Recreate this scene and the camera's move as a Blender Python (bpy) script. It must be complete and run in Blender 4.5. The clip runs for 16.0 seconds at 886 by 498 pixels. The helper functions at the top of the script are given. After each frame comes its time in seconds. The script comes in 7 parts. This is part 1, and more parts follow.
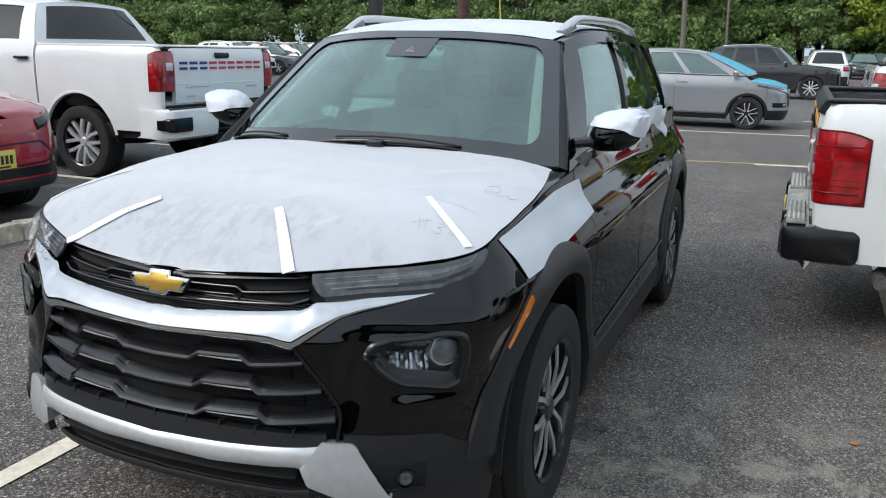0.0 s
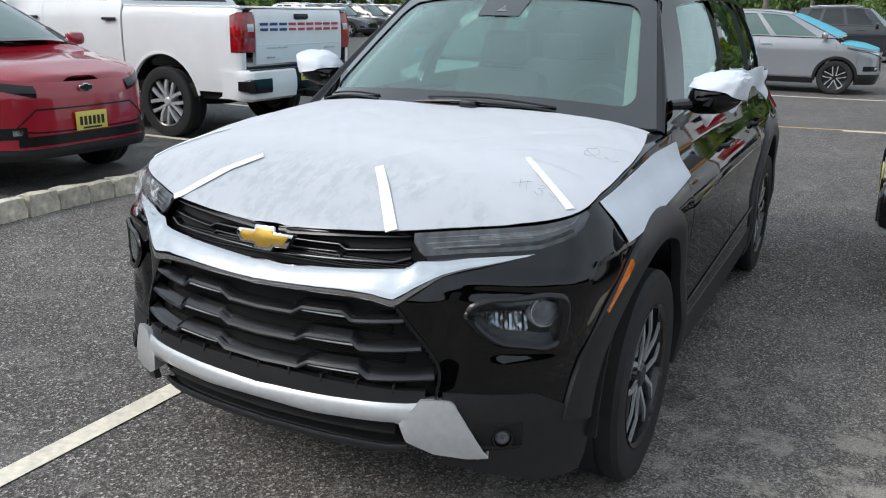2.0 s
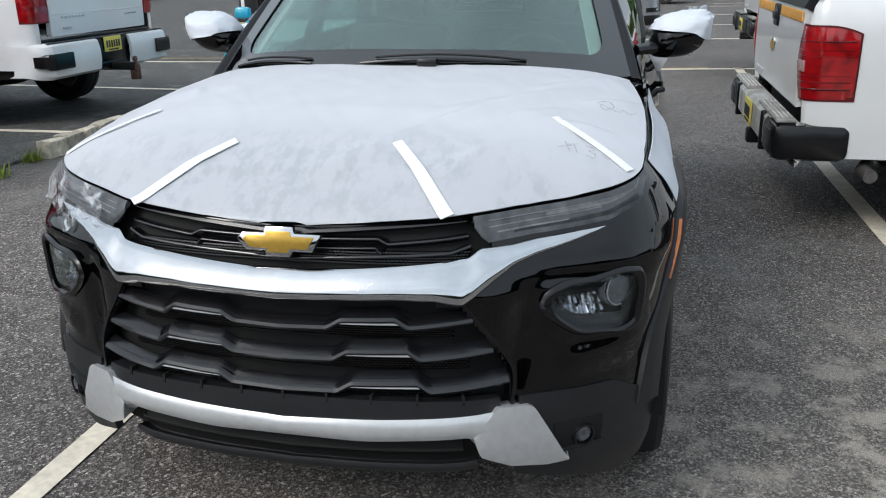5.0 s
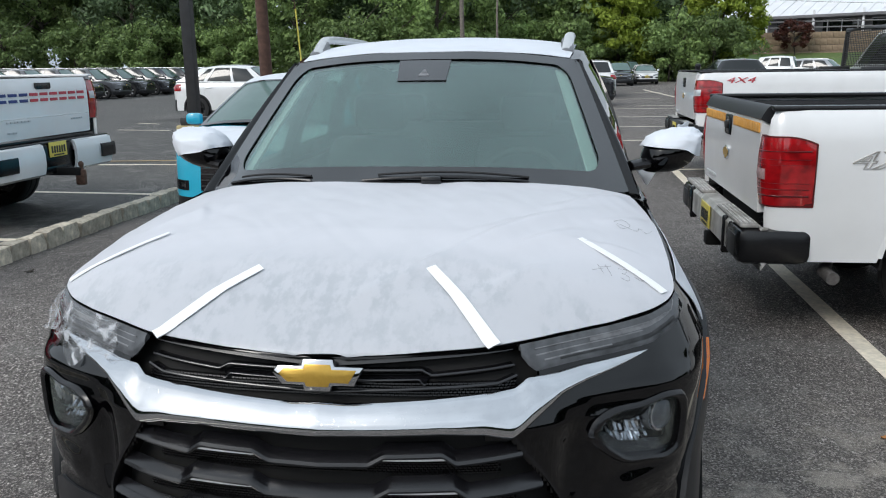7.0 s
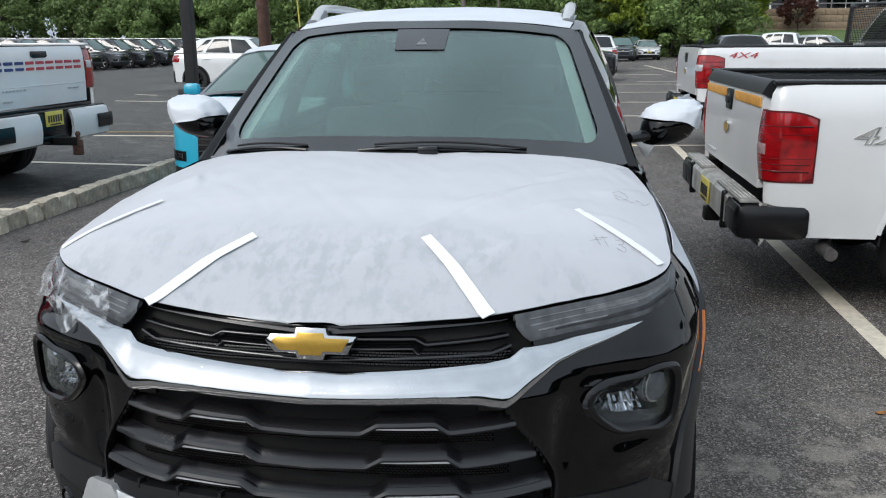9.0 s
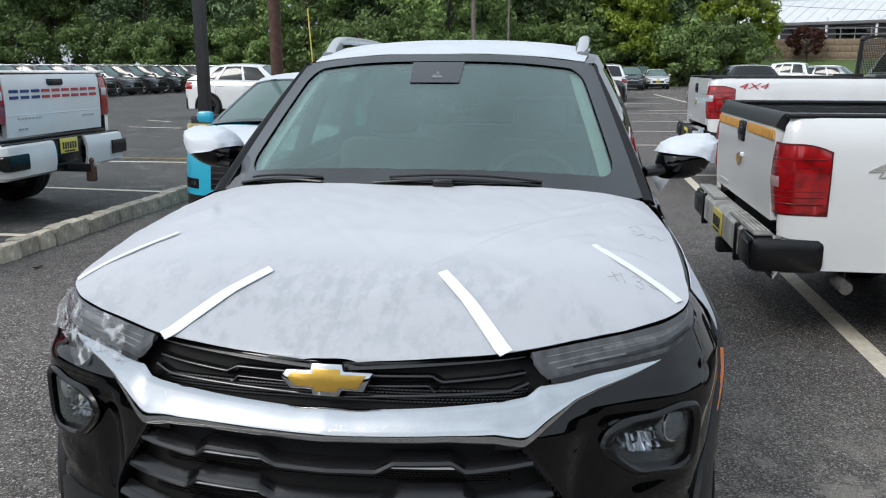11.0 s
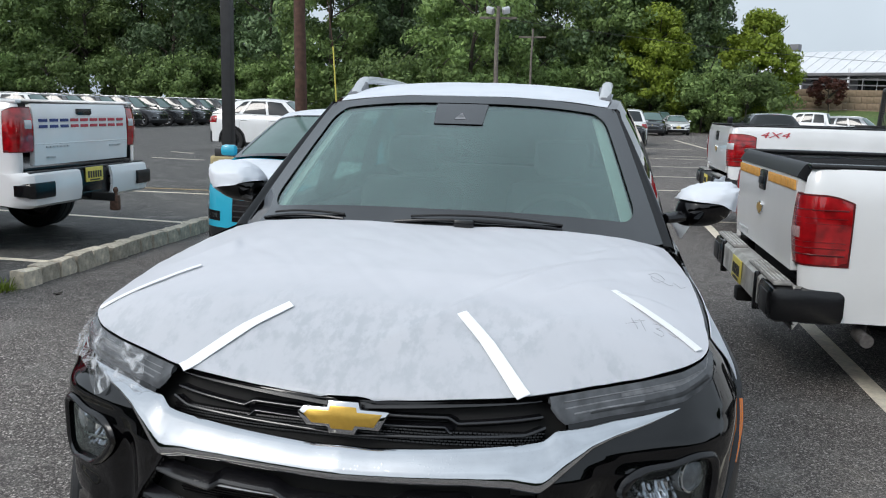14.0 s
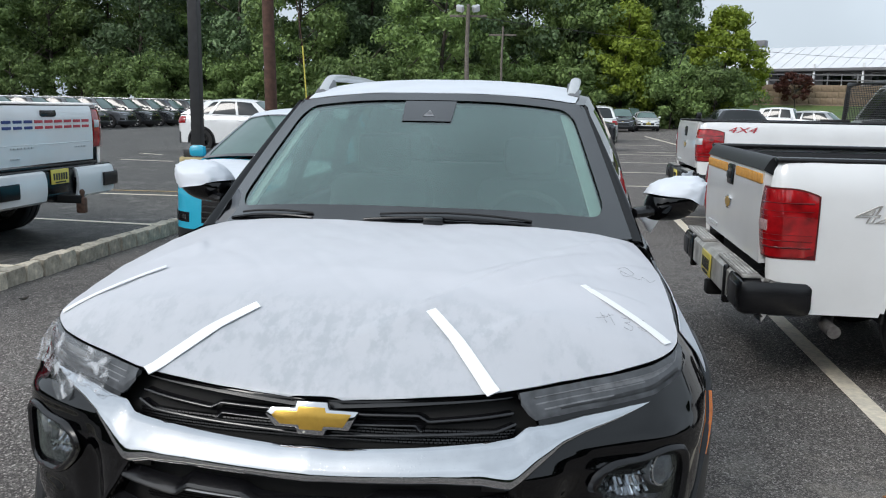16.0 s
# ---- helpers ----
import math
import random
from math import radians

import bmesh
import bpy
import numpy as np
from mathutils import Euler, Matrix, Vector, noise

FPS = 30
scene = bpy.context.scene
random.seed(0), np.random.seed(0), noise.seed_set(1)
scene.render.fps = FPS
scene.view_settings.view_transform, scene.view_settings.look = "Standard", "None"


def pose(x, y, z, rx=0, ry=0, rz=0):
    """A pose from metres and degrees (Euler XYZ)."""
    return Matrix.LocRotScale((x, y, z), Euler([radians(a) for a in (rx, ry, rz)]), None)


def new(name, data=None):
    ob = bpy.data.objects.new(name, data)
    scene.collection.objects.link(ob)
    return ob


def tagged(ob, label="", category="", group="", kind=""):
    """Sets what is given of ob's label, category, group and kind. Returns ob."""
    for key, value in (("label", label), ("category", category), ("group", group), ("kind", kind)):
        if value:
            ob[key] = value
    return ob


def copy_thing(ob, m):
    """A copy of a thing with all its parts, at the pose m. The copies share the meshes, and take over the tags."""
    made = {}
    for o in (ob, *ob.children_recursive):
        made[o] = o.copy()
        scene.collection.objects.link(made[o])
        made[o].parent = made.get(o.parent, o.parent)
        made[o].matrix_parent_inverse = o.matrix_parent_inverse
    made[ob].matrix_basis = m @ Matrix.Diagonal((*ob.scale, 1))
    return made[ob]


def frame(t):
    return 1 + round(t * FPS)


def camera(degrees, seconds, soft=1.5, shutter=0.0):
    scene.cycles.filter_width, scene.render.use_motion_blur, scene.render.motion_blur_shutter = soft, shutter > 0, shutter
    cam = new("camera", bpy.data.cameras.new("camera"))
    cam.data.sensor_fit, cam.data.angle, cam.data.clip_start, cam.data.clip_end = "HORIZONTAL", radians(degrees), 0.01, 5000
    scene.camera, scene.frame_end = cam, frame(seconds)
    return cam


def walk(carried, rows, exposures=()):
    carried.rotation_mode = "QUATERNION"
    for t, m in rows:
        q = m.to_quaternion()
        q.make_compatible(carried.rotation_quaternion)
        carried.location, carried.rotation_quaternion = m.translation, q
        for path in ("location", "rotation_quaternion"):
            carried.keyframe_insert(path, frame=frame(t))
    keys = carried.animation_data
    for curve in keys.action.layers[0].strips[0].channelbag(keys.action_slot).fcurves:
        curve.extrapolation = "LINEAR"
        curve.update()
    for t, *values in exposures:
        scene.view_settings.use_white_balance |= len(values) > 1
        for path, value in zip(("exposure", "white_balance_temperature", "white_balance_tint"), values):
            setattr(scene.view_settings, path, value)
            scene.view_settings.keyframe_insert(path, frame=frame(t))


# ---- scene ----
cam = camera(56.55, 16.0, soft=1.1)
ROWS = [
    (0.0, 1.530, -2.445, 1.513, 23.12, -13.69, 0.95),
    (0.5, 1.508, -2.459, 1.504, 23.91, -13.94, 1.04),
    (1.0, 1.481, -2.470, 1.493, 25.04, -14.99, 1.22),
    (1.5, 1.468, -2.489, 1.521, 26.38, -15.68, 0.81),
    (2.0, 1.447, -2.486, 1.502, 27.81, -16.25, 0.86),
    (2.5, 1.447, -2.500, 1.508, 27.66, -15.91, 0.73),
    (3.0, 1.435, -2.495, 1.510, 26.73, -15.39, 0.65),
    (3.5, 1.399, -2.494, 1.500, 26.07, -16.26, 0.37),
    (3.7, 1.355, -2.493, 1.492, 25.34, -16.81, 0.29),
    (5.8, 0.471, -2.367, 1.467, 7.45, -19.55, -1.67),
    (6.0, 0.459, -2.381, 1.481, 7.24, -18.11, -1.54),
    (6.5, 0.471, -2.398, 1.526, 7.52, -14.06, -1.73),
    (7.0, 0.493, -2.391, 1.531, 7.85, -12.52, -0.82),
    (7.5, 0.508, -2.388, 1.531, 7.67, -12.13, -0.17),
    (8.0, 0.516, -2.389, 1.528, 7.69, -12.28, -0.38),
    (8.5, 0.511, -2.383, 1.519, 7.54, -12.99, -0.62),
    (9.0, 0.500, -2.376, 1.514, 7.80, -14.25, -0.30),
    (9.2, 0.492, -2.377, 1.518, 7.85, -14.64, -0.25),
    (11.5, 0.479, -2.363, 1.533, 8.76, -12.11, 0.16),
    (12.0, 0.477, -2.360, 1.509, 9.27, -13.78, 0.33),
    (12.5, 0.460, -2.358, 1.478, 9.83, -17.36, 0.50),
    (13.0, 0.462, -2.357, 1.481, 10.01, -16.41, 0.78),
    (13.5, 0.472, -2.370, 1.534, 9.72, -11.62, 1.22),
    (14.0, 0.470, -2.375, 1.539, 9.59, -9.75, 1.58),
    (14.5, 0.467, -2.372, 1.537, 9.12, -9.51, 1.75),
    (15.0, 0.469, -2.376, 1.541, 8.58, -9.36, 1.54),
    (15.5, 0.473, -2.360, 1.532, 8.10, -9.53, 1.19),
    (16.0, 0.481, -2.362, 1.534, 7.73, -9.81, 1.05),
]
walk(cam, [(t, pose(x, y, z, 90 + pitch, 0, yaw) @ pose(0, 0, 0, 0, 0, roll)) for t, x, y, z, yaw, pitch, roll in ROWS],
     exposures=((0.0, 0.54), (3.7, 0.54), (5.8, 0.40), (16.0, 0.38)))

# ---- world and sun ----
world = bpy.data.worlds.new("overcast_sky")
scene.world = world
world.use_nodes = True
wn, wl = world.node_tree.nodes, world.node_tree.links
sky = wn.new("ShaderNodeTexSky")
sky.sky_type, sky.sun_disc = "NISHITA", False
sky.sun_elevation, sky.sun_rotation = radians(40), radians(220)
sky.air_density, sky.dust_density, sky.ozone_density = 1.0, 4.0, 1.0
grey = wn.new("ShaderNodeHueSaturation")
grey.inputs["Saturation"].default_value = 0.22
wl.new(sky.outputs[0], grey.inputs["Color"])
# cloud cover evens the sky out
lay = wn.new("ShaderNodeMixRGB")
lay.inputs[0].default_value = 0.62
lay.inputs[2].default_value = (7.6, 8.95, 10.3, 1)
wl.new(grey.outputs[0], lay.inputs[1])
cloud = wn.new("ShaderNodeTexNoise")
cloud.inputs["Scale"].default_value, cloud.inputs["Detail"].default_value = 2.2, 5
cramp = wn.new("ShaderNodeMapRange")
cramp.inputs[1].default_value, cramp.inputs[2].default_value, cramp.inputs[3].default_value, cramp.inputs[4].default_value = 0.3, 0.7, 0.82, 1.12
wl.new(cloud.outputs[0], cramp.inputs[0])
cmul = wn.new("ShaderNodeMixRGB")
cmul.blend_type, cmul.inputs[0].default_value = "MULTIPLY", 1.0
wl.new(lay.outputs[0], cmul.inputs[1])
wl.new(cramp.outputs[0], cmul.inputs[2])
# an overcast sky is about three times as bright overhead as at the horizon
geo = wn.new("ShaderNodeTexCoord")
sep = wn.new("ShaderNodeSeparateXYZ")
wl.new(geo.outputs["Generated"], sep.inputs[0])
lift = wn.new("ShaderNodeMapRange")
lift.inputs[1].default_value, lift.inputs[2].default_value, lift.inputs[3].default_value, lift.inputs[4].default_value = 0.0, 1.0, 1.0, 1.10
wl.new(sep.outputs[2], lift.inputs[0])
cie = wn.new("ShaderNodeMixRGB")
cie.blend_type, cie.inputs[0].default_value = "MULTIPLY", 1.0
wl.new(cmul.outputs[0], cie.inputs[1])
wl.new(lift.outputs[0], cie.inputs[2])
wl.new(cie.outputs[0], wn["Background"].inputs[0])
wn["Background"].inputs[1].default_value = 0.088
sun = new("sun", bpy.data.lights.new("sun", "SUN"))
sun.data.energy, sun.data.angle, sun.data.color = 1.1, radians(22), (1.0, 0.97, 0.93)
sun.matrix_world = pose(0, 0, 30, 50, 0, -40)


# ---- materials ----
def material(name, base, rough=0.5, metal=0.0, coat=0.0, vary=0.12, scale=6.0, bump=0.0, bump_scale=60.0, spec=0.5, second=None, second_scale=1.5, second_amount=0.5, rough_vary=0.0, random=0.0):
    """A principled surface with variation at two scales."""
    m = bpy.data.materials.new(name)
    m.use_nodes = True
    n, l = m.node_tree.nodes, m.node_tree.links
    p = n["Principled BSDF"]
    p.inputs["Roughness"].default_value, p.inputs["Metallic"].default_value = rough, metal
    p.inputs["Coat Weight"].default_value, p.inputs["Coat Roughness"].default_value = coat, 0.03
    p.inputs["Specular IOR Level"].default_value = spec
    co = n.new("ShaderNodeTexCoord")
    col = n.new("ShaderNodeRGB")
    col.outputs[0].default_value = (*base, 1)
    out = col.outputs[0]
    fine = n.new("ShaderNodeTexNoise")
    fine.inputs["Scale"].default_value, fine.inputs["Detail"].default_value = scale, 6
    l.new(co.outputs["Object"], fine.inputs["Vector"])
    if second:
        big = n.new("ShaderNodeTexNoise")
        big.inputs["Scale"].default_value, big.inputs["Detail"].default_value = second_scale, 5
        l.new(co.outputs["Object"], big.inputs["Vector"])
        r = n.new("ShaderNodeMapRange")
        r.inputs[1].default_value, r.inputs[2].default_value, r.inputs[4].default_value = 0.42, 0.66, second_amount
        l.new(big.outputs[0], r.inputs[0])
        mx = n.new("ShaderNodeMixRGB")
        mx.inputs[2].default_value = (*second, 1)
        l.new(r.outputs[0], mx.inputs[0])
        l.new(out, mx.inputs[1])
        out = mx.outputs[0]
    if vary:
        r2 = n.new("ShaderNodeMapRange")
        r2.inputs[1].default_value, r2.inputs[2].default_value = 0.3, 0.7
        r2.inputs[3].default_value, r2.inputs[4].default_value = 1 - vary, 1 + vary
        l.new(fine.outputs[0], r2.inputs[0])
        mv = n.new("ShaderNodeMixRGB")
        mv.blend_type, mv.inputs[0].default_value = "MULTIPLY", 1
        l.new(out, mv.inputs[1])
        l.new(r2.outputs[0], mv.inputs[2])
        out = mv.outputs[0]
    if random:
        info = n.new("ShaderNodeObjectInfo")
        r3 = n.new("ShaderNodeMapRange")
        r3.inputs[3].default_value, r3.inputs[4].default_value = 1 - random, 1 + random
        l.new(info.outputs["Random"], r3.inputs[0])
        mr = n.new("ShaderNodeMixRGB")
        mr.blend_type, mr.inputs[0].default_value = "MULTIPLY", 1
        l.new(out, mr.inputs[1])
        l.new(r3.outputs[0], mr.inputs[2])
        out = mr.outputs[0]
    l.new(out, p.inputs["Base Color"])
    if rough_vary:
        r4 = n.new("ShaderNodeMapRange")
        r4.inputs[1].default_value, r4.inputs[2].default_value = 0.35, 0.65
        r4.inputs[3].default_value, r4.inputs[4].default_value = rough - rough_vary, rough + rough_vary
        l.new(fine.outputs[0], r4.inputs[0])
        l.new(r4.outputs[0], p.inputs["Roughness"])
    if bump:
        bt = n.new("ShaderNodeTexNoise")
        bt.inputs["Scale"].default_value, bt.inputs["Detail"].default_value = bump_scale, 4
        l.new(co.outputs["Object"], bt.inputs["Vector"])
        b = n.new("ShaderNodeBump")
        b.inputs["Strength"].default_value, b.inputs["Distance"].default_value = min(1.0, bump * 40), bump
        l.new(bt.outputs[0], b.inputs["Height"])
        l.new(b.outputs[0], p.inputs["Normal"])
    return m


def glass(name, tint, f0=0.08, rough=0.0):
    """A window pane: tinted see-through, with a gloss that grows towards grazing views."""
    m = bpy.data.materials.new(name)
    m.use_nodes = True
    n, l = m.node_tree.nodes, m.node_tree.links
    n.remove(n["Principled BSDF"])
    tr, gl, mix, fr = n.new("ShaderNodeBsdfTransparent"), n.new("ShaderNodeBsdfGlossy"), n.new("ShaderNodeMixShader"), n.new("ShaderNodeLayerWeight")
    tr.inputs[0].default_value = (*tint, 1)
    gl.inputs["Roughness"].default_value = rough
    gl.inputs[0].default_value = (0.88, 1.0, 0.97, 1)
    fr.inputs["Blend"].default_value = 0.5
    pw, ml = n.new("ShaderNodeMath"), n.new("ShaderNodeMath")
    pw.operation, pw.inputs[1].default_value = "POWER", 4.0
    ml.operation, ml.inputs[1].default_value, ml.inputs[2].default_value = "MULTIPLY_ADD", 1 - f0, f0
    l.new(fr.outputs["Facing"], pw.inputs[0])
    l.new(pw.outputs[0], ml.inputs[0])
    l.new(ml.outputs[0], mix.inputs[0])
    l.new(tr.outputs[0], mix.inputs[1])
    l.new(gl.outputs[0], mix.inputs[2])
    l.new(mix.outputs[0], n["Material Output"].inputs[0])
    return m


def asphalt(name, dark, light, worn, crumbled=False):
    m = bpy.data.materials.new(name)
    m.use_nodes = True
    n, l = m.node_tree.nodes, m.node_tree.links
    p = n["Principled BSDF"]
    p.inputs["Specular IOR Level"].default_value = 0.25
    co = n.new("ShaderNodeTexCoord")
    def tex(kind, scale, detail=5):
        t = n.new(kind)
        t.inputs["Scale"].default_value = scale
        if kind.endswith("Noise"):
            t.inputs["Detail"].default_value = detail
        l.new(co.outputs["Object"], t.inputs["Vector"])
        return t
    def ramp(src, a, b, lo=0.0, hi=1.0):
        r = n.new("ShaderNodeMapRange")
        for k, v in zip((1, 2, 3, 4), (a, b, lo, hi)):
            r.inputs[k].default_value = v
        l.new(src, r.inputs[0])
        return r.outputs[0]
    def mix(f, a, b, kind="MIX"):
        x = n.new("ShaderNodeMixRGB")
        x.blend_type = kind
        for k, v in ((0, f), (1, a), (2, b)):
            if isinstance(v, (tuple, float)):
                x.inputs[k].default_value = v if isinstance(v, float) else (*v, 1)
            else:
                l.new(v, x.inputs[k])
        return x.outputs[0]
    chips = tex("ShaderNodeTexVoronoi", 150)
    stones = mix(ramp(chips.outputs["Color"], 0.45, 1.0), dark, light)
    pebble = tex("ShaderNodeTexVoronoi", 120)
    stones = mix(ramp(pebble.outputs["Color"], 0.80, 0.86), stones, tuple(min(0.55, v * 1.45) for v in light))
    grit = tex("ShaderNodeTexNoise", 260, 3)
    c = mix(1.0, stones, ramp(grit.outputs[0], 0.3, 0.7, 0.35, 1.75), "MULTIPLY")
    big = tex("ShaderNodeTexNoise", 0.35, 6)
    c = mix(1.0, c, ramp(big.outputs[0], 0.3, 0.7, 0.72, 1.3), "MULTIPLY")
    mid = tex("ShaderNodeTexNoise", 2.6, 8)
    dirt = ramp(mid.outputs[0], 0.52, 0.72, 0.0, worn)
    c = mix(dirt, c, (0.26, 0.25, 0.235))
    spots = tex("ShaderNodeTexNoise", 7.0, 4)
    c = mix(ramp(spots.outputs[0], 0.60, 0.68, 0.0, worn * 0.6), c, (0.33, 0.315, 0.29))
    if crumbled:
        # pale crumbled spots where the binder has gone, between the two parked vehicles
        spot = n.new("ShaderNodeVectorMath")
        spot.operation, spot.inputs[1].default_value = "DISTANCE", (1.75, -0.15, 0.0)
        l.new(co.outputs["Object"], spot.inputs[0])
        rag = tex("ShaderNodeTexNoise", 5.5, 9)
        rag.inputs["Roughness"].default_value = 0.68
        c = mix(ramp(spot.outputs["Value"], 2.7, 0.6, 0.0, 0.34), c, mix(ramp(chips.outputs["Color"], 0.3, 1.0), (0.12, 0.107, 0.094), (0.46, 0.415, 0.37)))
        m1 = n.new("ShaderNodeMath")
        m1.operation = "MULTIPLY"
        l.new(ramp(spot.outputs["Value"], 1.7, 0.3, 0.0, 1.0), m1.inputs[0])
        l.new(ramp(rag.outputs[0], 0.50, 0.60, 0.0, 0.85), m1.inputs[1])
        c = mix(m1.outputs[0], c, mix(ramp(grit.outputs[0], 0.35, 0.65), (0.22, 0.195, 0.165), (0.52, 0.475, 0.41)))
    l.new(c, p.inputs["Base Color"])
    l.new(ramp(big.outputs[0], 0.35, 0.65, 0.66, 0.92), p.inputs["Roughness"])
    b = n.new("ShaderNodeBump")
    b.inputs["Strength"].default_value, b.inputs["Distance"].default_value = 0.55, 0.006
    l.new(chips.outputs["Distance"], b.inputs["Height"])
    l.new(b.outputs[0], p.inputs["Normal"])
    return m


DRYBLACK = material("black_car_paint", (0.0012, 0.0012, 0.0016), 0.3, coat=1.0, vary=0.1, scale=300, spec=0.0)
DRYBLACK.node_tree.nodes["Principled BSDF"].inputs["Coat IOR"].default_value = 1.52
FRIT = material("glazed_black_edge", (0.004, 0.004, 0.005), 0.05, coat=1.0, vary=0.1, scale=30, spec=0.9)
PLASTIC = material("dark_grey_plastic", (0.012, 0.0125, 0.0145), 0.44, vary=0.15, scale=40, bump=0.0006, bump_scale=900)
GLOSSPLASTIC = material("black_plastic", (0.006, 0.006, 0.007), 0.26, vary=0.1, scale=40)
DARK = material("soot_black", (0.002, 0.002, 0.002), 0.8, vary=0.1)
CHROME = material("chrome", (0.66, 0.67, 0.69), 0.07, metal=1.0, vary=0.04, scale=20)


def wet(name, m, scale=150.0, share=0.34, height=0.00028):
    """A surface with scattered rain drops standing on it."""
    m = m.copy()
    m.name = name
    n, l = m.node_tree.nodes, m.node_tree.links
    co, v, patch = n.new("ShaderNodeTexCoord"), n.new("ShaderNodeTexVoronoi"), n.new("ShaderNodeTexNoise")
    v.inputs["Scale"].default_value, patch.inputs["Scale"].default_value = scale, 9
    l.new(co.outputs["Object"], v.inputs["Vector"])
    l.new(co.outputs["Object"], patch.inputs["Vector"])
    size, drop, b = n.new("ShaderNodeMapRange"), n.new("ShaderNodeMath"), n.new("ShaderNodeBump")
    size.inputs[1].default_value, size.inputs[2].default_value, size.inputs[3].default_value, size.inputs[4].default_value = 0.42, 0.68, 0.05, share
    l.new(patch.outputs[0], size.inputs[0])
    drop.operation, drop.use_clamp = "SUBTRACT", True
    l.new(size.outputs[0], drop.inputs[0])
    l.new(v.outputs["Distance"], drop.inputs[1])
    b.inputs["Strength"].default_value, b.inputs["Distance"].default_value = 1.0, height * 2.5
    l.new(drop.outputs[0], b.inputs["Height"])
    for p in n:
        if p.type == "BSDF_PRINCIPLED":
            l.new(b.outputs[0], p.inputs["Normal"])
            l.new(b.outputs[0], p.inputs["Coat Normal"])
    return m


WETCHROME = wet("chrome_with_rain_drops", CHROME)
BLACK = wet("black_paint_with_rain_drops", DRYBLACK, 110.0, 0.17, 0.0005)
SILVER = material("silver_paint", (0.60, 0.61, 0.62), 0.32, metal=0.45, coat=0.3, vary=0.05, scale=50)
GOLD = material("gold_badge", (0.60, 0.37, 0.07), 0.28, metal=0.6, vary=0.05, scale=90)
RUBBER = material("tyre_rubber", (0.014, 0.014, 0.015), 0.75, vary=0.2, scale=30, bump=0.0008, bump_scale=300)
RIM = material("machined_alloy", (0.62, 0.63, 0.65), 0.25, metal=0.55, vary=0.08, scale=20)
RIMGREY = material("silver_alloy", (0.58, 0.59, 0.61), 0.30, metal=0.35, vary=0.08, scale=20)
RIMBLACK = material("black_alloy", (0.008, 0.008, 0.009), 0.25, coat=0.5, vary=0.1)
FILM = material("white_protective_film", (0.70, 0.735, 0.79), 0.45, vary=0.04, scale=9, bump=0.004, bump_scale=7, second=(0.50, 0.55, 0.61), second_scale=5, second_amount=0.10)
def film_material(name):
    """White film with grey damp stains towards the front edge and faint folds."""
    m = material(name, (0.605, 0.610, 0.648), 0.42, vary=0.03, scale=9, bump=0.004, bump_scale=6)
    n, l = m.node_tree.nodes, m.node_tree.links
    p = n["Principled BSDF"]
    src = p.inputs["Base Color"].links[0].from_socket
    co = n.new("ShaderNodeTexCoord")
    sep = n.new("ShaderNodeSeparateXYZ")
    l.new(co.outputs["Object"], sep.inputs[0])
    def rng(sock, a, b, lo=0.0, hi=1.0):
        r = n.new("ShaderNodeMapRange")
        r.interpolation_type = "SMOOTHSTEP"
        for k, v in zip((1, 2, 3, 4), (a, b, lo, hi)):
            r.inputs[k].default_value = v
        l.new(sock, r.inputs[0])
        return r.outputs[0]
    def mul(a, b):
        x = n.new("ShaderNodeMath")
        x.operation = "MULTIPLY"
        l.new(a, x.inputs[0])
        l.new(b, x.inputs[1])
        return x.outputs[0]
    mp = n.new("ShaderNodeMapping")
    mp.inputs["Scale"].default_value = (1.0, 0.45, 1.0)
    l.new(co.outputs["Object"], mp.inputs["Vector"])
    def tex(scale):
        t = n.new("ShaderNodeTexNoise")
        t.inputs["Scale"].default_value, t.inputs["Detail"].default_value, t.inputs["Roughness"].default_value = scale, 7, 0.62
        l.new(mp.outputs[0], t.inputs["Vector"])
        return t.outputs[0]
    near = rng(sep.outputs[1], -0.40, -0.64)
    stain = mul(mul(rng(tex(30), 0.42, 0.60), rng(tex(6.0), 0.38, 0.56)), near)
    mx = n.new("ShaderNodeMixRGB")
    mx.inputs[2].default_value = (0.345, 0.38, 0.412, 1)
    sc = n.new("ShaderNodeMath")
    sc.operation, sc.inputs[1].default_value = "MULTIPLY", 0.72
    l.new(stain, sc.inputs[0])
    l.new(sc.outputs[0], mx.inputs[0])
    l.new(src, mx.inputs[1])
    veil = n.new("ShaderNodeMixRGB")
    veil.inputs[2].default_value = (0.435, 0.455, 0.488, 1)
    l.new(rng(sep.outputs[1], -0.30, -0.70, 0.0, 0.60), veil.inputs[0])
    l.new(mx.outputs[0], veil.inputs[1])
    l.new(veil.outputs[0], p.inputs["Base Color"])
    return m


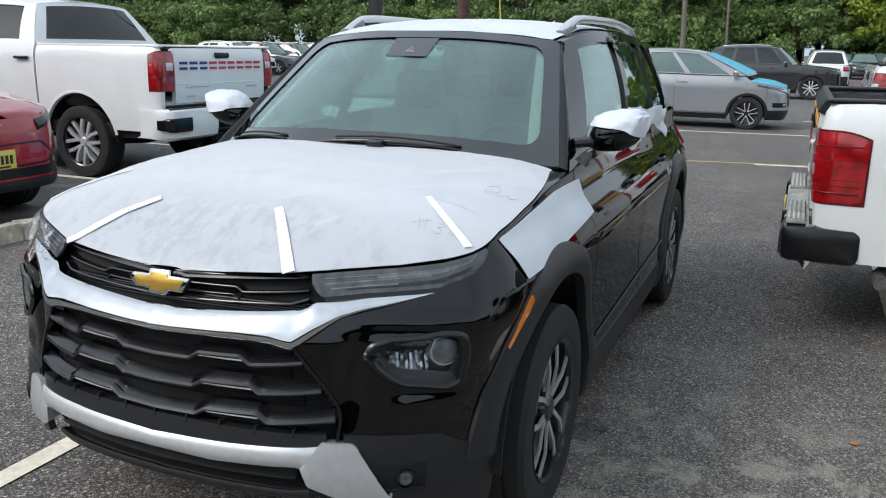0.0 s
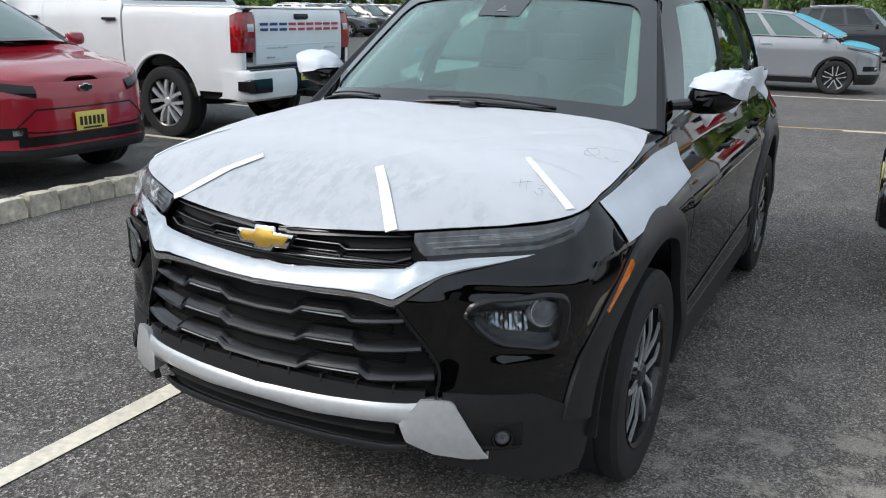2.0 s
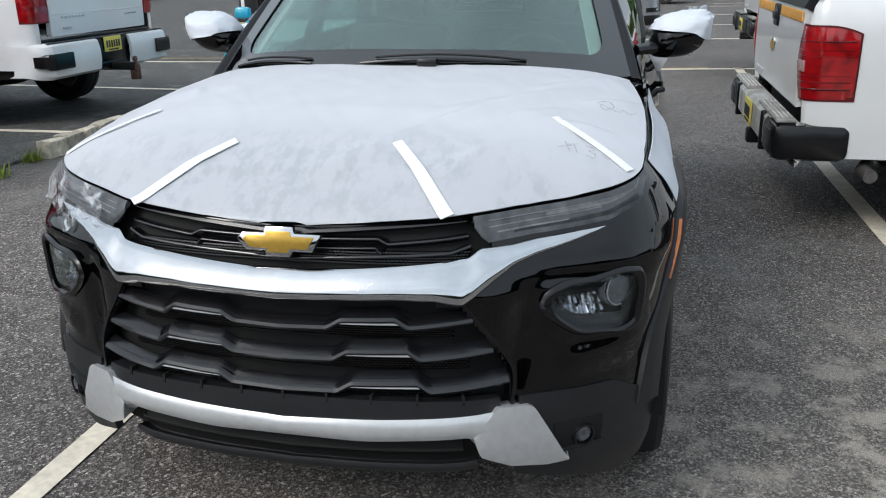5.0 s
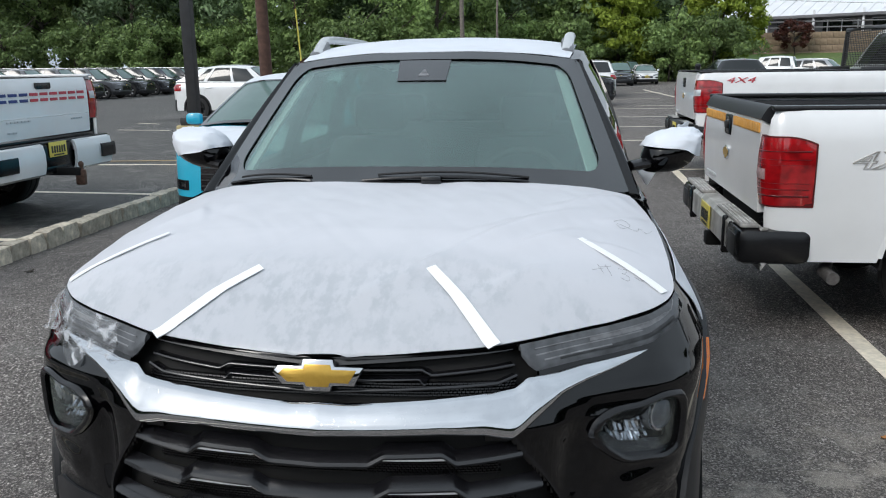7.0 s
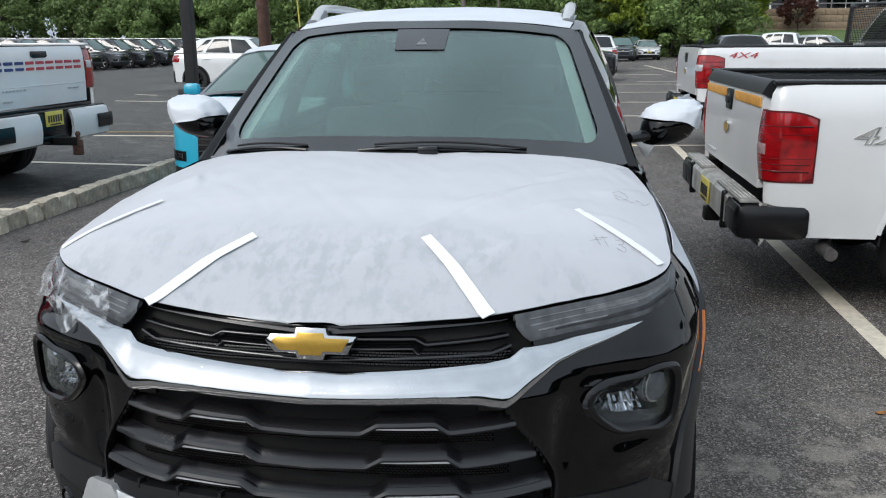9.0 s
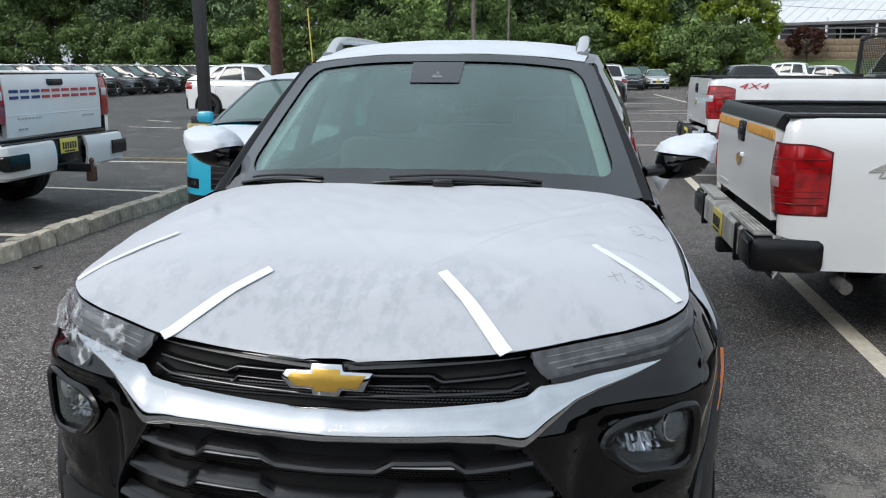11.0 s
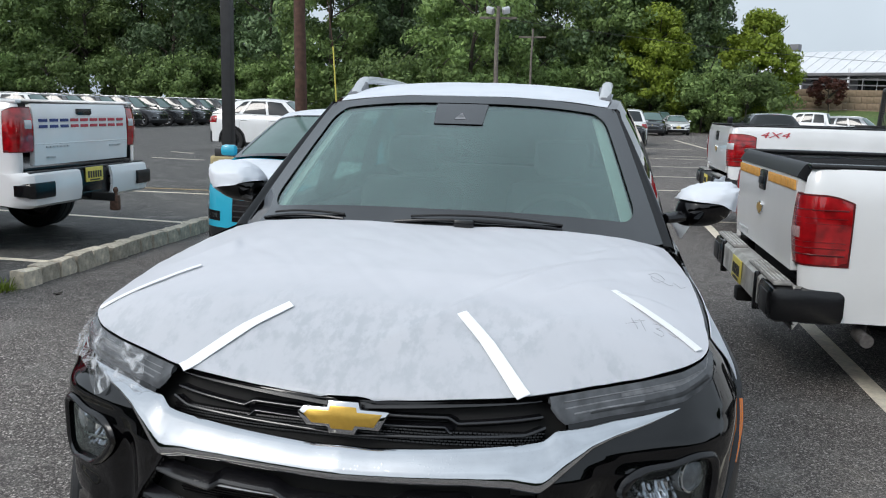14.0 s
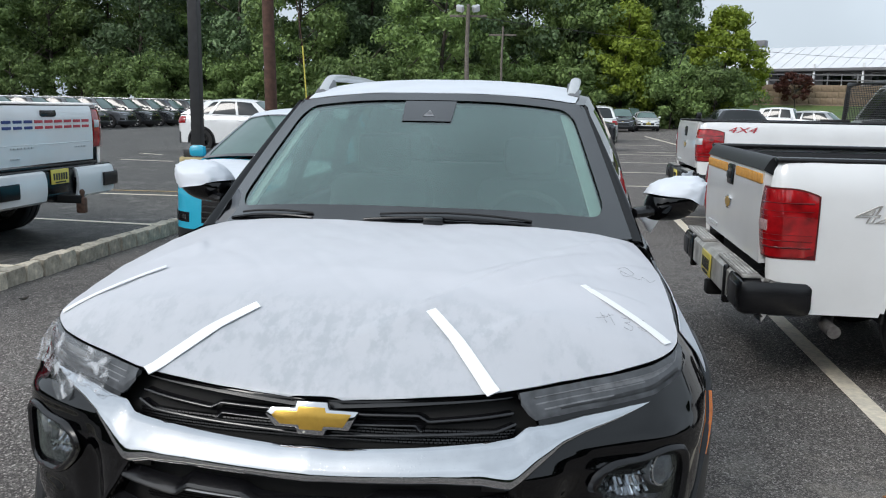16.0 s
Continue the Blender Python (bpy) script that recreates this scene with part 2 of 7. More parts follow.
def wrap_material(name):
    """Crumpled clear plastic: see-through with whitish folds."""
    m = bpy.data.materials.new(name)
    m.use_nodes = True
    n, l = m.node_tree.nodes, m.node_tree.links
    p = n["Principled BSDF"]
    p.inputs["Base Color"].default_value, p.inputs["Roughness"].default_value = (0.75, 0.78, 0.82, 1), 0.2
    t = n.new("ShaderNodeTexNoise")
    t.inputs["Scale"].default_value, t.inputs["Detail"].default_value, t.inputs["Distortion"].default_value = 18, 6, 1.5
    co = n.new("ShaderNodeTexCoord")
    l.new(co.outputs["Object"], t.inputs["Vector"])
    r = n.new("ShaderNodeMapRange")
    r.inputs[1].default_value, r.inputs[2].default_value, r.inputs[3].default_value, r.inputs[4].default_value = 0.50, 0.74, 0.05, 0.62
    l.new(t.outputs[0], r.inputs[0])
    tr, mix = n.new("ShaderNodeBsdfTransparent"), n.new("ShaderNodeMixShader")
    l.new(r.outputs[0], mix.inputs[0])
    l.new(tr.outputs[0], mix.inputs[1])
    l.new(p.outputs[0], mix.inputs[2])
    l.new(mix.outputs[0], n["Material Output"].inputs[0])
    return m


BONNETFILM = film_material("stained_white_film")
WRAP = wrap_material("crumpled_clear_plastic")
CLEARRED = material("pale_red_lamp_lens", (0.42, 0.27, 0.27), 0.15, coat=0.6, vary=0.3, scale=60)
RAILGREY = material("grey_rail_paint", (0.17, 0.175, 0.185), 0.35, metal=0.3, vary=0.1)
TAPE = material("white_tape", (0.90, 0.91, 0.92), 0.5, vary=0.02)
WHITE = material("white_car_paint", (0.80, 0.81, 0.82), 0.25, coat=0.8, vary=0.03, scale=3, second=(0.70, 0.70, 0.69), second_scale=1.4, second_amount=0.3)
RED = material("red_car_paint", (0.34, 0.008, 0.022), 0.25, coat=1.0, vary=0.08, scale=200)
GREY = material("grey_car_paint", (0.34, 0.35, 0.37), 0.28, metal=0.4, coat=0.8, vary=0.06, scale=200)
CYAN = material("bright_blue_car_paint", (0.03, 0.40, 0.58), 0.25, coat=0.8, vary=0.06, scale=100)
CYANFILM = material("turquoise_protective_film", (0.05, 0.42, 0.56), 0.4, vary=0.08, scale=8)
STEELCAR = material("steel_grey_car_paint", (0.085, 0.09, 0.10), 0.25, coat=0.9, vary=0.08, scale=200)
DARKCAR = material("charcoal_car_paint", (0.022, 0.024, 0.028), 0.2, coat=1.0, vary=0.1, scale=200)
BLUECAR = material("dark_blue_car_paint", (0.012, 0.018, 0.035), 0.2, coat=1.0, vary=0.1, scale=200)
WINDSHIELD = glass("windscreen_glass", (0.66, 0.79, 0.75), 0.16)
SIDEGLASS = glass("side_window_glass", (0.62, 0.74, 0.70), 0.11)
DARKGLASS = material("privacy_glass", (0.010, 0.013, 0.014), 0.04, vary=0.05, spec=0.7)
TEALGLASS = material("greenish_window_glass", (0.10, 0.16, 0.15), 0.05, vary=0.05, spec=0.8)
LENS = glass("clear_lamp_lens", (0.95, 0.96, 0.97), 0.02)
FACET = material("dull_mirror_facet", (0.42, 0.43, 0.45), 0.22, metal=1.0, vary=0.45, scale=50)
LENSDARK = material("smoked_lamp_lens", (0.085, 0.090, 0.098), 0.12, vary=0.3, scale=30, spec=0.45)
REDLENS = material("red_lamp_lens", (0.31, 0.005, 0.008), 0.12, coat=1.0, vary=0.5, scale=14)
AMBER = material("amber_reflector", (0.72, 0.17, 0.008), 0.2, coat=0.8, vary=0.1, scale=90)
REFLECTOR = material("bright_reflector", (0.72, 0.73, 0.75), 0.16, metal=1.0, vary=0.35, scale=35)
PLATE = material("yellow_number_plate", (0.72, 0.60, 0.12), 0.45, vary=0.06, scale=30)
PENCIL = material("pencil_grey", (0.16, 0.16, 0.17), 0.6, vary=0.2)
INK = material("black_ink", (0.02, 0.02, 0.025), 0.6, vary=0.1)
LAMPHAZE = material("hazy_lamp_inside", (0.17, 0.175, 0.185), 0.2, vary=0.4, scale=30)
SLAT = material("satin_black_plastic", (0.006, 0.006, 0.0075), 0.20, vary=0.15, scale=60, spec=0.75)
BOWL = material("grey_lamp_bowl", (0.035, 0.036, 0.038), 0.3, metal=0.3, vary=0.4, scale=40)
CABIN = material("dark_cabin_trim", (0.035, 0.036, 0.038), 0.7, vary=0.15, scale=20)
SEAT = material("charcoal_seat_cloth", (0.035, 0.036, 0.038), 0.85, vary=0.15, scale=40)
LINING = material("pale_headlining", (0.55, 0.56, 0.55), 0.85, vary=0.08)
ASPHALT = asphalt("worn_asphalt", (0.062, 0.056, 0.052), (0.31, 0.282, 0.262), 0.36, True)
ASPHALTNEW = asphalt("newer_dark_asphalt", (0.050, 0.049, 0.048), (0.21, 0.205, 0.195), 0.45)
PAINTLINE = material("worn_road_paint", (0.84, 0.76, 0.62), 0.75, vary=0.12, scale=35, bump=0.001, bump_scale=200, second=(0.42, 0.38, 0.32), second_scale=11, second_amount=0.30)
YELLOWLINE = material("worn_yellow_paint", (0.50, 0.36, 0.16), 0.75, vary=0.2, scale=35)
GRANITE = material("granite_kerb", (0.58, 0.52, 0.42), 0.85, vary=0.35, scale=22, bump=0.006, bump_scale=30, second=(0.25, 0.225, 0.18), second_scale=5, second_amount=0.5, random=0.22)
CONCRETE = material("yellowed_concrete", (0.40, 0.33, 0.17), 0.85, vary=0.2, scale=12, bump=0.002, bump_scale=60)
POST = material("dark_bronze_paint", (0.032, 0.032, 0.034), 0.45, vary=0.15, scale=10)
WOOD = material("weathered_pole_wood", (0.085, 0.045, 0.033), 0.9, vary=0.3, scale=9, bump=0.004, bump_scale=25)
GREYWOOD = material("grey_pole_wood", (0.16, 0.14, 0.12), 0.9, vary=0.3, scale=9)
BARK = material("bark", (0.055, 0.045, 0.036), 0.95, vary=0.3, scale=6, bump=0.01, bump_scale=12)
GRASS = material("grass", (0.075, 0.135, 0.028), 0.9, vary=0.35, scale=3, second=(0.13, 0.15, 0.045), second_scale=0.3, second_amount=0.5)
WALLSTONE = material("brown_block_wall", (0.30, 0.22, 0.15), 0.9, vary=0.2, scale=3, second=(0.20, 0.145, 0.10), second_scale=0.6, second_amount=0.5)
WHITEWALL = material("white_metal_roofing", (0.74, 0.75, 0.77), 0.5, vary=0.04, scale=0.6)
GREYWALL = material("grey_cladding", (0.17, 0.17, 0.18), 0.7, vary=0.15, scale=0.8)


def leaf_material(name, base, tip):
    m = bpy.data.materials.new(name)
    m.use_nodes = True
    n, l = m.node_tree.nodes, m.node_tree.links
    p = n["Principled BSDF"]
    p.inputs["Roughness"].default_value = 0.55
    p.inputs["Specular IOR Level"].default_value = 0.3
    g = n.new("ShaderNodeNewGeometry")
    mx = n.new("ShaderNodeMixRGB")
    mx.inputs[1].default_value, mx.inputs[2].default_value = (*base, 1), (*tip, 1)
    l.new(g.outputs["Random Per Island"], mx.inputs[0])
    info, each, own = n.new("ShaderNodeObjectInfo"), n.new("ShaderNodeMapRange"), n.new("ShaderNodeMixRGB")
    each.inputs[3].default_value, each.inputs[4].default_value = 0.68, 1.28
    l.new(info.outputs["Random"], each.inputs[0])
    own.blend_type, own.inputs[0].default_value = "MULTIPLY", 1.0
    l.new(mx.outputs[0], own.inputs[1])
    l.new(each.outputs[0], own.inputs[2])
    mx = own
    l.new(mx.outputs[0], p.inputs["Base Color"])
    tr, mix = n.new("ShaderNodeBsdfTranslucent"), n.new("ShaderNodeMixShader")
    l.new(mx.outputs[0], tr.inputs[0])
    mix.inputs[0].default_value = 0.25
    l.new(p.outputs[0], mix.inputs[1])
    l.new(tr.outputs[0], mix.inputs[2])
    l.new(mix.outputs[0], n["Material Output"].inputs[0])
    return m


LEAF = leaf_material("green_leaves", (0.105, 0.165, 0.056), (0.265, 0.375, 0.125))
LEAFDARK = leaf_material("dark_green_leaves", (0.078, 0.122, 0.064), (0.215, 0.315, 0.15))
LEAFLIGHT = leaf_material("yellow_green_leaves", (0.14, 0.20, 0.025), (0.30, 0.38, 0.05))
LEAFRED = leaf_material("dark_red_leaves", (0.05, 0.018, 0.014), (0.10, 0.035, 0.025))

# ---- mesh helpers ----
def obj(name, verts, faces, mat, parent=None, label="", angle=35, fix=True):
    """One mesh object from vertices and faces."""
    me = bpy.data.meshes.new(name)
    me.from_pydata([tuple(map(float, v)) for v in verts], [], faces)
    if fix:
        bm = bmesh.new()
        bm.from_mesh(me)
        bmesh.ops.remove_doubles(bm, verts=bm.verts, dist=1e-5)
        bmesh.ops.recalc_face_normals(bm, faces=bm.faces)
        bm.to_mesh(me)
        bm.free()
    me.materials.append(mat)
    me.shade_smooth()
    me.set_sharp_from_angle(angle=radians(angle))
    ob = new(name, me)
    if parent:
        ob.parent = parent
    if label:
        ob["label"] = label
    return ob


def part(name, bm, mat, parent, label="", angle=35):
    me = bpy.data.meshes.new(name)
    bm.to_mesh(me)
    bm.free()
    me.materials.append(mat)
    me.shade_smooth()
    me.set_sharp_from_angle(angle=radians(angle))
    ob = new(name, me)
    ob.parent = parent
    if label:
        ob["label"] = label
    return ob


def spl(points, n):
    """A smooth curve of n points through the given ones, even in length."""
    p = np.array(points, float)
    if len(p) == 2:
        return p[0] + (p[1] - p[0]) * np.linspace(0, 1, n)[:, None]
    d = np.r_[0, np.cumsum(np.linalg.norm(np.diff(p, axis=0), axis=1))]
    t = np.linspace(0, d[-1], n)
    m = np.gradient(p, d, axis=0)
    i = np.clip(np.searchsorted(d, t, side="right") - 1, 0, len(d) - 2)
    h = (d[i + 1] - d[i])[:, None]
    u = (t - d[i])[:, None] / h
    return (2 * u**3 - 3 * u**2 + 1) * p[i] + (u**3 - 2 * u**2 + u) * h * m[i] + (3 * u**2 - 2 * u**3) * p[i + 1] + (u**3 - u**2) * h * m[i + 1]


def sheet(P, thick, keep=None):
    """A closed solid from a grid of points, thickened against its normals. keep: which cells to leave in."""
    P = np.asarray(P, float)
    n, m = P.shape[:2]
    a, b = np.gradient(P, axis=0), np.gradient(P, axis=1)
    nm = np.cross(a, b)
    ln = np.linalg.norm(nm, axis=2, keepdims=True)
    nm = np.where(ln > 1e-12, nm / np.maximum(ln, 1e-12), 0)
    Q = P - nm * thick
    V = np.concatenate([P.reshape(-1, 3), Q.reshape(-1, 3)])
    o = n * m
    F = []
    for i in range(n - 1):
        for j in range(m - 1):
            k = i * m + j
            if keep is not None and not keep[i][j]:
                continue
            F.append((k, k + m, k + m + 1, k + 1))
            F.append((o + k, o + k + 1, o + k + m + 1, o + k + m))
    for i in range(n - 1):
        for j in (0, m - 1):
            if keep is not None and not keep[i][min(j, m - 2)]:
                continue
            k = i * m + j
            F.append((k, o + k, o + k + m, k + m) if j == 0 else (k, k + m, o + k + m, o + k))
    for j in range(m - 1):
        for i in (0, n - 1):
            if keep is not None and not keep[min(i, n - 2)][j]:
                continue
            k = i * m + j
            F.append((k, k + 1, o + k + 1, o + k) if i == 0 else (k, o + k, o + k + 1, k + 1))
    return V, F


def panel(name, P, thick, mat, parent, label="", angle=35):
    V, F = sheet(P, thick)
    return obj(name, V, F, mat, parent, label, angle)


def mirrored(P):
    return np.asarray(P, float)[::-1] * [-1, 1, 1]


def both(name, P, thick, mat, parent, label="", angle=35):
    """The same panel on both sides of the middle."""
    return panel(name, P, thick, mat, parent, label, angle), panel(name, mirrored(P), thick, mat, parent, label, angle)


def coons(b, t, n, m, bulge=0.0, way=(0, 0, 1)):
    """A grid between two edge curves, bowed out by bulge."""
    b, t = spl(b, n), spl(t, n)
    v = np.linspace(0, 1, m)[None, :, None]
    P = b[:, None] * (1 - v) + t[:, None] * v
    if bulge:
        u = np.linspace(0, 1, n)[:, None, None]
        P = P + np.array(way) * bulge * 4 * v * (1 - v) * (0.4 + 0.6 * 4 * u * (1 - u))
    return P


def sub(P, u0, u1, v0, v1):
    """A piece of a grid, by fractions."""
    n, m = P.shape[:2]
    us = np.linspace(u0, u1, max(2, round((u1 - u0) * (n - 1)) + 1)) * (n - 1)
    vs = np.linspace(v0, v1, max(2, round((v1 - v0) * (m - 1)) + 1)) * (m - 1)
    def pick(A, k, ax):
        i = np.clip(np.floor(k).astype(int), 0, A.shape[ax] - 2)
        f = (k - i)
        f = f[:, None, None] if ax == 0 else f[None, :, None]
        return np.take(A, i, ax) * (1 - f) + np.take(A, i + 1, ax) * f
    return pick(pick(P, us, 0), vs, 1)


def rise(P, d):
    """The grid moved out along its normals."""
    nm = np.cross(np.gradient(P, axis=0), np.gradient(P, axis=1))
    return P + d * nm / np.maximum(np.linalg.norm(nm, axis=2, keepdims=True), 1e-12)


def box_bm(size, at=(0, 0, 0), bevel=0.0, seg=2, m=None):
    bm = bmesh.new()
    bmesh.ops.create_cube(bm, size=1)
    bmesh.ops.scale(bm, vec=size, verts=bm.verts)
    if bevel:
        bmesh.ops.bevel(bm, geom=bm.edges[:], offset=bevel, segments=seg, affect="EDGES", profile=0.5)
    bmesh.ops.transform(bm, matrix=Matrix.Translation(at) @ (m or Matrix()), verts=bm.verts)
    return bm


def box(name, size, at, mat, parent=None, bevel=0.01, label="", m=None):
    return part(name, box_bm(size, at, bevel, 2, m), mat, parent, label)


def tube(name, path, radius, mat, parent=None, label="", sides=10, flat=1.0):
    """A round bar along a path; radius may be a number or one for each point."""
    p = np.array(path, float)
    r = np.broadcast_to(np.asarray(radius, float), (len(p),))
    tg = np.gradient(p, axis=0)
    tg /= np.linalg.norm(tg, axis=1, keepdims=True)
    up = np.array([0, 0, 1.0]) if abs(tg[0][2]) < 0.9 else np.array([1.0, 0, 0])
    V, F = [], []
    for i in range(len(p)):
        a = np.cross(up, tg[i])
        a /= np.linalg.norm(a)
        b = np.cross(tg[i], a)
        for k in range(sides):
            w = 2 * math.pi * k / sides
            V.append(p[i] + r[i] * (math.cos(w) * a + flat * math.sin(w) * b))
    for i in range(len(p) - 1):
        for k in range(sides):
            F.append((i * sides + k, i * sides + (k + 1) % sides, (i + 1) * sides + (k + 1) % sides, (i + 1) * sides + k))
    F += [tuple(range(sides))[::-1], tuple((len(p) - 1) * sides + k for k in range(sides))]
    return obj(name, V, F, mat, parent, label)


def revolve(name, profile, mat, parent=None, label="", steps=32, m=None, angle=35, axis="x"):
    """A turned form: profile of (along, radius), closed by its ends."""
    V, F = [], []
    k = len(profile)
    for i in range(steps):
        w = 2 * math.pi * i / steps
        for a, r in profile:
            V.append((a, r * math.cos(w), r * math.sin(w)) if axis == "x" else (r * math.cos(w), r * math.sin(w), a))
    for i in range(steps):
        j = (i + 1) % steps
        for q in range(k - 1):
            F.append((i * k + q, j * k + q, j * k + q + 1, i * k + q + 1))
    if m:
        V = [m @ Vector(v) for v in V]
    return obj(name, V, F, mat, parent, label, angle)


def slab(name, outline, z0, z1, mat, parent=None, label="", m=None, bevel=0.0):
    """A flat-topped prism from an outline in the plane."""
    bm = bmesh.new()
    lo = [bm.verts.new((x, y, z0)) for x, y in outline]
    face = bm.faces.new(lo)
    up = bmesh.ops.extrude_face_region(bm, geom=[face])
    bmesh.ops.translate(bm, vec=(0, 0, z1 - z0), verts=[v for v in up["geom"] if isinstance(v, bmesh.types.BMVert)])
    bmesh.ops.recalc_face_normals(bm, faces=bm.faces)
    if bevel:
        bmesh.ops.bevel(bm, geom=bm.edges[:], offset=bevel, segments=2, affect="EDGES", profile=0.5)
    if m:
        bmesh.ops.transform(bm, matrix=m, verts=bm.verts)
    return part(name, bm, mat, parent, label)


def thing(name, label, category, m=None, group=""):
    """The empty at a thing's base that carries its parts."""
    e = new(name)
    e.empty_display_size = 0.1
    if m:
        e.matrix_world = m
    return tagged(e, label, category, group)


# ---- vehicles: common forms ----
class Body:
    """The skin of a car: a plan outline of one half, drawn in or out with height. The front looks to -y, the front axle is at y = 0."""
    def __init__(self, half, front, side, blend):
        self.p = spl(half, 900)
        self.s = np.r_[0, np.cumsum(np.linalg.norm(np.diff(self.p, axis=0), axis=1))]
        tg = np.gradient(self.p, self.s, axis=0)
        tg /= np.linalg.norm(tg, axis=1, keepdims=True)
        self.n = np.stack([tg[:, 1], -tg[:, 0]], 1)
        self.front, self.side, self.blend = front, side, blend
        self.end = self.s[-1]

    def inset(self, a, z):
        k = np.clip((a - self.blend[0]) / (self.blend[1] - self.blend[0]), 0, 1)
        k = k * k * (3 - 2 * k)
        return (1 - k) * np.interp(z, *self.front) + k * np.interp(z, *self.side)

    def at(self, s, z, off=0.0):
        g = -1.0 if s < 0 else 1.0
        a = abs(s)
        x, y = np.interp(a, self.s, self.p[:, 0]), np.interp(a, self.s, self.p[:, 1])
        nx, ny = np.interp(a, self.s, self.n[:, 0]), np.interp(a, self.s, self.n[:, 1])
        i = self.inset(a, z) - off
        return np.array([g * max(0.0, x - nx * i), y - ny * i, z])

    def s_of(self, y):
        return float(np.interp(y, self.p[:, 1], self.s))

    def s_x(self, x):
        """Length along the front at a distance from the middle."""
        k = np.argmax(self.p[:, 0])
        return float(np.sign(x) * np.interp(abs(x), self.p[:k, 0], self.s[:k]))

    def skin(self, s0, s1, lo, hi, ns, nz, off=0.0, swell=0.0):
        g = []
        for s in np.linspace(s0, s1, ns):
            a = lo(s) if callable(lo) else lo
            b = hi(s) if callable(hi) else hi
            g.append([self.at(s, a + (b - a) * v, off + swell * 4 * v * (1 - v)) for v in np.linspace(0, 1, nz)])
        return np.array(g)


def table(pairs):
    """A function that follows pairs of (where, value)."""
    a, b = zip(*pairs)
    return lambda q: float(np.interp(q, a, b))


def arch(y, yc, zc, r, floor):
    d = r * r - (y - yc) ** 2
    return max(floor, zc + math.sqrt(d)) if d > 0 else floor


def wheel(car, x, y, r, rim_r, width, spokes, mat, double=False, tyre_label="black rubber tyre"):
    """A road wheel: the rim with its hub carries the tyre and the spokes."""
    g = 1 if x > 0 else -1
    m = Matrix.Translation((x, y, r)) @ Matrix.Diagonal((g, 1, 1, 1))
    w = width / 2
    R = rim_r
    base = revolve("wheel", [(-w * 0.8, R * 0.93), (-w * 0.8, R), (w * 0.86, R), (w * 0.93, R * 0.99), (w * 0.86, R * 0.93), (w * 0.1, R * 0.88), (-w * 0.1, R * 0.5), (-w * 0.1, R * 0.05), (-w * 0.2, R * 0.05), (-w * 0.2, R * 0.88), (-w * 0.8, R * 0.93)], RIMBLACK, car, "", 40, m)
    revolve("tyre", [(-w * 0.85, R * 0.97), (-w, R + (r - R) * 0.45), (-w * 0.93, r * 0.965), (-w * 0.78, r), (-w * 0.42, r), (-w * 0.40, r - 0.009), (-w * 0.30, r - 0.009), (-w * 0.28, r), (w * 0.28, r), (w * 0.30, r - 0.009), (w * 0.40, r - 0.009), (w * 0.42, r), (w * 0.78, r), (w * 0.93, r * 0.965), (w, R + (r - R) * 0.45), (w * 0.88, R * 0.98), (w * 0.84, R * 0.97)], RUBBER, base, tyre_label, 44, m)
    revolve("hub_cap", [(w * 0.45, 0.001), (w * 0.80, 0.001), (w * 0.80, R * 0.14), (w * 0.70, R * 0.20), (w * 0.40, R * 0.24), (-w * 0.15, R * 0.26)], RIMBLACK if mat is RIM else mat, base, "", 20, m)
    for k in range(spokes):
        w0 = 2 * math.pi * (k + 0.25) / spokes
        for d in ((-1, 1) if double else (0,)):
            hw0, hw1 = (R * 0.034, R * 0.048) if mat is RIM and double else (R * 0.058, R * 0.075) if double else (R * 0.11, R * 0.16)
            sh0, sh1 = d * R * 0.10, d * R * 0.20
            V = []
            for ri, c, hw, xo in ((R * 0.16, sh0, hw0, 0.74), (R * 0.58, (sh0 + sh1) / 2 * 1.2, hw0 * 0.95, 0.84), (R * 0.955, sh1, hw1, 0.78)):
                for q in (-1, 1):
                    for xx in (w * xo, w * (xo - (0.07 if mat is RIM and double else 0.42))):
                        t = c + q * hw * (1.0 if xx > w * (xo - 0.2) else 1.25)
                        V.append(m @ Vector((xx, ri * math.cos(w0) - t * math.sin(w0), ri * math.sin(w0) + t * math.cos(w0))))
            F = []
            for i in (0, 4):
                F += [(i, i + 4, i + 6, i + 2), (i + 1, i + 3, i + 7, i + 5), (i, i + 1, i + 5, i + 4), (i + 2, i + 6, i + 7, i + 3)]
            F += [(0, 2, 3, 1), (8, 9, 11, 10)]
            obj("spoke", V, F, mat, base, "", 25)
        if double and mat is RIM:
            V = [m @ Vector((xx, ri * math.cos(w0) - t * math.sin(w0), ri * math.sin(w0) + t * math.cos(w0))) for xx, ri, t in ((w * 0.55, R * 0.2, -R * 0.09), (w * 0.55, R * 0.2, R * 0.09), (w * 0.62, R * 0.95, R * 0.17), (w * 0.62, R * 0.95, -R * 0.17), (w * 0.2, R * 0.2, -R * 0.1), (w * 0.2, R * 0.2, R * 0.1), (w * 0.3, R * 0.95, R * 0.19), (w * 0.3, R * 0.95, -R * 0.19))]
            obj("spoke_web", V, [(0, 1, 2, 3), (7, 6, 5, 4), (0, 4, 5, 1), (1, 5, 6, 2), (2, 6, 7, 3), (3, 7, 4, 0)], RIMBLACK, base, "", 25)
    revolve("brake_disc", [(-w * 0.45, 0.02), (-w * 0.35, 0.02), (-w * 0.35, R * 0.72), (-w * 0.45, R * 0.72), (-w * 0.45, 0.02)], PLASTIC, base, "", 24, m)
    return base


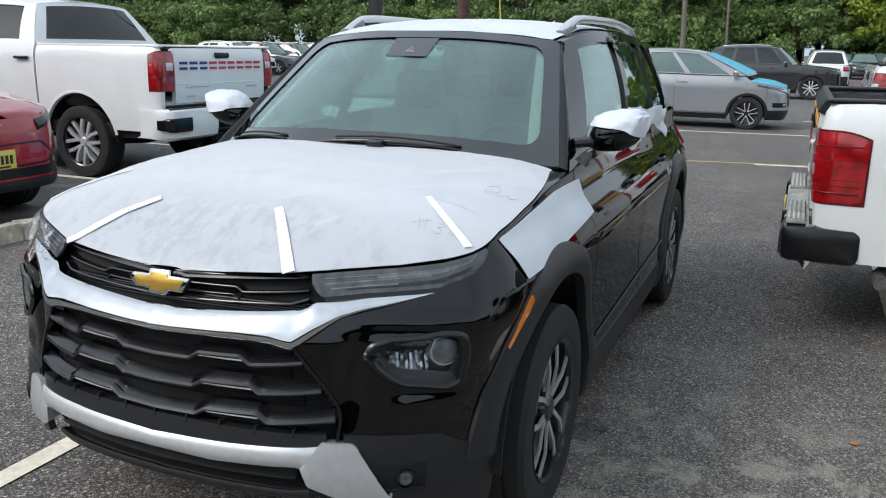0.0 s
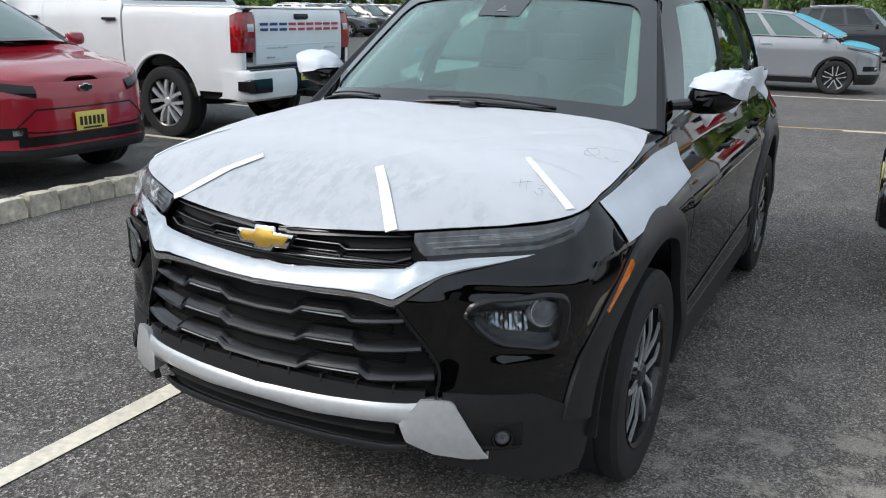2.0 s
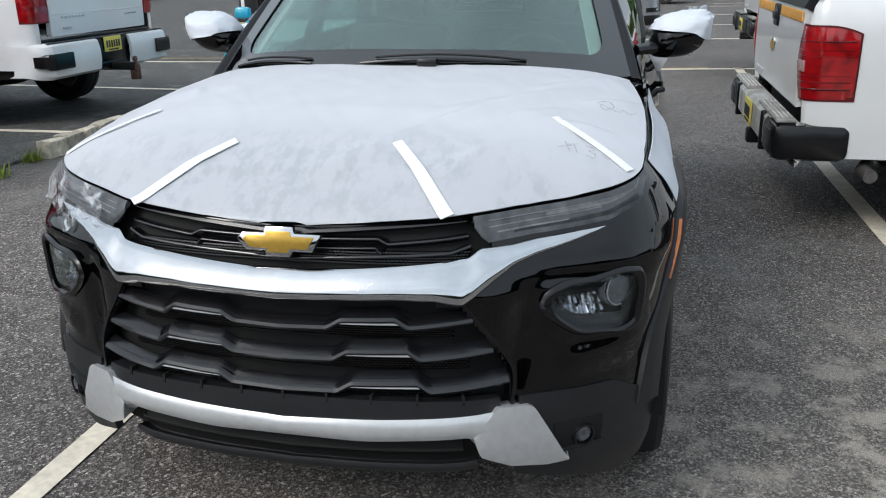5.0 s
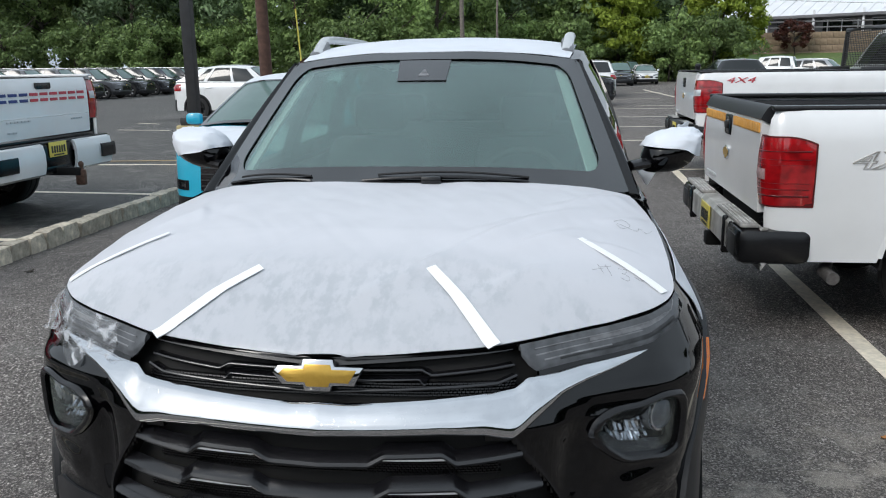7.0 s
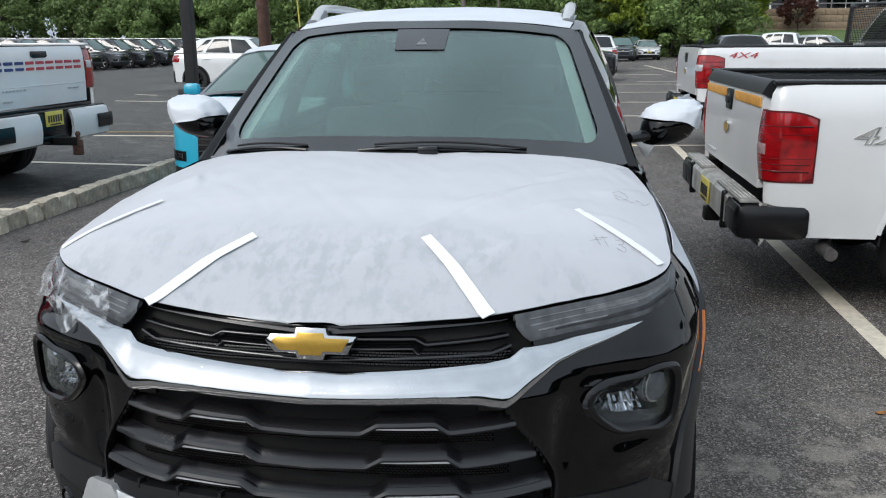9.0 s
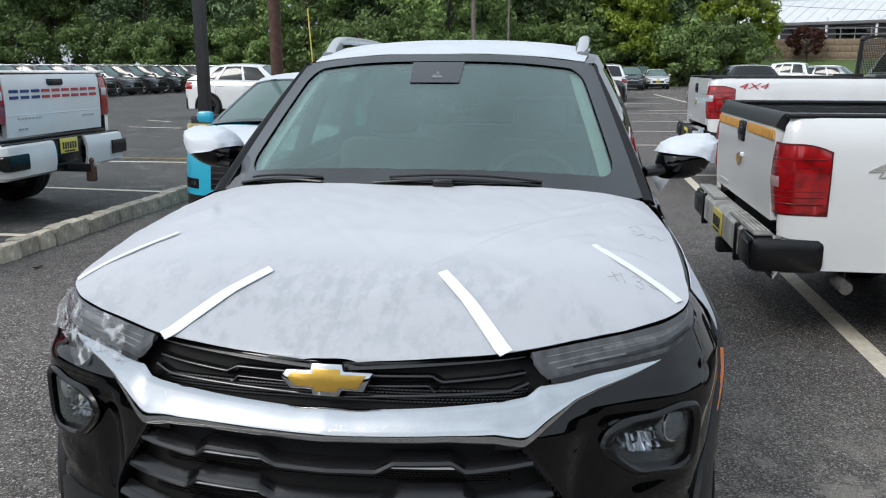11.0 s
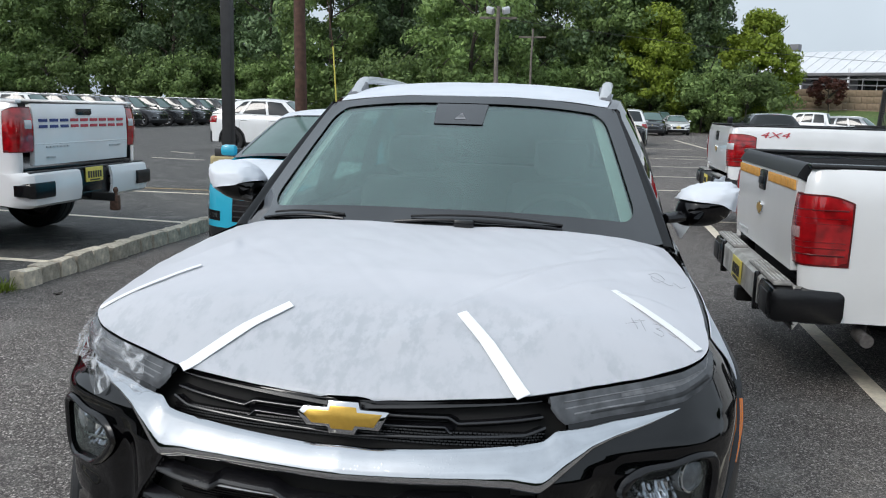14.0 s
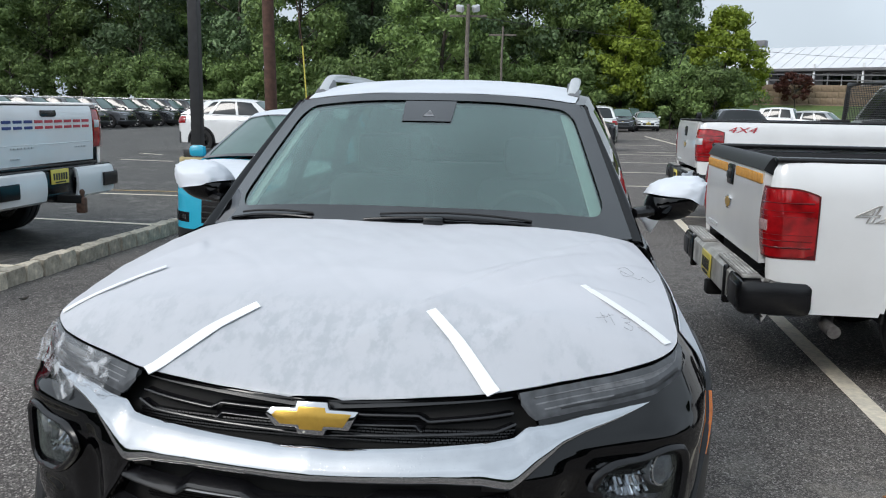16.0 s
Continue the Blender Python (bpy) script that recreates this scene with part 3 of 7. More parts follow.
def wheel_house(car, body, y, r, x_out, x_in=0.45, z=0.3):
    """The dark inner lining of a wheel arch, on both sides."""
    for g in (1, -1):
        P = np.array([[(g * x, y + r * math.cos(w), z + r * math.sin(w)) for x in (x_in, x_out)] for w in np.linspace(0, math.pi, 19)])
        panel("wheel_arch_liner", P if g > 0 else P[::-1], 0.012, DARK, car)


def edge_band(P, e, lo, hi, ru, rv):
    """A closed band on a pane, from its rim to an opening with rounded corners."""
    nu, nv = P.shape[0] - 1, P.shape[1] - 1
    def on(u, v):
        a, b = min(max(u, 0.0), 1.0) * nu, min(max(v, 0.0), 1.0) * nv
        i, j = min(int(a), nu - 1), min(int(b), nv - 1)
        f, g = a - i, b - j
        return (P[i, j] * (1 - f) + P[i + 1, j] * f) * (1 - g) + (P[i, j + 1] * (1 - f) + P[i + 1, j + 1] * f) * g
    loop = []
    for cu, cv, a0 in ((1 - e - ru, hi - rv, 0), (e + ru, hi - rv, 90), (e + ru, lo + rv, 180), (1 - e - ru, lo + rv, 270)):
        for a in np.linspace(a0, a0 + 90, 9):
            loop.append((cu + ru * math.cos(radians(a)), cv + rv * math.sin(radians(a))))
    full = []
    for (u0, v0), (u1, v1) in zip(loop, loop[1:] + loop[:1]):
        k = max(1, int(max(abs(u1 - u0) * 40, abs(v1 - v0) * 16)))
        full += [(u0 + (u1 - u0) * t / k, v0 + (v1 - v0) * t / k) for t in range(k)]
    full.append(full[0])
    rows = []
    for u, v in full:
        du, dv = u - 0.5, v - 0.5
        su = (0.5 - abs(du)) / e
        sv = ((1 - v) / (1 - hi)) if dv > 0 else v / lo
        # the nearer rim decides where the band ends
        if su < sv:
            x, y = (1.0 if du > 0 else 0.0), v
        else:
            x, y = u, (1.0 if dv > 0 else 0.0)
        if abs(su - sv) < 0.9 and su < 2.6 and sv < 2.6:
            k = (su - sv + 0.9) / 1.8
            cx, cy = (1.0 if du > 0 else 0.0), (1.0 if dv > 0 else 0.0)
            x, y = (cx, cy + (v - cy) * max(0.0, 1 - 2 * k)) if k < 0.5 else (cx + (u - cx) * max(0.0, 2 * k - 1), cy)
        rows.append([on(u + (x - u) * t, v + (y - v) * t) for t in (0.0, 0.33, 0.66, 1.0)])
    return np.array(rows)


def greenhouse(car, q, paint, side_mat, front_mat, rear_mat, roof_mat=None, frame_mat=None):
    """Pillars, panes and roof between the belt and the roof's edge. q: curves of the right half."""
    frame_mat = frame_mat or paint
    n, mrow = 61, 13
    W = coons(q["belt"], q["roof"], n, mrow, q.get("bow", 0.03), (1, 0, 0.1))
    prev = 0.0
    for u0, u1 in q["panes"]:
        both("pillar", sub(W, prev, u0, 0, 1), 0.045, frame_mat, car)
        both("window_sill", sub(W, u0, u1, 0, 0.07), 0.03, frame_mat, car)
        both("window_header", sub(W, u0, u1, 0.90, 1), 0.03, frame_mat, car)
        for pane in both("side_window", rise(sub(W, u0 - 0.004, u1 + 0.004, 0.05, 0.92), -0.012), 0.004, side_mat, car):
            pane.visible_shadow = side_mat is DARKGLASS
        prev = u1
    both("pillar", sub(W, prev, 1, 0, 1), 0.045, frame_mat, car)
    def closed(c):
        c = np.array(c, float)
        return np.concatenate([c[::-1] * [-1, 1, 1], c[1:]])
    a = closed(q["ws_bottom"])
    b = closed(q["ws_top"])
    P = coons(a, b, 41, 17, q.get("ws_bow", 0.02), (0, -0.5, 0.8))
    e = q.get("frit", 0.03)
    lo, hi = q.get("frit_low", 0.05), q.get("frit_high", 0.965)
    ws = panel("windscreen", rise(sub(P, e * 0.8, 1 - e * 0.8, lo * 0.8, hi + 0.2 * (1 - hi)), -0.0032), 0.004, front_mat, car)
    ws.visible_shadow = False
    panel("windscreen_edge", edge_band(P, e, lo, hi, *q.get("corner", (0.03, 0.10))), 0.0025, FRIT, car, "glazed black edge of the windscreen")
    edge = spl(q["roof"], 41)
    rows = []
    front, rear = spl(b, 31), spl(closed(q["rw_top"]), 31)
    k = len(edge)
    for i in range(k):
        v = i / (k - 1)
        x = np.linspace(-1, 1, 31)
        row = np.zeros((31, 3))
        row[:, 0] = x * edge[i][0]
        bowf = (front[:, 1] - front[0, 1]) * max(0, 1 - v * 6)
        bowr = (rear[:, 1] - rear[0, 1]) * max(0, 1 - (1 - v) * 6)
        row[:, 1] = edge[i][1] + bowf + bowr
        row[:, 2] = edge[i][2] + q.get("crown", 0.05) * (1 - np.abs(x) ** 2.6) * (0.75 + 0.25 * min(1, 8 * v, 8 * (1 - v)))
        rows.append(row)
    R = np.array(rows)
    roof = panel("roof", R[:, ::-1], 0.03, roof_mat or paint, car)
    P2 = coons(closed(q["rw_bottom"])[::-1], closed(q["rw_top"])[::-1], 31, 9, 0.02, (0, 0.6, 0.5))
    panel("rear_window", sub(P2, 0.08, 0.92, 0.08, 0.92), 0.005, rear_mat, car)
    for c in ((0, 0.08, 0, 1), (0.92, 1, 0, 1), (0.08, 0.92, 0, 0.08), (0.08, 0.92, 0.92, 1)):
        panel("rear_window_frame", sub(P2, *c), 0.03, paint, car)
    return W, P, R[:, ::-1]


def hood_field(body, top, crown_at, y_end):
    """A function z(x, y) and half width X(y) for a bonnet that meets the skin's top edge."""
    ss = np.linspace(0.002, body.s_of(y_end) + 0.05, 220)
    E = np.array([body.at(s, top(s)) for s in ss])
    ys = np.maximum.accumulate(E[:, 1])
    def X(y):
        return float(np.interp(y, ys, E[:, 0]))
    def Z(x, y):
        zt = float(np.interp(y, ys, E[:, 2]))
        zc = max(zt, crown_at(y))
        return zt + (zc - zt) * (1 - min(1.0, abs(x) / max(1e-4, X(y))) ** 3.6)
    return X, Z, E


def hood_grid(body, top, crown_at, y_end, bow=0.0, rows=46, cols=41, lift=0.0, over=0.0):
    X, Z, E = hood_field(body, top, crown_at, y_end)
    y0 = E[0, 1]
    G = []
    for v in np.linspace(0, 1, rows):
        y = y0 + 0.004 + (y_end - y0) * v ** 1.7
        x = X(y) + over
        k = max(0.0, v - 0.6) / 0.4
        row = []
        for u in np.linspace(-1, 1, cols):
            yy = y - bow * (1 - u * u) * k
            row.append((u * x, yy - over * (1 - v), Z(u * X(yy), yy) + lift))
        G.append(row)
    return np.array(G)[:, ::-1]


# ---- the black car ----
def black_suv():
    car = thing("suv", "new black compact SUV with white protective film on bonnet and roof", "car")
    body = Body([(0, -0.845), (0.25, -0.832), (0.42, -0.80), (0.56, -0.735), (0.68, -0.665), (0.782, -0.57), (0.828, -0.505), (0.864, -0.41), (0.886, -0.29), (0.901, -0.1), (0.905, 0.15), (0.906, 0.5), (0.906, 1.2), (0.904, 2.2), (0.894, 2.8), (0.868, 3.2), (0.805, 3.42), (0.66, 3.52), (0.35, 3.56), (0, 3.57)],
                ((0.2, 0.3, 0.42, 0.5, 0.62, 0.78, 0.86, 0.93, 1.0, 1.1), (0.06, 0.02, 0, 0, 0.015, 0.02, 0.05, 0.085, 0.11, 0.16)),
                ((0.2, 0.3, 0.42, 0.6, 0.8, 0.87, 0.95, 1.0, 1.06, 1.12), (0.05, 0.02, 0.006, 0.016, 0.004, 0.010, 0.048, 0.084, 0.110, 0.115)), (0.62, 1.12))
    R, ZC = 0.455, 0.36
    s_hood = body.s_of(-0.40)
    top = table([(0, 0.918), (0.2, 0.932), (0.40, 0.945), (0.625, 0.960), (0.845, 0.972), (0.95, 0.984), (s_hood + 0.03, 1.002), (body.s_of(-0.1), 1.040), (body.s_of(0.2), 1.072), (body.s_of(0.5), 1.092), (body.s_of(1.4), 1.115), (body.s_of(2.4), 1.14), (body.s_of(3.0), 1.16), (body.end, 1.16)])
    y_of = lambda s: body.at(s, 0.6)[1]
    sill = 0.40
    def low(s):
        y = y_of(abs(s))
        return max(arch(y, 0, ZC, R + 0.02, sill), arch(y, 2.64, ZC, R + 0.02, sill))
    # front: gloss shell above, grey cladding below, cut for grille and lamps by pieces set proud
    sc = body.s_of(-0.30)
    clad_top = table([(0, 0.54), (0.57, 0.538), (0.80, 0.528), (0.90, 0.478), (1.02, 0.478), (sc, 0.50)])
    def nose_low(s):
        return max(clad_top(abs(s)), arch(y_of(abs(s)), 0, ZC, R + 0.03, 0.0))
    GRILLE = [(0.25, 0.768), (0.418, 0.764), (0.458, 0.71), (0.505, 0.65), (0.532, 0.60), (0.525, 0.52), (0.25, 0.52)]
    BEZ = [(0.600, 0.748), (0.614, 0.775), (0.642, 0.790), (0.74, 0.799), (0.84, 0.806), (0.872, 0.797), (0.886, 0.768), (0.884, 0.70), (0.874, 0.656), (0.845, 0.646), (0.76, 0.655), (0.69, 0.666), (0.640, 0.698), (0.612, 0.725)]
    def inside(q, poly):
        c = False
        for (ax, ay), (bx, by) in zip(poly, poly[1:] + poly[:1]):
            if (ay > q[1]) != (by > q[1]) and q[0] < (bx - ax) * (q[1] - ay) / (by - ay) + ax:
                c = not c
        return c
    bc = np.mean(BEZ, 0)
    hole = [tuple(bc + (np.array(q) - bc) * 0.90) for q in BEZ]
    s_a, s_w = body.s_x(0.36), body.s_x(0.69)
    fas_top = lambda s: min(top(s), 0.905) if s < s_w else top(s) if s > s_hood else min(top(s), 0.905 + 0.09 * (s - s_w) / (s_hood - s_w))
    ns, nz = 90, 60
    def bulge(s, z):
        """How far the lamp's corner stands out from the plain skin."""
        up = min(1.0, max(0.0, (z - 0.56) / 0.14)) * min(1.0, max(0.0, (0.872 - z) / 0.06))
        return 0.013 * math.exp(-((abs(s) - 0.87) / 0.13) ** 2) * up * up * (3 - 2 * up)
    def crease(s, z):
        """Hollows and ridges pressed into the bumper corner."""
        fade = max(0.0, min(1.0, (0.98 - s) / 0.12))
        scoop = -0.020 * math.exp(-((s - 0.565 - 0.10 * (z - 0.66)) / 0.036) ** 2) * max(0.0, min(1.0, (z - 0.54) / 0.14)) * max(0.0, min(1.0, (0.81 - z) / 0.08))
        ridge = 0.013 * math.exp(-((z - 0.832) / 0.018) ** 2) * max(0.0, min(1.0, (s - 0.56) / 0.08)) * fade
        sink = -0.006 * math.exp(-((z - 0.604) / 0.045) ** 2) * max(0.0, min(1.0, (s - 0.58) / 0.16)) * fade
        k = min(1.0, max(0.0, (0.648 - z) / 0.036)) * min(1.0, max(0.0, (z - 0.545) / 0.05))
        ledge = 0.013 * k * k * (3 - 2 * k) * min(1.0, max(0.0, (s - 0.64) / 0.07)) * min(1.0, max(0.0, (0.95 - s) / 0.10))
        return scoop + ridge * 0.5 + sink + ledge + bulge(s, z)
    P = np.array([[body.at(s, nose_low(s) + (fas_top(s) - nose_low(s)) * v, crease(s, nose_low(s) + (fas_top(s) - nose_low(s)) * v)) for v in np.linspace(0, 1, nz)] for s in np.linspace(s_a, sc, ns)])
    CORNER = [(0.30, 0.80), (0.44, 0.80), (0.505, 0.86), (0.50, 0.90), (0.47, 0.96), (0.30, 0.96)]
    keep = []
    for i in range(ns - 1):
        si = s_a + (sc - s_a) * (i + 0.5) / (ns - 1)
        a, b = nose_low(si), fas_top(si)
        keep.append([not (inside((si, a + (b - a) * (j + 0.5) / (nz - 1)), GRILLE) or inside((si, a + (b - a) * (j + 0.5) / (nz - 1)), CORNER) or inside((si, a + (b - a) * (j + 0.5) / (nz - 1)), hole)) for j in range(nz - 1)])
    for Q, K in ((P, keep), (mirrored(P), keep[::-1])):
        V, F = sheet(Q, 0.012, K)
        obj("fascia_side", V, F, BLACK, car, "glossy black bumper corner")
    # dark return along the slanted edge of the grille
    for g in (1, -1):
        edge = spl([(q[0] + 0.004, q[1]) for q in GRILLE[1:6]], 24)
        P = np.array([[body.at(g * q[0], q[1], o) for o in (0.004, 0.001, -0.02, -0.05)] for q in edge])
        panel("grille_surround", P if g < 0 else P[::-1], 0.008, GLOSSPLASTIC, car)
    panel("grille_backing", body.skin(-0.60, 0.60, 0.35, 0.955, 61, 16, -0.045), 0.01, DARK, car)
    both("bumper_cladding", body.skin(body.s_x(0.535), body.s_of(-0.455), lambda s: 0.325 - 0.085 * min(1, max(0, (s - 0.55) / 0.3)), clad_top, 34, 12, 0.006), 0.02, PLASTIC, car, "dark grey textured plastic cladding")
    # chrome bar and its wings that run up under the slim lamps
    ch_top = table([(0, 0.838), (0.065, 0.836), (0.25, 0.847), (0.405, 0.858), (0.44, 0.862), (0.475, 0.880), (0.55, 0.884), (0.61, 0.891), (0.82, 0.901)])
    ch_bot = table([(0, 0.771), (0.26, 0.779), (0.36, 0.776), (0.415, 0.763), (0.42, 0.763), (0.50, 0.814), (0.545, 0.842), (0.60, 0.858), (0.82, 0.898)])
    CH = ((0.0, 0.001), (0.05, 0.010), (0.11, 0.0165), (0.18, 0.0205), (0.27, 0.0230), (0.38, 0.0238), (0.52, 0.0215), (0.7, 0.015), (0.88, 0.008), (0.96, 0.003), (1.0, -0.004))
    rows = []
    for s in np.linspace(-0.82, 0.82, 165):
        a, b = ch_bot(abs(s)), ch_top(abs(s))
        k = max(0.0, min(1.0, (abs(s) - 0.52) / 0.30))
        rows.append([body.at(s, a + (b - a) * v, o * (1 - 0.75 * k) + 0.002 - 0.010 * k * k) for v, o in CH])
    panel("chrome_bar", np.array(rows), 0.004, WETCHROME, car, "polished chrome bar with water drops", 40)
    panel("chrome_bar_lip", body.skin(-0.415, 0.415, lambda s: ch_bot(abs(s)) - 0.008, lambda s: ch_bot(abs(s)) - 0.001, 60, 3, -0.006), 0.02, DARK, car)
    # upper grille: two slim ribs and the mesh behind
    panel("upper_grille_frame", body.skin(-0.45, 0.45, lambda s: top(abs(s)) - 0.016, lambda s: top(abs(s)) - 0.001, 61, 3, -0.012), 0.03, SLAT, car)
    def rib(name, pts, h, off, s_max, mat=GLOSSPLASTIC, swell=0.005, depth=0.03):
        f = table(pts)
        return panel(name, body.skin(-s_max, s_max, lambda s: f(abs(s)) - h, lambda s: f(abs(s)), 121, 5, off, swell), depth, mat, car, "", 30)
    rib("upper_grille_rib", [(0, 0.893), (0.225, 0.898), (0.25, 0.887), (0.45, 0.902)], 0.005, -0.022, 0.452, SLAT, 0.001)
    rib("upper_grille_rib", [(0, 0.872), (0.21, 0.878), (0.22, 0.878), (0.23, 0.868), (0.45, 0.880)], 0.004, -0.024, 0.235, SLAT, 0.001)
    rib("upper_grille_shelf", [(0, 0.853), (0.40, 0.870), (0.46, 0.884)], 0.006, -0.020, 0.455, SLAT, 0.001)
    # lower grille: three stepped slats; silver bars stand in for light at their slots
    for a, z0, zs in ((0.445, 0.724, 0.0), (0.492, 0.648, 0.025), (0.528, 0.572, 0.045)):
        st = [(0, z0), (0.11 + zs * 0.4, z0 + 0.003), (0.145 + zs * 0.4, z0 + 0.023), (0.27 + zs, z0 + 0.028), (0.30 + zs, z0 + 0.008), (a, z0 + 0.024)]
        f0 = table(st)
        P = np.array([[body.at(sv, f0(abs(sv)) + dz, o) for dz, o in ((-0.030, -0.018), (-0.027, 0.001), (-0.021, 0.005), (-0.014, 0.002), (0.003, -0.022))] for sv in np.linspace(-a, a, 141)])
        panel("grille_slat", P, 0.02, SLAT, car, "", 25)
        for g in (1, -1):
            s0, s1 = 0.140 + zs * 0.4, 0.285 + zs
            lo = z0 - 0.018
            panel("slat_slot_glint", body.skin(*((s0, s1) if g > 0 else (-s1, -s0)), lambda s: lo + 0.0105 + 0.012 * abs(s), lambda s: lo + 0.0142 + 0.012 * abs(s), 12, 3, 0.0012), 0.02, RIMGREY, car)
    # mesh of the grille: rows of short bars
    for z0, z1, sm in ((0.840, 0.866, 0.455), (0.595, 0.632, 0.44), (0.535, 0.556, 0.44), (0.672, 0.700, 0.40)):
        V, F = [], []
        row = 0
        for z in np.arange(z0, z1, 0.0056):
            row += 1
            for s in np.arange(-sm, sm, 0.0098):
                s2 = s + 0.0049 * (row % 2)
                c = [body.at(s2 + ds, z + dz, -0.034) for ds, dz in ((-0.0033, 0.0008), (0.0033, 0.0008), (0.0042, 0.0038), (-0.0042, 0.0038))]
                d = [p + np.array([0, 0.012, 0]) for p in c]
                k = len(V)
                V += c + d
                F += [(k, k + 1, k + 2, k + 3), (k, k + 4, k + 5, k + 1), (k + 2, k + 6, k + 7, k + 3), (k + 1, k + 5, k + 6, k + 2), (k, k + 3, k + 7, k + 4)]
        tagged(obj("grille_mesh", V, F, GLOSSPLASTIC, car, "", 30, False), kind="stuff")
    # grey panel, silver guard, lower intake
    panel("lower_panel", body.skin(-0.505, 0.505, 0.484, 0.540, 61, 6, 0.004), 0.03, PLASTIC, car, "smooth dark grey panel under the grille")
    for s in np.arange(-0.42, 0.43, 0.105):
        panel("grille_tooth", body.skin(s - 0.003, s + 0.003, 0.530, 0.552, 2, 3, 0.006), 0.02, DARK, car)
    sv_top = table([(0, 0.490), (0.25, 0.499), (0.455, 0.509), (0.49, 0.512)])
    sv_bot = table([(0, 0.443), (0.18, 0.440), (0.425, 0.452), (0.49, 0.43)])
    panel("silver_guard", body.skin(-0.485, 0.485, lambda s: sv_bot(abs(s)), lambda s: sv_top(abs(s)), 81, 9, 0.012, 0.010), 0.05, SILVER, car, "satin silver lower guard")
    wt = table([(0.44, 0.455), (0.492, 0.523), (0.570, 0.520), (0.582, 0.512), (0.615, 0.455), (0.662, 0.372), (0.674, 0.358)])
    wb = table([(0.44, 0.448), (0.455, 0.400), (0.53, 0.362), (0.62, 0.348), (0.674, 0.350)])
    both("guard_end", body.skin(0.44, 0.674, wb, wt, 40, 9, 0.020, 0.003), 0.05, SILVER, car, "satin silver guard corner")
    rib("intake_bar", [(0, 0.402), (0.40, 0.41)], 0.010, -0.016, 0.42, DARK)
    rib("intake_lip", [(0, 0.362), (0.40, 0.366), (0.46, 0.372)], 0.026, -0.012, 0.455, PLASTIC)
    panel("underbody_tray", np.array([[(x, y, 0.28) for y in (-0.60, -0.45, 0.0, 3.3)] for x in (-0.55, -0.3, 0.3, 0.55)]), 0.02, DARK, car)
    # fog lamps
    for g in (1, -1):
        c = body.at(g * 0.71, 0.412, 0.008)
        nrm = np.interp(0.71, body.s, body.n[:, 0]), np.interp(0.71, body.s, body.n[:, 1])
        m = Matrix.Translation(c) @ Matrix.Rotation(math.atan2(nrm[1], g * nrm[0]), 4, "Z")
        pocket = panel("fog_lamp_pocket", body.skin(*((0.635, 0.765) if g > 0 else (-0.765, -0.635)), 0.372, 0.452, 12, 6, 0.009), 0.01, DARK, car)
        lamp = revolve("fog_lamp", [(-0.02, 0.002), (0.006, 0.002), (0.008, 0.014), (0.003, 0.021), (-0.005, 0.023), (-0.02, 0.02)], LENSDARK, car, "small round fog lamp", 20, m)
        revolve("bezel", [(-0.01, 0.022), (0.010, 0.024), (0.010, 0.028), (-0.01, 0.032)], GLOSSPLASTIC, lamp, "", 20, m)
        panel("fog_lamp_fin", body.skin(*((0.64, 0.765) if g > 0 else (-0.765, -0.64)), 0.378, 0.384, 10, 3, 0.014), 0.01, PLASTIC, car)
    # main lamps in their bezels: outlines turned into fans on the skin
    def lamp_piece(name, outline, off, thick, mat, g, parent, label="", rings=5, swell=0.0):
        pts = spl(list(outline) + [outline[0]], 56)
        c = pts[:-1].mean(0)
        P = []
        for q in pts:
            P.append([body.at(g * (c[0] + (q[0] - c[0]) * k), c[1] + (q[1] - c[1]) * k, off + swell * (1 - k * k) + bulge(c[0] + (q[0] - c[0]) * k, c[1] + (q[1] - c[1]) * k)) for k in np.linspace(0.02, 1, rings)])
        P = np.array(P)
        return panel(name, P if g > 0 else P[::-1], thick, mat, parent, label)
    def ring(name, outline, inner, off, thick, mat, g, parent, swell=0.008):
        a = spl(list(outline) + [outline[0]], 56)
        c = a[:-1].mean(0)
        P = np.array([[body.at(g * (c[0] + (q[0] - c[0]) * k), c[1] + (q[1] - c[1]) * k, off + swell * (1 - ((k - (1 + inner) / 2) / ((1 - inner) / 2)) ** 2) + bulge(c[0] + (q[0] - c[0]) * k, c[1] + (q[1] - c[1]) * k)) for k in np.linspace(inner, 1, 6)] for q in a])
        return panel(name, P if g > 0 else P[::-1], thick, mat, parent)
    for g in (1, -1):
        head = ring("headlamp", BEZ, 0.80, 0.004, 0.05, GLOSSPLASTIC, g, car)
        lamp_piece("lamp_bowl", BEZ, -0.045, 0.006, BOWL, g, head)
        lamp_piece("lamp_lens", [((q[0] - 0.745) * 0.83 + 0.745, (q[1] - 0.728) * 0.83 + 0.728) for q in BEZ], -0.004, 0.004, LENS, g, head, "clear lamp lens", 6, 0.006).visible_shadow = False
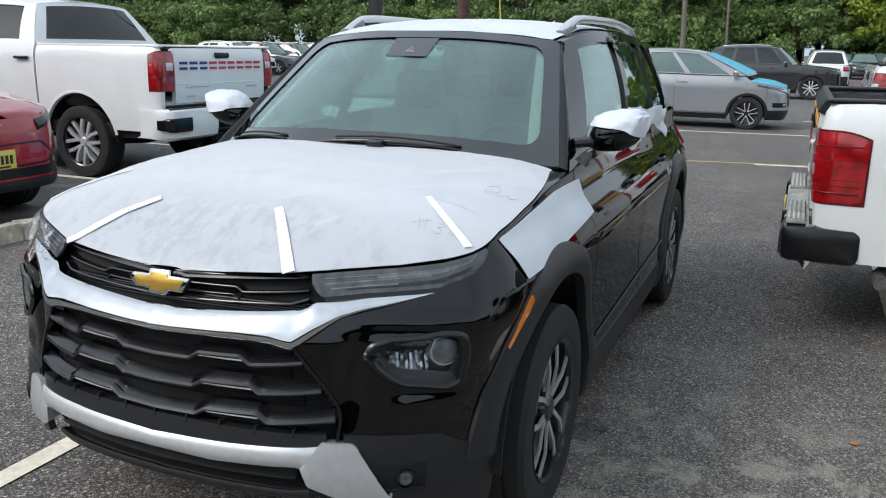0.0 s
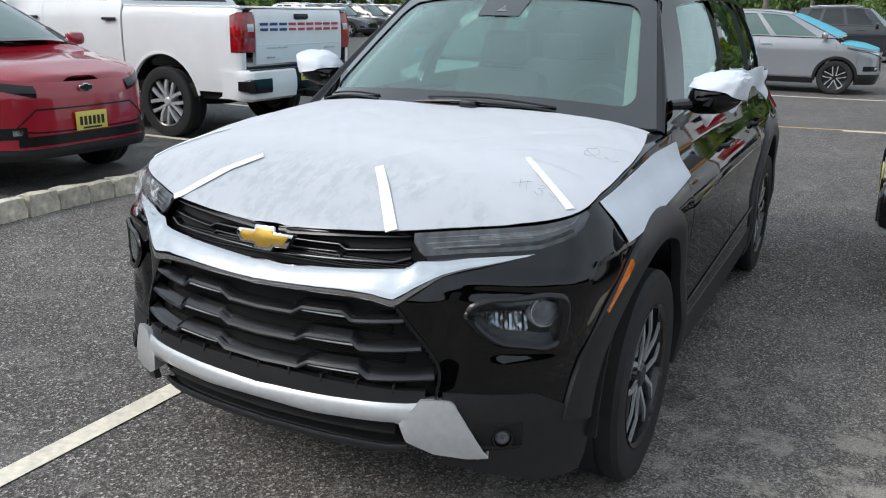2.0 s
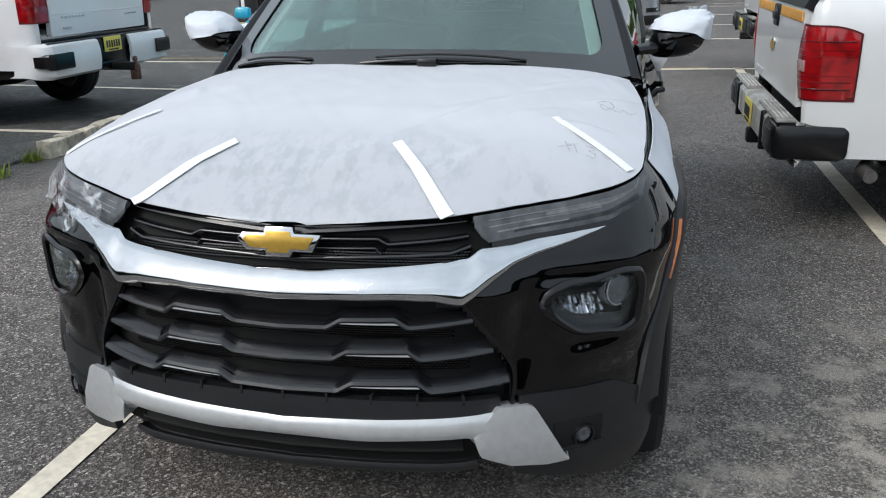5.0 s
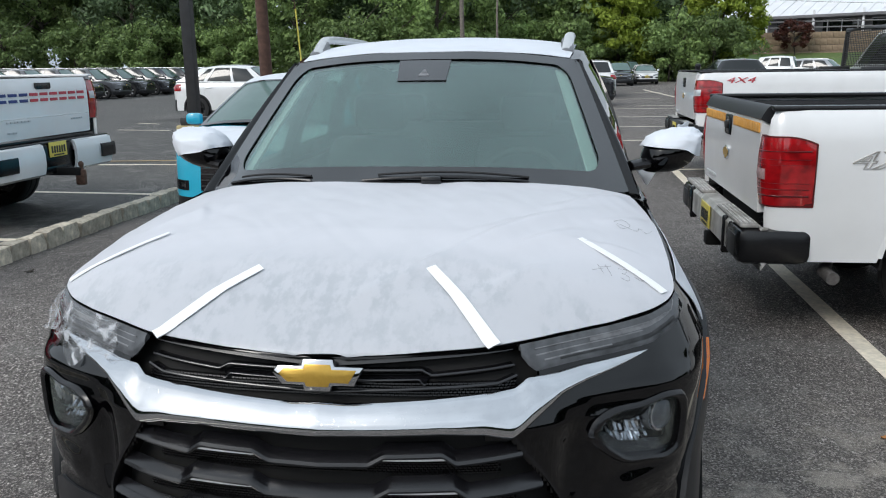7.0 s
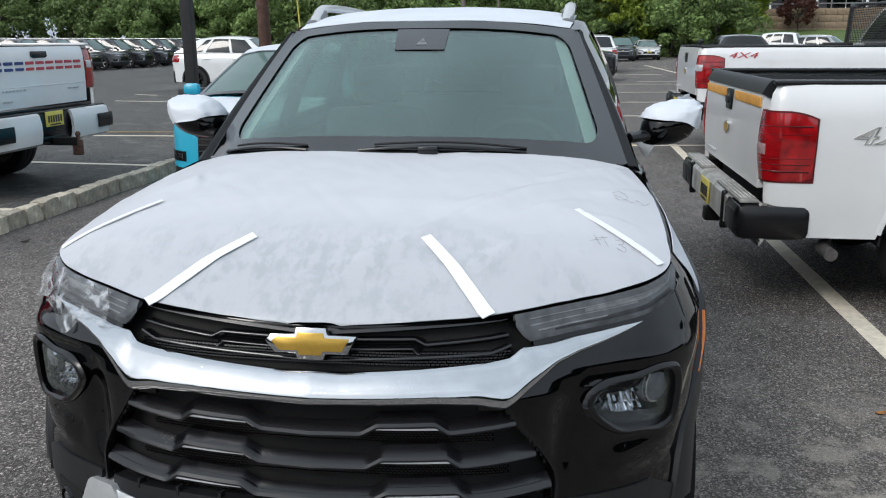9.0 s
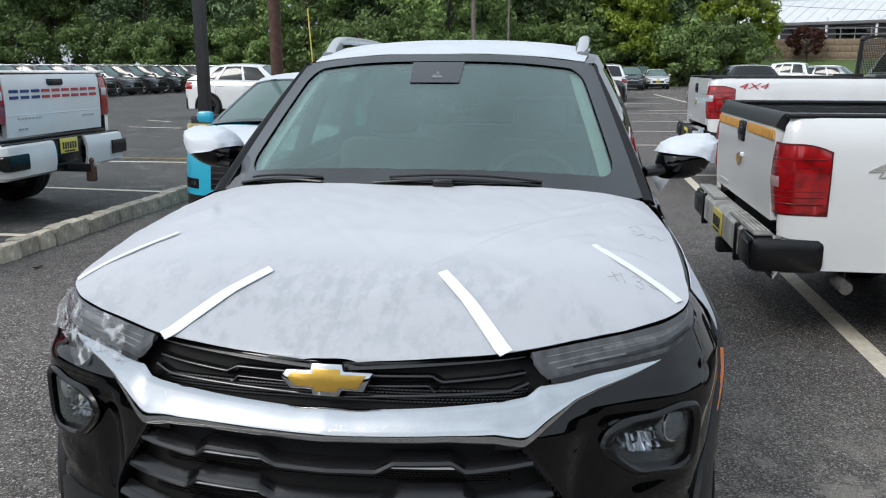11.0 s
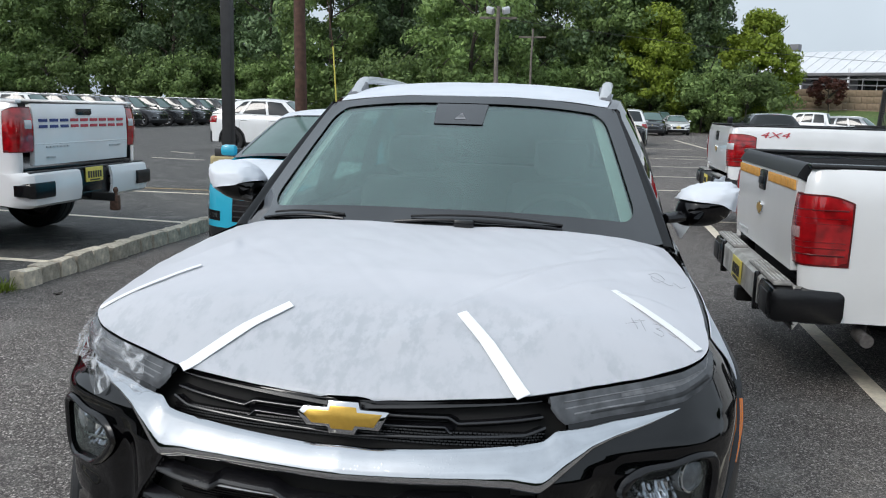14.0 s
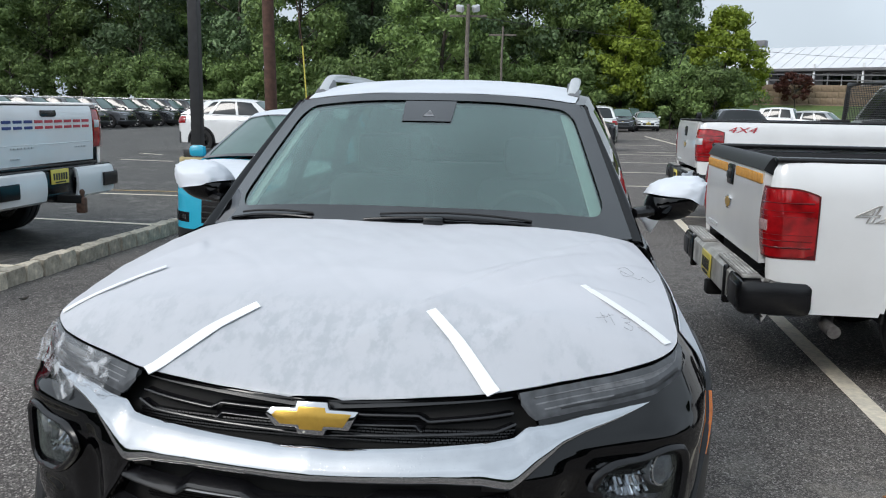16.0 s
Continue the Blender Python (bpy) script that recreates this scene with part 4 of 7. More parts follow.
        for cx, cz, rr, nm in ((0.826, 0.750, 0.039, "projector"), (0.715, 0.728, 0.036, "reflector")):
            c = body.at(g * cx, cz, -0.030 + bulge(cx, cz))
            nx, ny = np.interp(cx, body.s, body.n[:, 0]), np.interp(cx, body.s, body.n[:, 1])
            m = Matrix.Translation(c) @ Matrix.Rotation(math.atan2(ny, g * nx), 4, "Z")
            if nm == "projector":
                revolve("projector", [(-0.01, 0.001), (0.020, 0.001), (0.016, rr * 0.6), (0.006, rr * 0.92), (0.006, rr * 1.2), (-0.01, rr * 1.25)], LAMPHAZE, head, "round projector lamp", 24, m)
                revolve("projector_ring", [(0.004, rr * 0.96), (0.012, rr * 1.0), (0.012, rr * 1.12), (0.0, rr * 1.2)], REFLECTOR, head, "", 24, m)
            else:
                revolve("reflector", [(-0.02, 0.001), (-0.018, rr * 0.4), (-0.008, rr * 0.8), (0.006, rr * 1.15), (0.002, rr * 1.2)], REFLECTOR, head, "", 24, m)
                for k in range(9):
                    a0 = 0.662 + 0.0135 * k
                    z0, z1 = 0.688 - 0.012 * (k > 4) + 0.004 * abs(k - 4), 0.775 - 0.003 * abs(k - 3)
                    Fc = np.array([[body.at(sv, z0 + (z1 - z0) * v, -0.016 + bulge(sv, 0.74) + o - 0.004 * (k % 2) - (0.006 if (k + i) % 3 == 0 else 0.0)) for i, (v, o) in enumerate(((0, 0.0), (0.18, -0.012), (0.20, 0.0), (0.42, -0.014), (0.45, -0.004), (0.70, -0.020), (0.73, -0.008), (1, -0.022)))] for sv in (a0, a0 + 0.003, a0 + 0.006, a0 + 0.008)])
                    panel("facet", Fc if g > 0 else mirrored(Fc), 0.004, FACET, head)
        # slim daytime lamp above the chrome wing
        s0, s1 = 0.465, 1.02
        lo = table([(0.455, 0.935), (0.49, 0.890), (0.60, 0.899), (0.82, 0.909), (0.94, 0.935), (s1, 0.975)])
        D = body.skin(s0, s1, lo, lambda s: top(s) - 0.004, 36, 7, 0.002, 0.004)
        slim = panel("daytime_lamp", D if g > 0 else mirrored(D), 0.012, LENSDARK, car, "slim smoked daytime running lamp")
        D2 = body.skin(0.56, 0.93, lambda s: lo(s) + 0.012, lambda s: lo(s) + 0.018 + 0.012 * (s - 0.56), 24, 3, 0.0058, 0.001)
        panel("light_strip", D2 if g > 0 else mirrored(D2), 0.006, BOWL, slim)
        for ka, kb, sa, sb in ((0.30, 0.36, 0.52, 0.70), (0.52, 0.57, 0.50, 0.80), (0.74, 0.79, 0.50, 0.90)):
            D4 = body.skin(sa, sb, lambda s: lo(s) + (top(s) - 0.004 - lo(s)) * ka, lambda s: lo(s) + (top(s) - 0.004 - lo(s)) * kb, 16, 3, 0.0062, 0.0005)
            panel("lamp_rib", D4 if g > 0 else mirrored(D4), 0.006, LAMPHAZE, slim)
        D3 = body.skin(0.64, 0.97, lambda s: lo(s) + 0.030, lambda s: max(lo(s) + 0.033, top(s) - 0.016), 20, 3, 0.0052, 0.001)
        panel("lamp_cell", D3 if g > 0 else mirrored(D3), 0.006, LAMPHAZE, slim)
    # badge
    c = body.at(0, 0.893, 0.012)
    tilt = Matrix.Translation(c) @ Matrix.Rotation(radians(78), 4, "X")
    cross = [(-0.100, 0.004), (-0.078, -0.021), (-0.032, -0.021), (-0.028, -0.034), (0.028, -0.034), (0.032, -0.021), (0.080, -0.021), (0.100, 0.019), (0.036, 0.019), (0.033, 0.034), (-0.033, 0.034), (-0.036, 0.019), (-0.088, 0.019)]
    badge = slab("badge", cross, -0.012, 0.006, CHROME, car, "gold cross-shaped badge with a chrome rim", tilt, 0.003)
    slab("badge_face", [(x * 0.85, y * 0.70) for x, y in cross], 0.002, 0.0085, GOLD, badge, "gold badge face", tilt, 0.0015)
    # bonnet, with its film and tapes
    crown = table([(-0.80, 0.90), (-0.765, 0.925), (-0.74, 0.946), (-0.70, 0.972), (-0.62, 1.021), (-0.50, 1.073), (-0.29, 1.109), (0, 1.136), (0.3, 1.152), (0.6, 1.16)])
    panel("bonnet", hood_grid(body, top, crown, 0.40, 0.13, lift=-0.004), 0.02, BLACK, car)
    G = hood_grid(body, top, crown, 0.405, 0.13, 140, 151, 0.004, 0.004)
    wav = np.array([[0.0035 * noise.noise(Vector((p[0] * 5, p[1] * 5, 1))) + 0.0022 * noise.noise(Vector((p[0] * 14 + p[1] * 9, p[1] * 4, 5))) for p in r] for r in G])
    G[:, :, 2] += np.abs(wav)
    # the film stops short of the bonnet's rear corners
    rear = np.clip((G[:, :, 1] - 0.02) / 0.36, 0, 1) ** 1.6
    rim = np.abs(G[:, :, 0]) / np.abs(G[:, :, 0]).max(axis=1, keepdims=True)
    G[:, :, 2] += 0.009 * rear * rim ** 3
    G[:, :, 0] *= 1 - 0.055 * rear
    G[:, :, 1] -= 0.035 * rear * rim ** 8
    flank = np.clip((G[:, :, 1] + 0.42) / 0.12, 0, 1) * rim ** 6
    G[:, :, 0] *= 1 - 0.016 * flank
    G[:, :, 2] += 0.002 * flank
    # pulled folds of the film
    for ax, ay, bx, by, hh in ((0.19, -0.50, 0.66, 0.12, 0.007), (0.10, -0.62, 0.28, -0.40, 0.005), (0.36, -0.42, 0.60, -0.16, 0.006), (0.45, -0.05, 0.70, 0.28, 0.005), (-0.62, 0.10, -0.50, -0.20, 0.004), (0.52, -0.30, 0.73, -0.28, 0.004), (0.02, -0.66, 0.16, -0.52, 0.004), (0.30, -0.62, 0.52, -0.44, 0.004), (0.22, -0.36, 0.58, 0.02, 0.004), (0.50, 0.10, 0.78, 0.36, 0.004), (-0.30, -0.60, -0.12, -0.30, 0.003), (-0.70, -0.22, -0.56, -0.02, 0.004), (0.60, -0.10, 0.80, 0.10, 0.004)):
        d = np.array([bx - ax, by - ay])
        ln = np.linalg.norm(d)
        d /= ln
        rel = G[:, :, :2] - [ax, ay]
        along, across = rel @ d, rel @ np.array([-d[1], d[0]])
        G[:, :, 2] += 1.9 * hh * np.exp(-(across / np.where(across > 0, 0.013, 0.045)) ** 2) * np.clip(np.sin(math.pi * np.clip(along / ln, 0, 1)), 0, 1)
    film = panel("bonnet_film", G, 0.0025, BONNETFILM, car, "white protective film stretched over the bonnet, dirty towards the front")
    X, Z, E = hood_field(body, top, crown, 0.40)
    def strip(a, b, w, bend=0.0):
        a, b = np.array(a), np.array(b)
        d = (b - a) / np.linalg.norm(b - a)
        nrm = np.array([-d[1], d[0]])
        rows = []
        for t in np.linspace(0, 1, 15):
            c = a + (b - a) * t + nrm * bend * 4 * t * (1 - t)
            ww = w * (0.75 + 0.25 * t)
            rows.append([(*(c + nrm * ww * k), Z(*(c + nrm * ww * k)) + 0.0105) for k in (-0.5, 0, 0.5)])
        panel("tape", np.array(rows)[:, ::-1], 0.002, TAPE, film, "strip of bright white tape")
    strip((-0.204, -0.540), (-0.392, -0.732), 0.032)
    strip((0.196, -0.516), (0.372, -0.734), 0.032)
    strip((0.559, -0.286), (0.754, -0.455), 0.026, -0.008)
    strip((-0.557, -0.288), (-0.760, -0.455), 0.024, 0.008)
    # pencil marks on the film
    def scribble(pts, dx=0.0, dy=-0.01):
        path = [(x + dx, y + dy, Z(x + dx, y + dy) + 0.0115) for x, y in spl(pts, 18)]
        tube("pencil_mark", path, 0.0004, PENCIL, film, "", 5)
    scribble([(0.60, -0.365), (0.63, -0.345)], 0.0, -0.075)
    scribble([(0.585, -0.385), (0.615, -0.362)], 0.0, -0.075)
    scribble([(0.612, -0.392), (0.598, -0.350)], 0.0, -0.075)
    scribble([(0.63, -0.39), (0.617, -0.345)], 0.0, -0.075)
    for dx, dy in ((0, 0), (0.035, 0.02)):
        scribble([(0.648 + dx, -0.412 + dy), (0.668 + dx, -0.408 + dy), (0.664 + dx, -0.425 + dy), (0.655 + dx, -0.43 + dy), (0.672 + dx, -0.436 + dy), (0.668 + dx, -0.456 + dy), (0.65 + dx, -0.45 + dy)])
    scribble([(0.66, -0.06), (0.685, -0.02), (0.705, -0.06), (0.675, -0.11), (0.665, -0.07), (0.72, -0.10), (0.73, -0.06), (0.745, -0.09), (0.765, -0.05)])
    # film over the slim lamp on one side
    D = body.skin(0.55, 0.95, lambda s: 0.886 + 0.008 * math.sin(s * 31) - 0.05 * math.exp(-((s - 0.70) / 0.05) ** 2), lambda s: top(s) + 0.004, 70, 22, 0.016, 0.003)
    D += np.array([[0.007 * noise.noise(Vector(p * 26)) + 0.005 * abs(noise.noise(Vector((p[0] * 60, p[1] * 60, p[2] * 25)))) for p in r] for r in D])[:, :, None] * [0.6, -1, 0.6]
    panel("lamp_wrap", mirrored(D), 0.0015, WRAP, car, "crumpled clear plastic wrap over one lamp", 20)
    # sides
    ya, yb, yc = 0.47, 1.42, 2.30
    def side(name, y0, y1, lo, mat, label="", nz=16):
        n = max(12, int((y1 - y0) / 0.025))
        return both(name, body.skin(body.s_of(y0), body.s_of(y1), lo, top, n, nz), 0.014, mat, car, label)
    side("front_wing", -0.296, ya, low, BLACK)
    side("front_door", ya + 0.006, yb, low, BLACK)
    side("rear_door", yb + 0.006, yc, low, BLACK)
    side("rear_quarter", yc + 0.006, 3.35, low, BLACK)
    panel("tailgate", body.skin(body.s_of(3.352), body.end, 0.66, 1.16, 30, 12), 0.02, BLACK, car)
    panel("tailgate", mirrored(body.skin(body.s_of(3.352), body.end, 0.66, 1.16, 30, 12)), 0.02, BLACK, car)
    both("rear_bumper", body.skin(body.s_of(3.05), body.end, 0.28, 0.655, 40, 8, 0.012), 0.02, PLASTIC, car)
    both("sill_cladding", body.skin(body.s_of(0.40), body.s_of(2.24), 0.22, sill + 0.005, 60, 8, 0.006, 0.004), 0.03, PLASTIC, car)
    both("door_strip", body.skin(body.s_of(0.52), body.s_of(2.20), lambda s: 0.455 + 0.05 * (s - body.s_of(0.52)) / 1.7, lambda s: 0.466 + 0.05 * (s - body.s_of(0.52)) / 1.7, 40, 4, 0.004, 0.004), 0.01, PLASTIC, car)
    for y in (1.28, 2.14):
        for g in (1, -1):
            p = body.at(body.s_of(y), 0.955)
            tube("door_handle", [(g * (p[0] - 0.01), y - 0.10, 0.952), (g * (p[0] + 0.022), y - 0.08, 0.955), (g * (p[0] + 0.025), y + 0.06, 0.958), (g * (p[0] - 0.01), y + 0.08, 0.957)], 0.012, BLACK, car)
    # flared arches
    for yc0 in (0.0, 2.64):
        for g in (1, -1):
            rows = []
            for w in np.linspace(radians(-14), radians(172 if yc0 == 0 else 194), 49):
                row = []
                for rr, o in ((R, -0.02), (R + 0.004, 0.012), (R + 0.03, 0.021), (R + 0.075, 0.018), (R + 0.10, 0.012), (R + 0.105, -0.006)):
                    f = 1.0 - 0.14 * min(1.0, max(0.0, (radians(62) - w) / radians(34))) * (1 if yc0 == 0 else 0.4)
                    y, z = yc0 + rr * f * math.cos(w), max(0.23, ZC + rr * f * 1.01 * math.sin(w))
                    row.append(body.at(g * body.s_of(y), z, o))
                rows.append(row)
            P = np.array(rows)
            panel("arch_flare", P[::-1] if g > 0 else P, 0.012, PLASTIC, car, "dark grey wheel arch flare")
        wheel_house(car, body, yc0, R + 0.01, 0.87, 0.45, ZC)
    for g in (1, -1):
        rows = []
        for k in np.linspace(0, 1, 12):
            w = radians(138.5 - 17.5 * k)
            row = []
            for rr in (R + 0.088, R + 0.099 + 0.002 * k, R + 0.108 + 0.008 * k):
                y, z = rr * math.cos(w), ZC + rr * 0.995 * math.sin(w)
                row.append(body.at(g * body.s_of(y), z - 0.008, 0.007))
            rows.append(row)
        P = np.array(rows)
        panel("side_marker", P[::-1] if g > 0 else P, 0.008, AMBER, car, "amber side marker lamp")
    # film on the wing beside the driver's door
    P = []
    for u in np.linspace(0, 1, 25):
        y0, y1 = -0.350 + 0.86 * u, -0.290 + 0.80 * u
        zb = 0.885 + 0.055 * u
        zt = top(body.s_of(y0)) - 0.003 - 0.032 * u * u
        P.append([body.at(body.s_of(y1 + (y0 - y1) * v), zb + (zt - zb) * v, 0.007 + 0.002 * math.sin(9 * u + 5 * v)) for v in np.linspace(0, 1, 9)])
    panel("wing_film", np.array(P), 0.002, FILM, car, "pale film patch stuck on the front wing")
    # cabin
    q = dict(belt=[(0.785, 0.44, 1.085), (0.80, 1.2, 1.112), (0.795, 2.2, 1.135), (0.755, 2.95, 1.16), (0.72, 3.22, 1.165)],
             roof=[(0.578, 1.0, 1.545), (0.602, 1.25, 1.585), (0.622, 1.8, 1.605), (0.615, 2.5, 1.585), (0.585, 2.95, 1.545)],
             panes=[(0.085, 0.345), (0.385, 0.63), (0.67, 0.83)],
             ws_bottom=[(0, 0.262, 1.142), (0.35, 0.295, 1.136), (0.6, 0.37, 1.118), (0.745, 0.455, 1.098)],
             ws_top=[(0, 0.905, 1.583), (0.3, 0.925, 1.576), (0.575, 0.995, 1.547)],
             rw_bottom=[(0, 3.45, 1.15), (0.4, 3.42, 1.15), (0.71, 3.24, 1.16)], rw_top=[(0, 3.06, 1.59), (0.3, 3.04, 1.58), (0.60, 2.955, 1.545)],
             bow=0.035, crown=0.048, frit=0.050, frit_low=0.120, frit_high=0.930, corner=(0.045, 0.13), ws_bow=0.018)
    W, P, RF = greenhouse(car, q, BLACK, SIDEGLASS, WINDSHIELD, DARKGLASS)
    pv = np.linspace(0, 1, 17)
    wv = np.linspace(0, 1, W.shape[1])
    inner = P[-1]
    outer = np.stack([np.interp(pv, wv, W[0][:, k]) for k in range(3)], 1)
    A = np.array([[inner[j] * (1 - t) + outer[j] * t + np.array([0.5, -0.6, 0.5]) * 0.012 * math.sin(math.pi * t) for j in range(17)] for t in np.linspace(-0.12, 1.1, 8)])
    both("front_pillar", A, 0.02, BLACK, car, "glossy black front pillar")
    F = rise(sub(RF, 0.0, 0.97, 0.03, 0.97), 0.006)
    F[:, :, 2] += np.array([[abs(0.004 * noise.noise(Vector((p[0] * 6, p[1] * 6, 3)))) for p in r] for r in F])
    panel("roof_film", F, 0.002, FILM, car, "white protective film over the roof")
    panel("headlining", rise(sub(RF, 0.03, 0.97, 0.03, 0.97), -0.045), 0.01, LINING, car)
    fin = np.array([[(0.016 * w * (1 - v), 2.72 + 0.16 * u + 0.05 * v, 1.640 + 0.062 * v * (0.35 + 0.65 * u)) for v in np.linspace(0, 1, 6)] for u, w in ((0, 0), (0.3, 0.8), (0.7, 1), (1, 0.6), (0.7, -1), (0.3, -0.8), (0, 0))])
    panel("roof_antenna", fin, 0.004, FILM, car, "white shark-fin antenna")
    # roof rails
    for g in (1, -1):
        e = spl(q["roof"], 40)[3:37]
        path = [(g * (p[0] - 0.062), p[1], p[2] + 0.042 * min(1, 9 * k / 33, 9 * (33 - k) / 33) + 0.012) for k, p in enumerate(e)]
        rail = tube("roof_rail", path, 0.023, SILVER, car, "silver roof rail", 10, 0.8)
        for k in (0, 33):
            p = path[k]
            q0 = path[3] if k == 0 else path[30]
            box("rail_foot", (0.052, 0.19, 0.05), ((p[0] + q0[0]) / 2, (p[1] + q0[1]) / 2, (p[2] + q0[2]) / 2 - 0.014), RAILGREY, rail, 0.014, "", Matrix.Rotation(math.atan2(q0[2] - p[2], q0[1] - p[1]) * 0.9, 4, "X"))
    # mirror housings, half wrapped in film
    for g in (1, -1):
        c = Vector((0.90 if g > 0 else -0.862, 0.68, 1.215 if g > 0 else 1.228))
        bm = bmesh.new()
        bmesh.ops.create_uvsphere(bm, u_segments=24, v_segments=14, radius=1)
        for v in bm.verts:
            x, y, z = v.co
            v.co = (g * (0.100 * math.copysign(abs(x) ** 0.75, x) + 0.02 * z), 0.085 * y * (1.15 if y < 0 else 0.55), 0.072 * math.copysign(abs(z) ** 0.8, z) + 0.012 * x)
            v.co += c
        mir = part("door_mirror", bm, BLACK, car, "black door mirror wrapped in loose white film")
        tube("mirror_arm", [(g * 0.755, 0.60, 1.175), (g * 0.81, 0.63, 1.18), (g * 0.87, 0.665, 1.195)], (0.030, 0.034, 0.038), GLOSSPLASTIC, mir, "", 10, 0.6)
        bm = bmesh.new()
        bmesh.ops.create_uvsphere(bm, u_segments=56, v_segments=32, radius=1)
        bmesh.ops.bisect_plane(bm, geom=bm.verts[:] + bm.edges[:] + bm.faces[:], plane_co=(0, 0, 0.02 if g > 0 else -0.14), plane_no=(0.28, 0.1, 1), clear_inner=True)
        for v in bm.verts:
            x, y, z = v.co
            k = 1.05 + 0.07 * noise.noise(Vector((x * 2, y * 2, z * 2 + g))) + 0.09 * abs(noise.noise(Vector((x * 3.4, y * 4, z * 5 + g)))) + 0.07 * abs(noise.noise(Vector((x * 8 + 3 * z, y * 8, z * 7 + g)))) + 0.03 * abs(noise.noise(Vector((x * 17, y * 17, z * 15 + g))))
            v.co = Vector((g * (0.100 * math.copysign(abs(x) ** 0.62, x) + 0.02 * z), 0.085 * y * (1.2 if y < 0 else 0.6), 0.074 * math.copysign(abs(z) ** 0.7, z) + 0.012 * x + 0.004)) * k + c
        bmesh.ops.solidify(bm, geom=bm.faces[:], thickness=0.002)
        bmesh.ops.recalc_face_normals(bm, faces=bm.faces)
        part("mirror_film", bm, FILM, mir, "crumpled white film", 48)
    # loose film that trails from the driver's mirror
    rows = []
    for u in np.linspace(0, 1, 22):
        row = []
        for v in np.linspace(0, 1, 12):
            p = Vector((0.93 + 0.09 * u, 0.70 + 0.36 * u, 1.315 - 0.02 * u - (0.13 + 0.05 * math.sin(7 * u)) * v * (1.05 - 0.35 * u)))
            k = noise.noise(p * 16) * 0.022 + noise.noise(p * 40) * 0.008
            row.append((p.x + k, p.y + k * 0.5, p.z + 0.6 * noise.noise(p * 14 + Vector((3, 1, 2))) * 0.03))
        rows.append(row)
    panel("trailing_film", np.array(rows), 0.002, FILM, car, "loose crumpled sheet of white film at the mirror", 30)
    rows = [[(0.80 + 0.085 * u + 0.006 * math.sin(8 * v), 0.85 + 0.01 * math.sin(7 * u), 1.150 - 0.085 * v * (1 - abs(2 * u - 0.9) * 0.9)) for v in np.linspace(0, 1, 7)] for u in np.linspace(0, 1, 9)]
    panel("hanging_film", np.array(rows), 0.002, FILM, car, "torn corner of white film below the mirror", 60)
    # wipers and cowl
    panel("cowl", np.array([[(x, 0.27 + 0.19 * (abs(x) / 0.75) ** 2 - 0.03 + 0.07 * v, 1.128 - 0.055 * (abs(x) / 0.75) ** 2 + 0.012 * v) for x in np.linspace(0.75, -0.75, 25)] for v in (0, 0.5, 1)]), 0.02, GLOSSPLASTIC, car)
    wb0 = spl([(-p[0], p[1], p[2]) for p in q["ws_bottom"][::-1]] + q["ws_bottom"][1:], 60)
    def wiper(i0, i1, lift):
        pts = [(p[0], p[1] + 0.02, p[2] + 0.020 + lift * math.sin(math.pi * k / max(1, i1 - i0 - 1))) for k, p in enumerate(wb0[i0:i1])]
        arm = tube("wiper", pts, 0.0055, GLOSSPLASTIC, car, "black windscreen wiper", 8)
        tube("wiper_blade", [(p[0], p[1] + 0.012, p[2] + 0.014) for p in pts[2:]], 0.004, RUBBER, arm, "", 6)
    wiper(24, 46, 0.014)
    wiper(4, 18, 0.010)
    box("wiper_pivot", (0.07, 0.04, 0.03), (0.09, 0.275, 1.165), GLOSSPLASTIC, car, 0.01)
    # trim on the inside of the front pillars, pale to include side window light
    for u0, u1 in ((0.925, 0.958), (0.046, 0.072)):
        panel("pillar_trim", rise(sub(P, u0, u1, 0.08, 0.95), -0.03), 0.01, LINING, car)
    # sensor behind the windscreen
    S = rise(sub(P, 0.405, 0.575, 0.74, 0.945), 0.0005)
    S[:, :, 0] *= (0.86 + 0.14 * np.linspace(0, 1, S.shape[1]))[None, :]
    sens = panel("sensor_cover", S, 0.002, FRIT, car, "dark sensor cover behind the windscreen")
    eye = rise(sub(P, 0.478, 0.512, 0.78, 0.835), 0.0022)
    eye[:, :, 0] = eye[:, :, 0].mean() + (eye[:, :, 0] - eye[:, :, 0].mean()) * np.linspace(1.0, 0.12, eye.shape[1])[None, :]
    panel("sensor_eye", eye, 0.002, LAMPHAZE, sens, "small grey sensor window")
    # interior
    box("dashboard", (1.40, 0.42, 0.16), (0, 0.72, 1.00), CABIN, car, 0.05)
    box("instrument_hood", (0.34, 0.16, 0.07), (0.36, 0.66, 1.09), CABIN, car, 0.03)
    tm = Matrix.Translation((0.36, 0.93, 1.03)) @ Matrix.Rotation(radians(62), 4, "X")
    path = [tm @ Vector((0.185 * math.cos(a), 0.185 * math.sin(a), 0)) for a in np.linspace(0, 2 * math.pi, 33)]
    sw = tube("steering_wheel", path, 0.016, CABIN, car, "dark steering wheel", 8)
    box("wheel_hub", (0.30, 0.05, 0.09), (0.36, 0.935, 1.03), CABIN, sw, 0.02)
    for x in (0.36, -0.36):
        seat = box("seat", (0.50, 0.18, 0.62), (x, 1.52, 0.90), SEAT, car, 0.07, "charcoal cloth front seat", Matrix.Rotation(radians(-14), 4, "X"))
        box("seat_cushion", (0.50, 0.50, 0.16), (x, 1.26, 0.60), SEAT, seat, 0.06)
        box("headrest", (0.26, 0.10, 0.18), (x, 1.63, 1.31), SEAT, seat, 0.045)
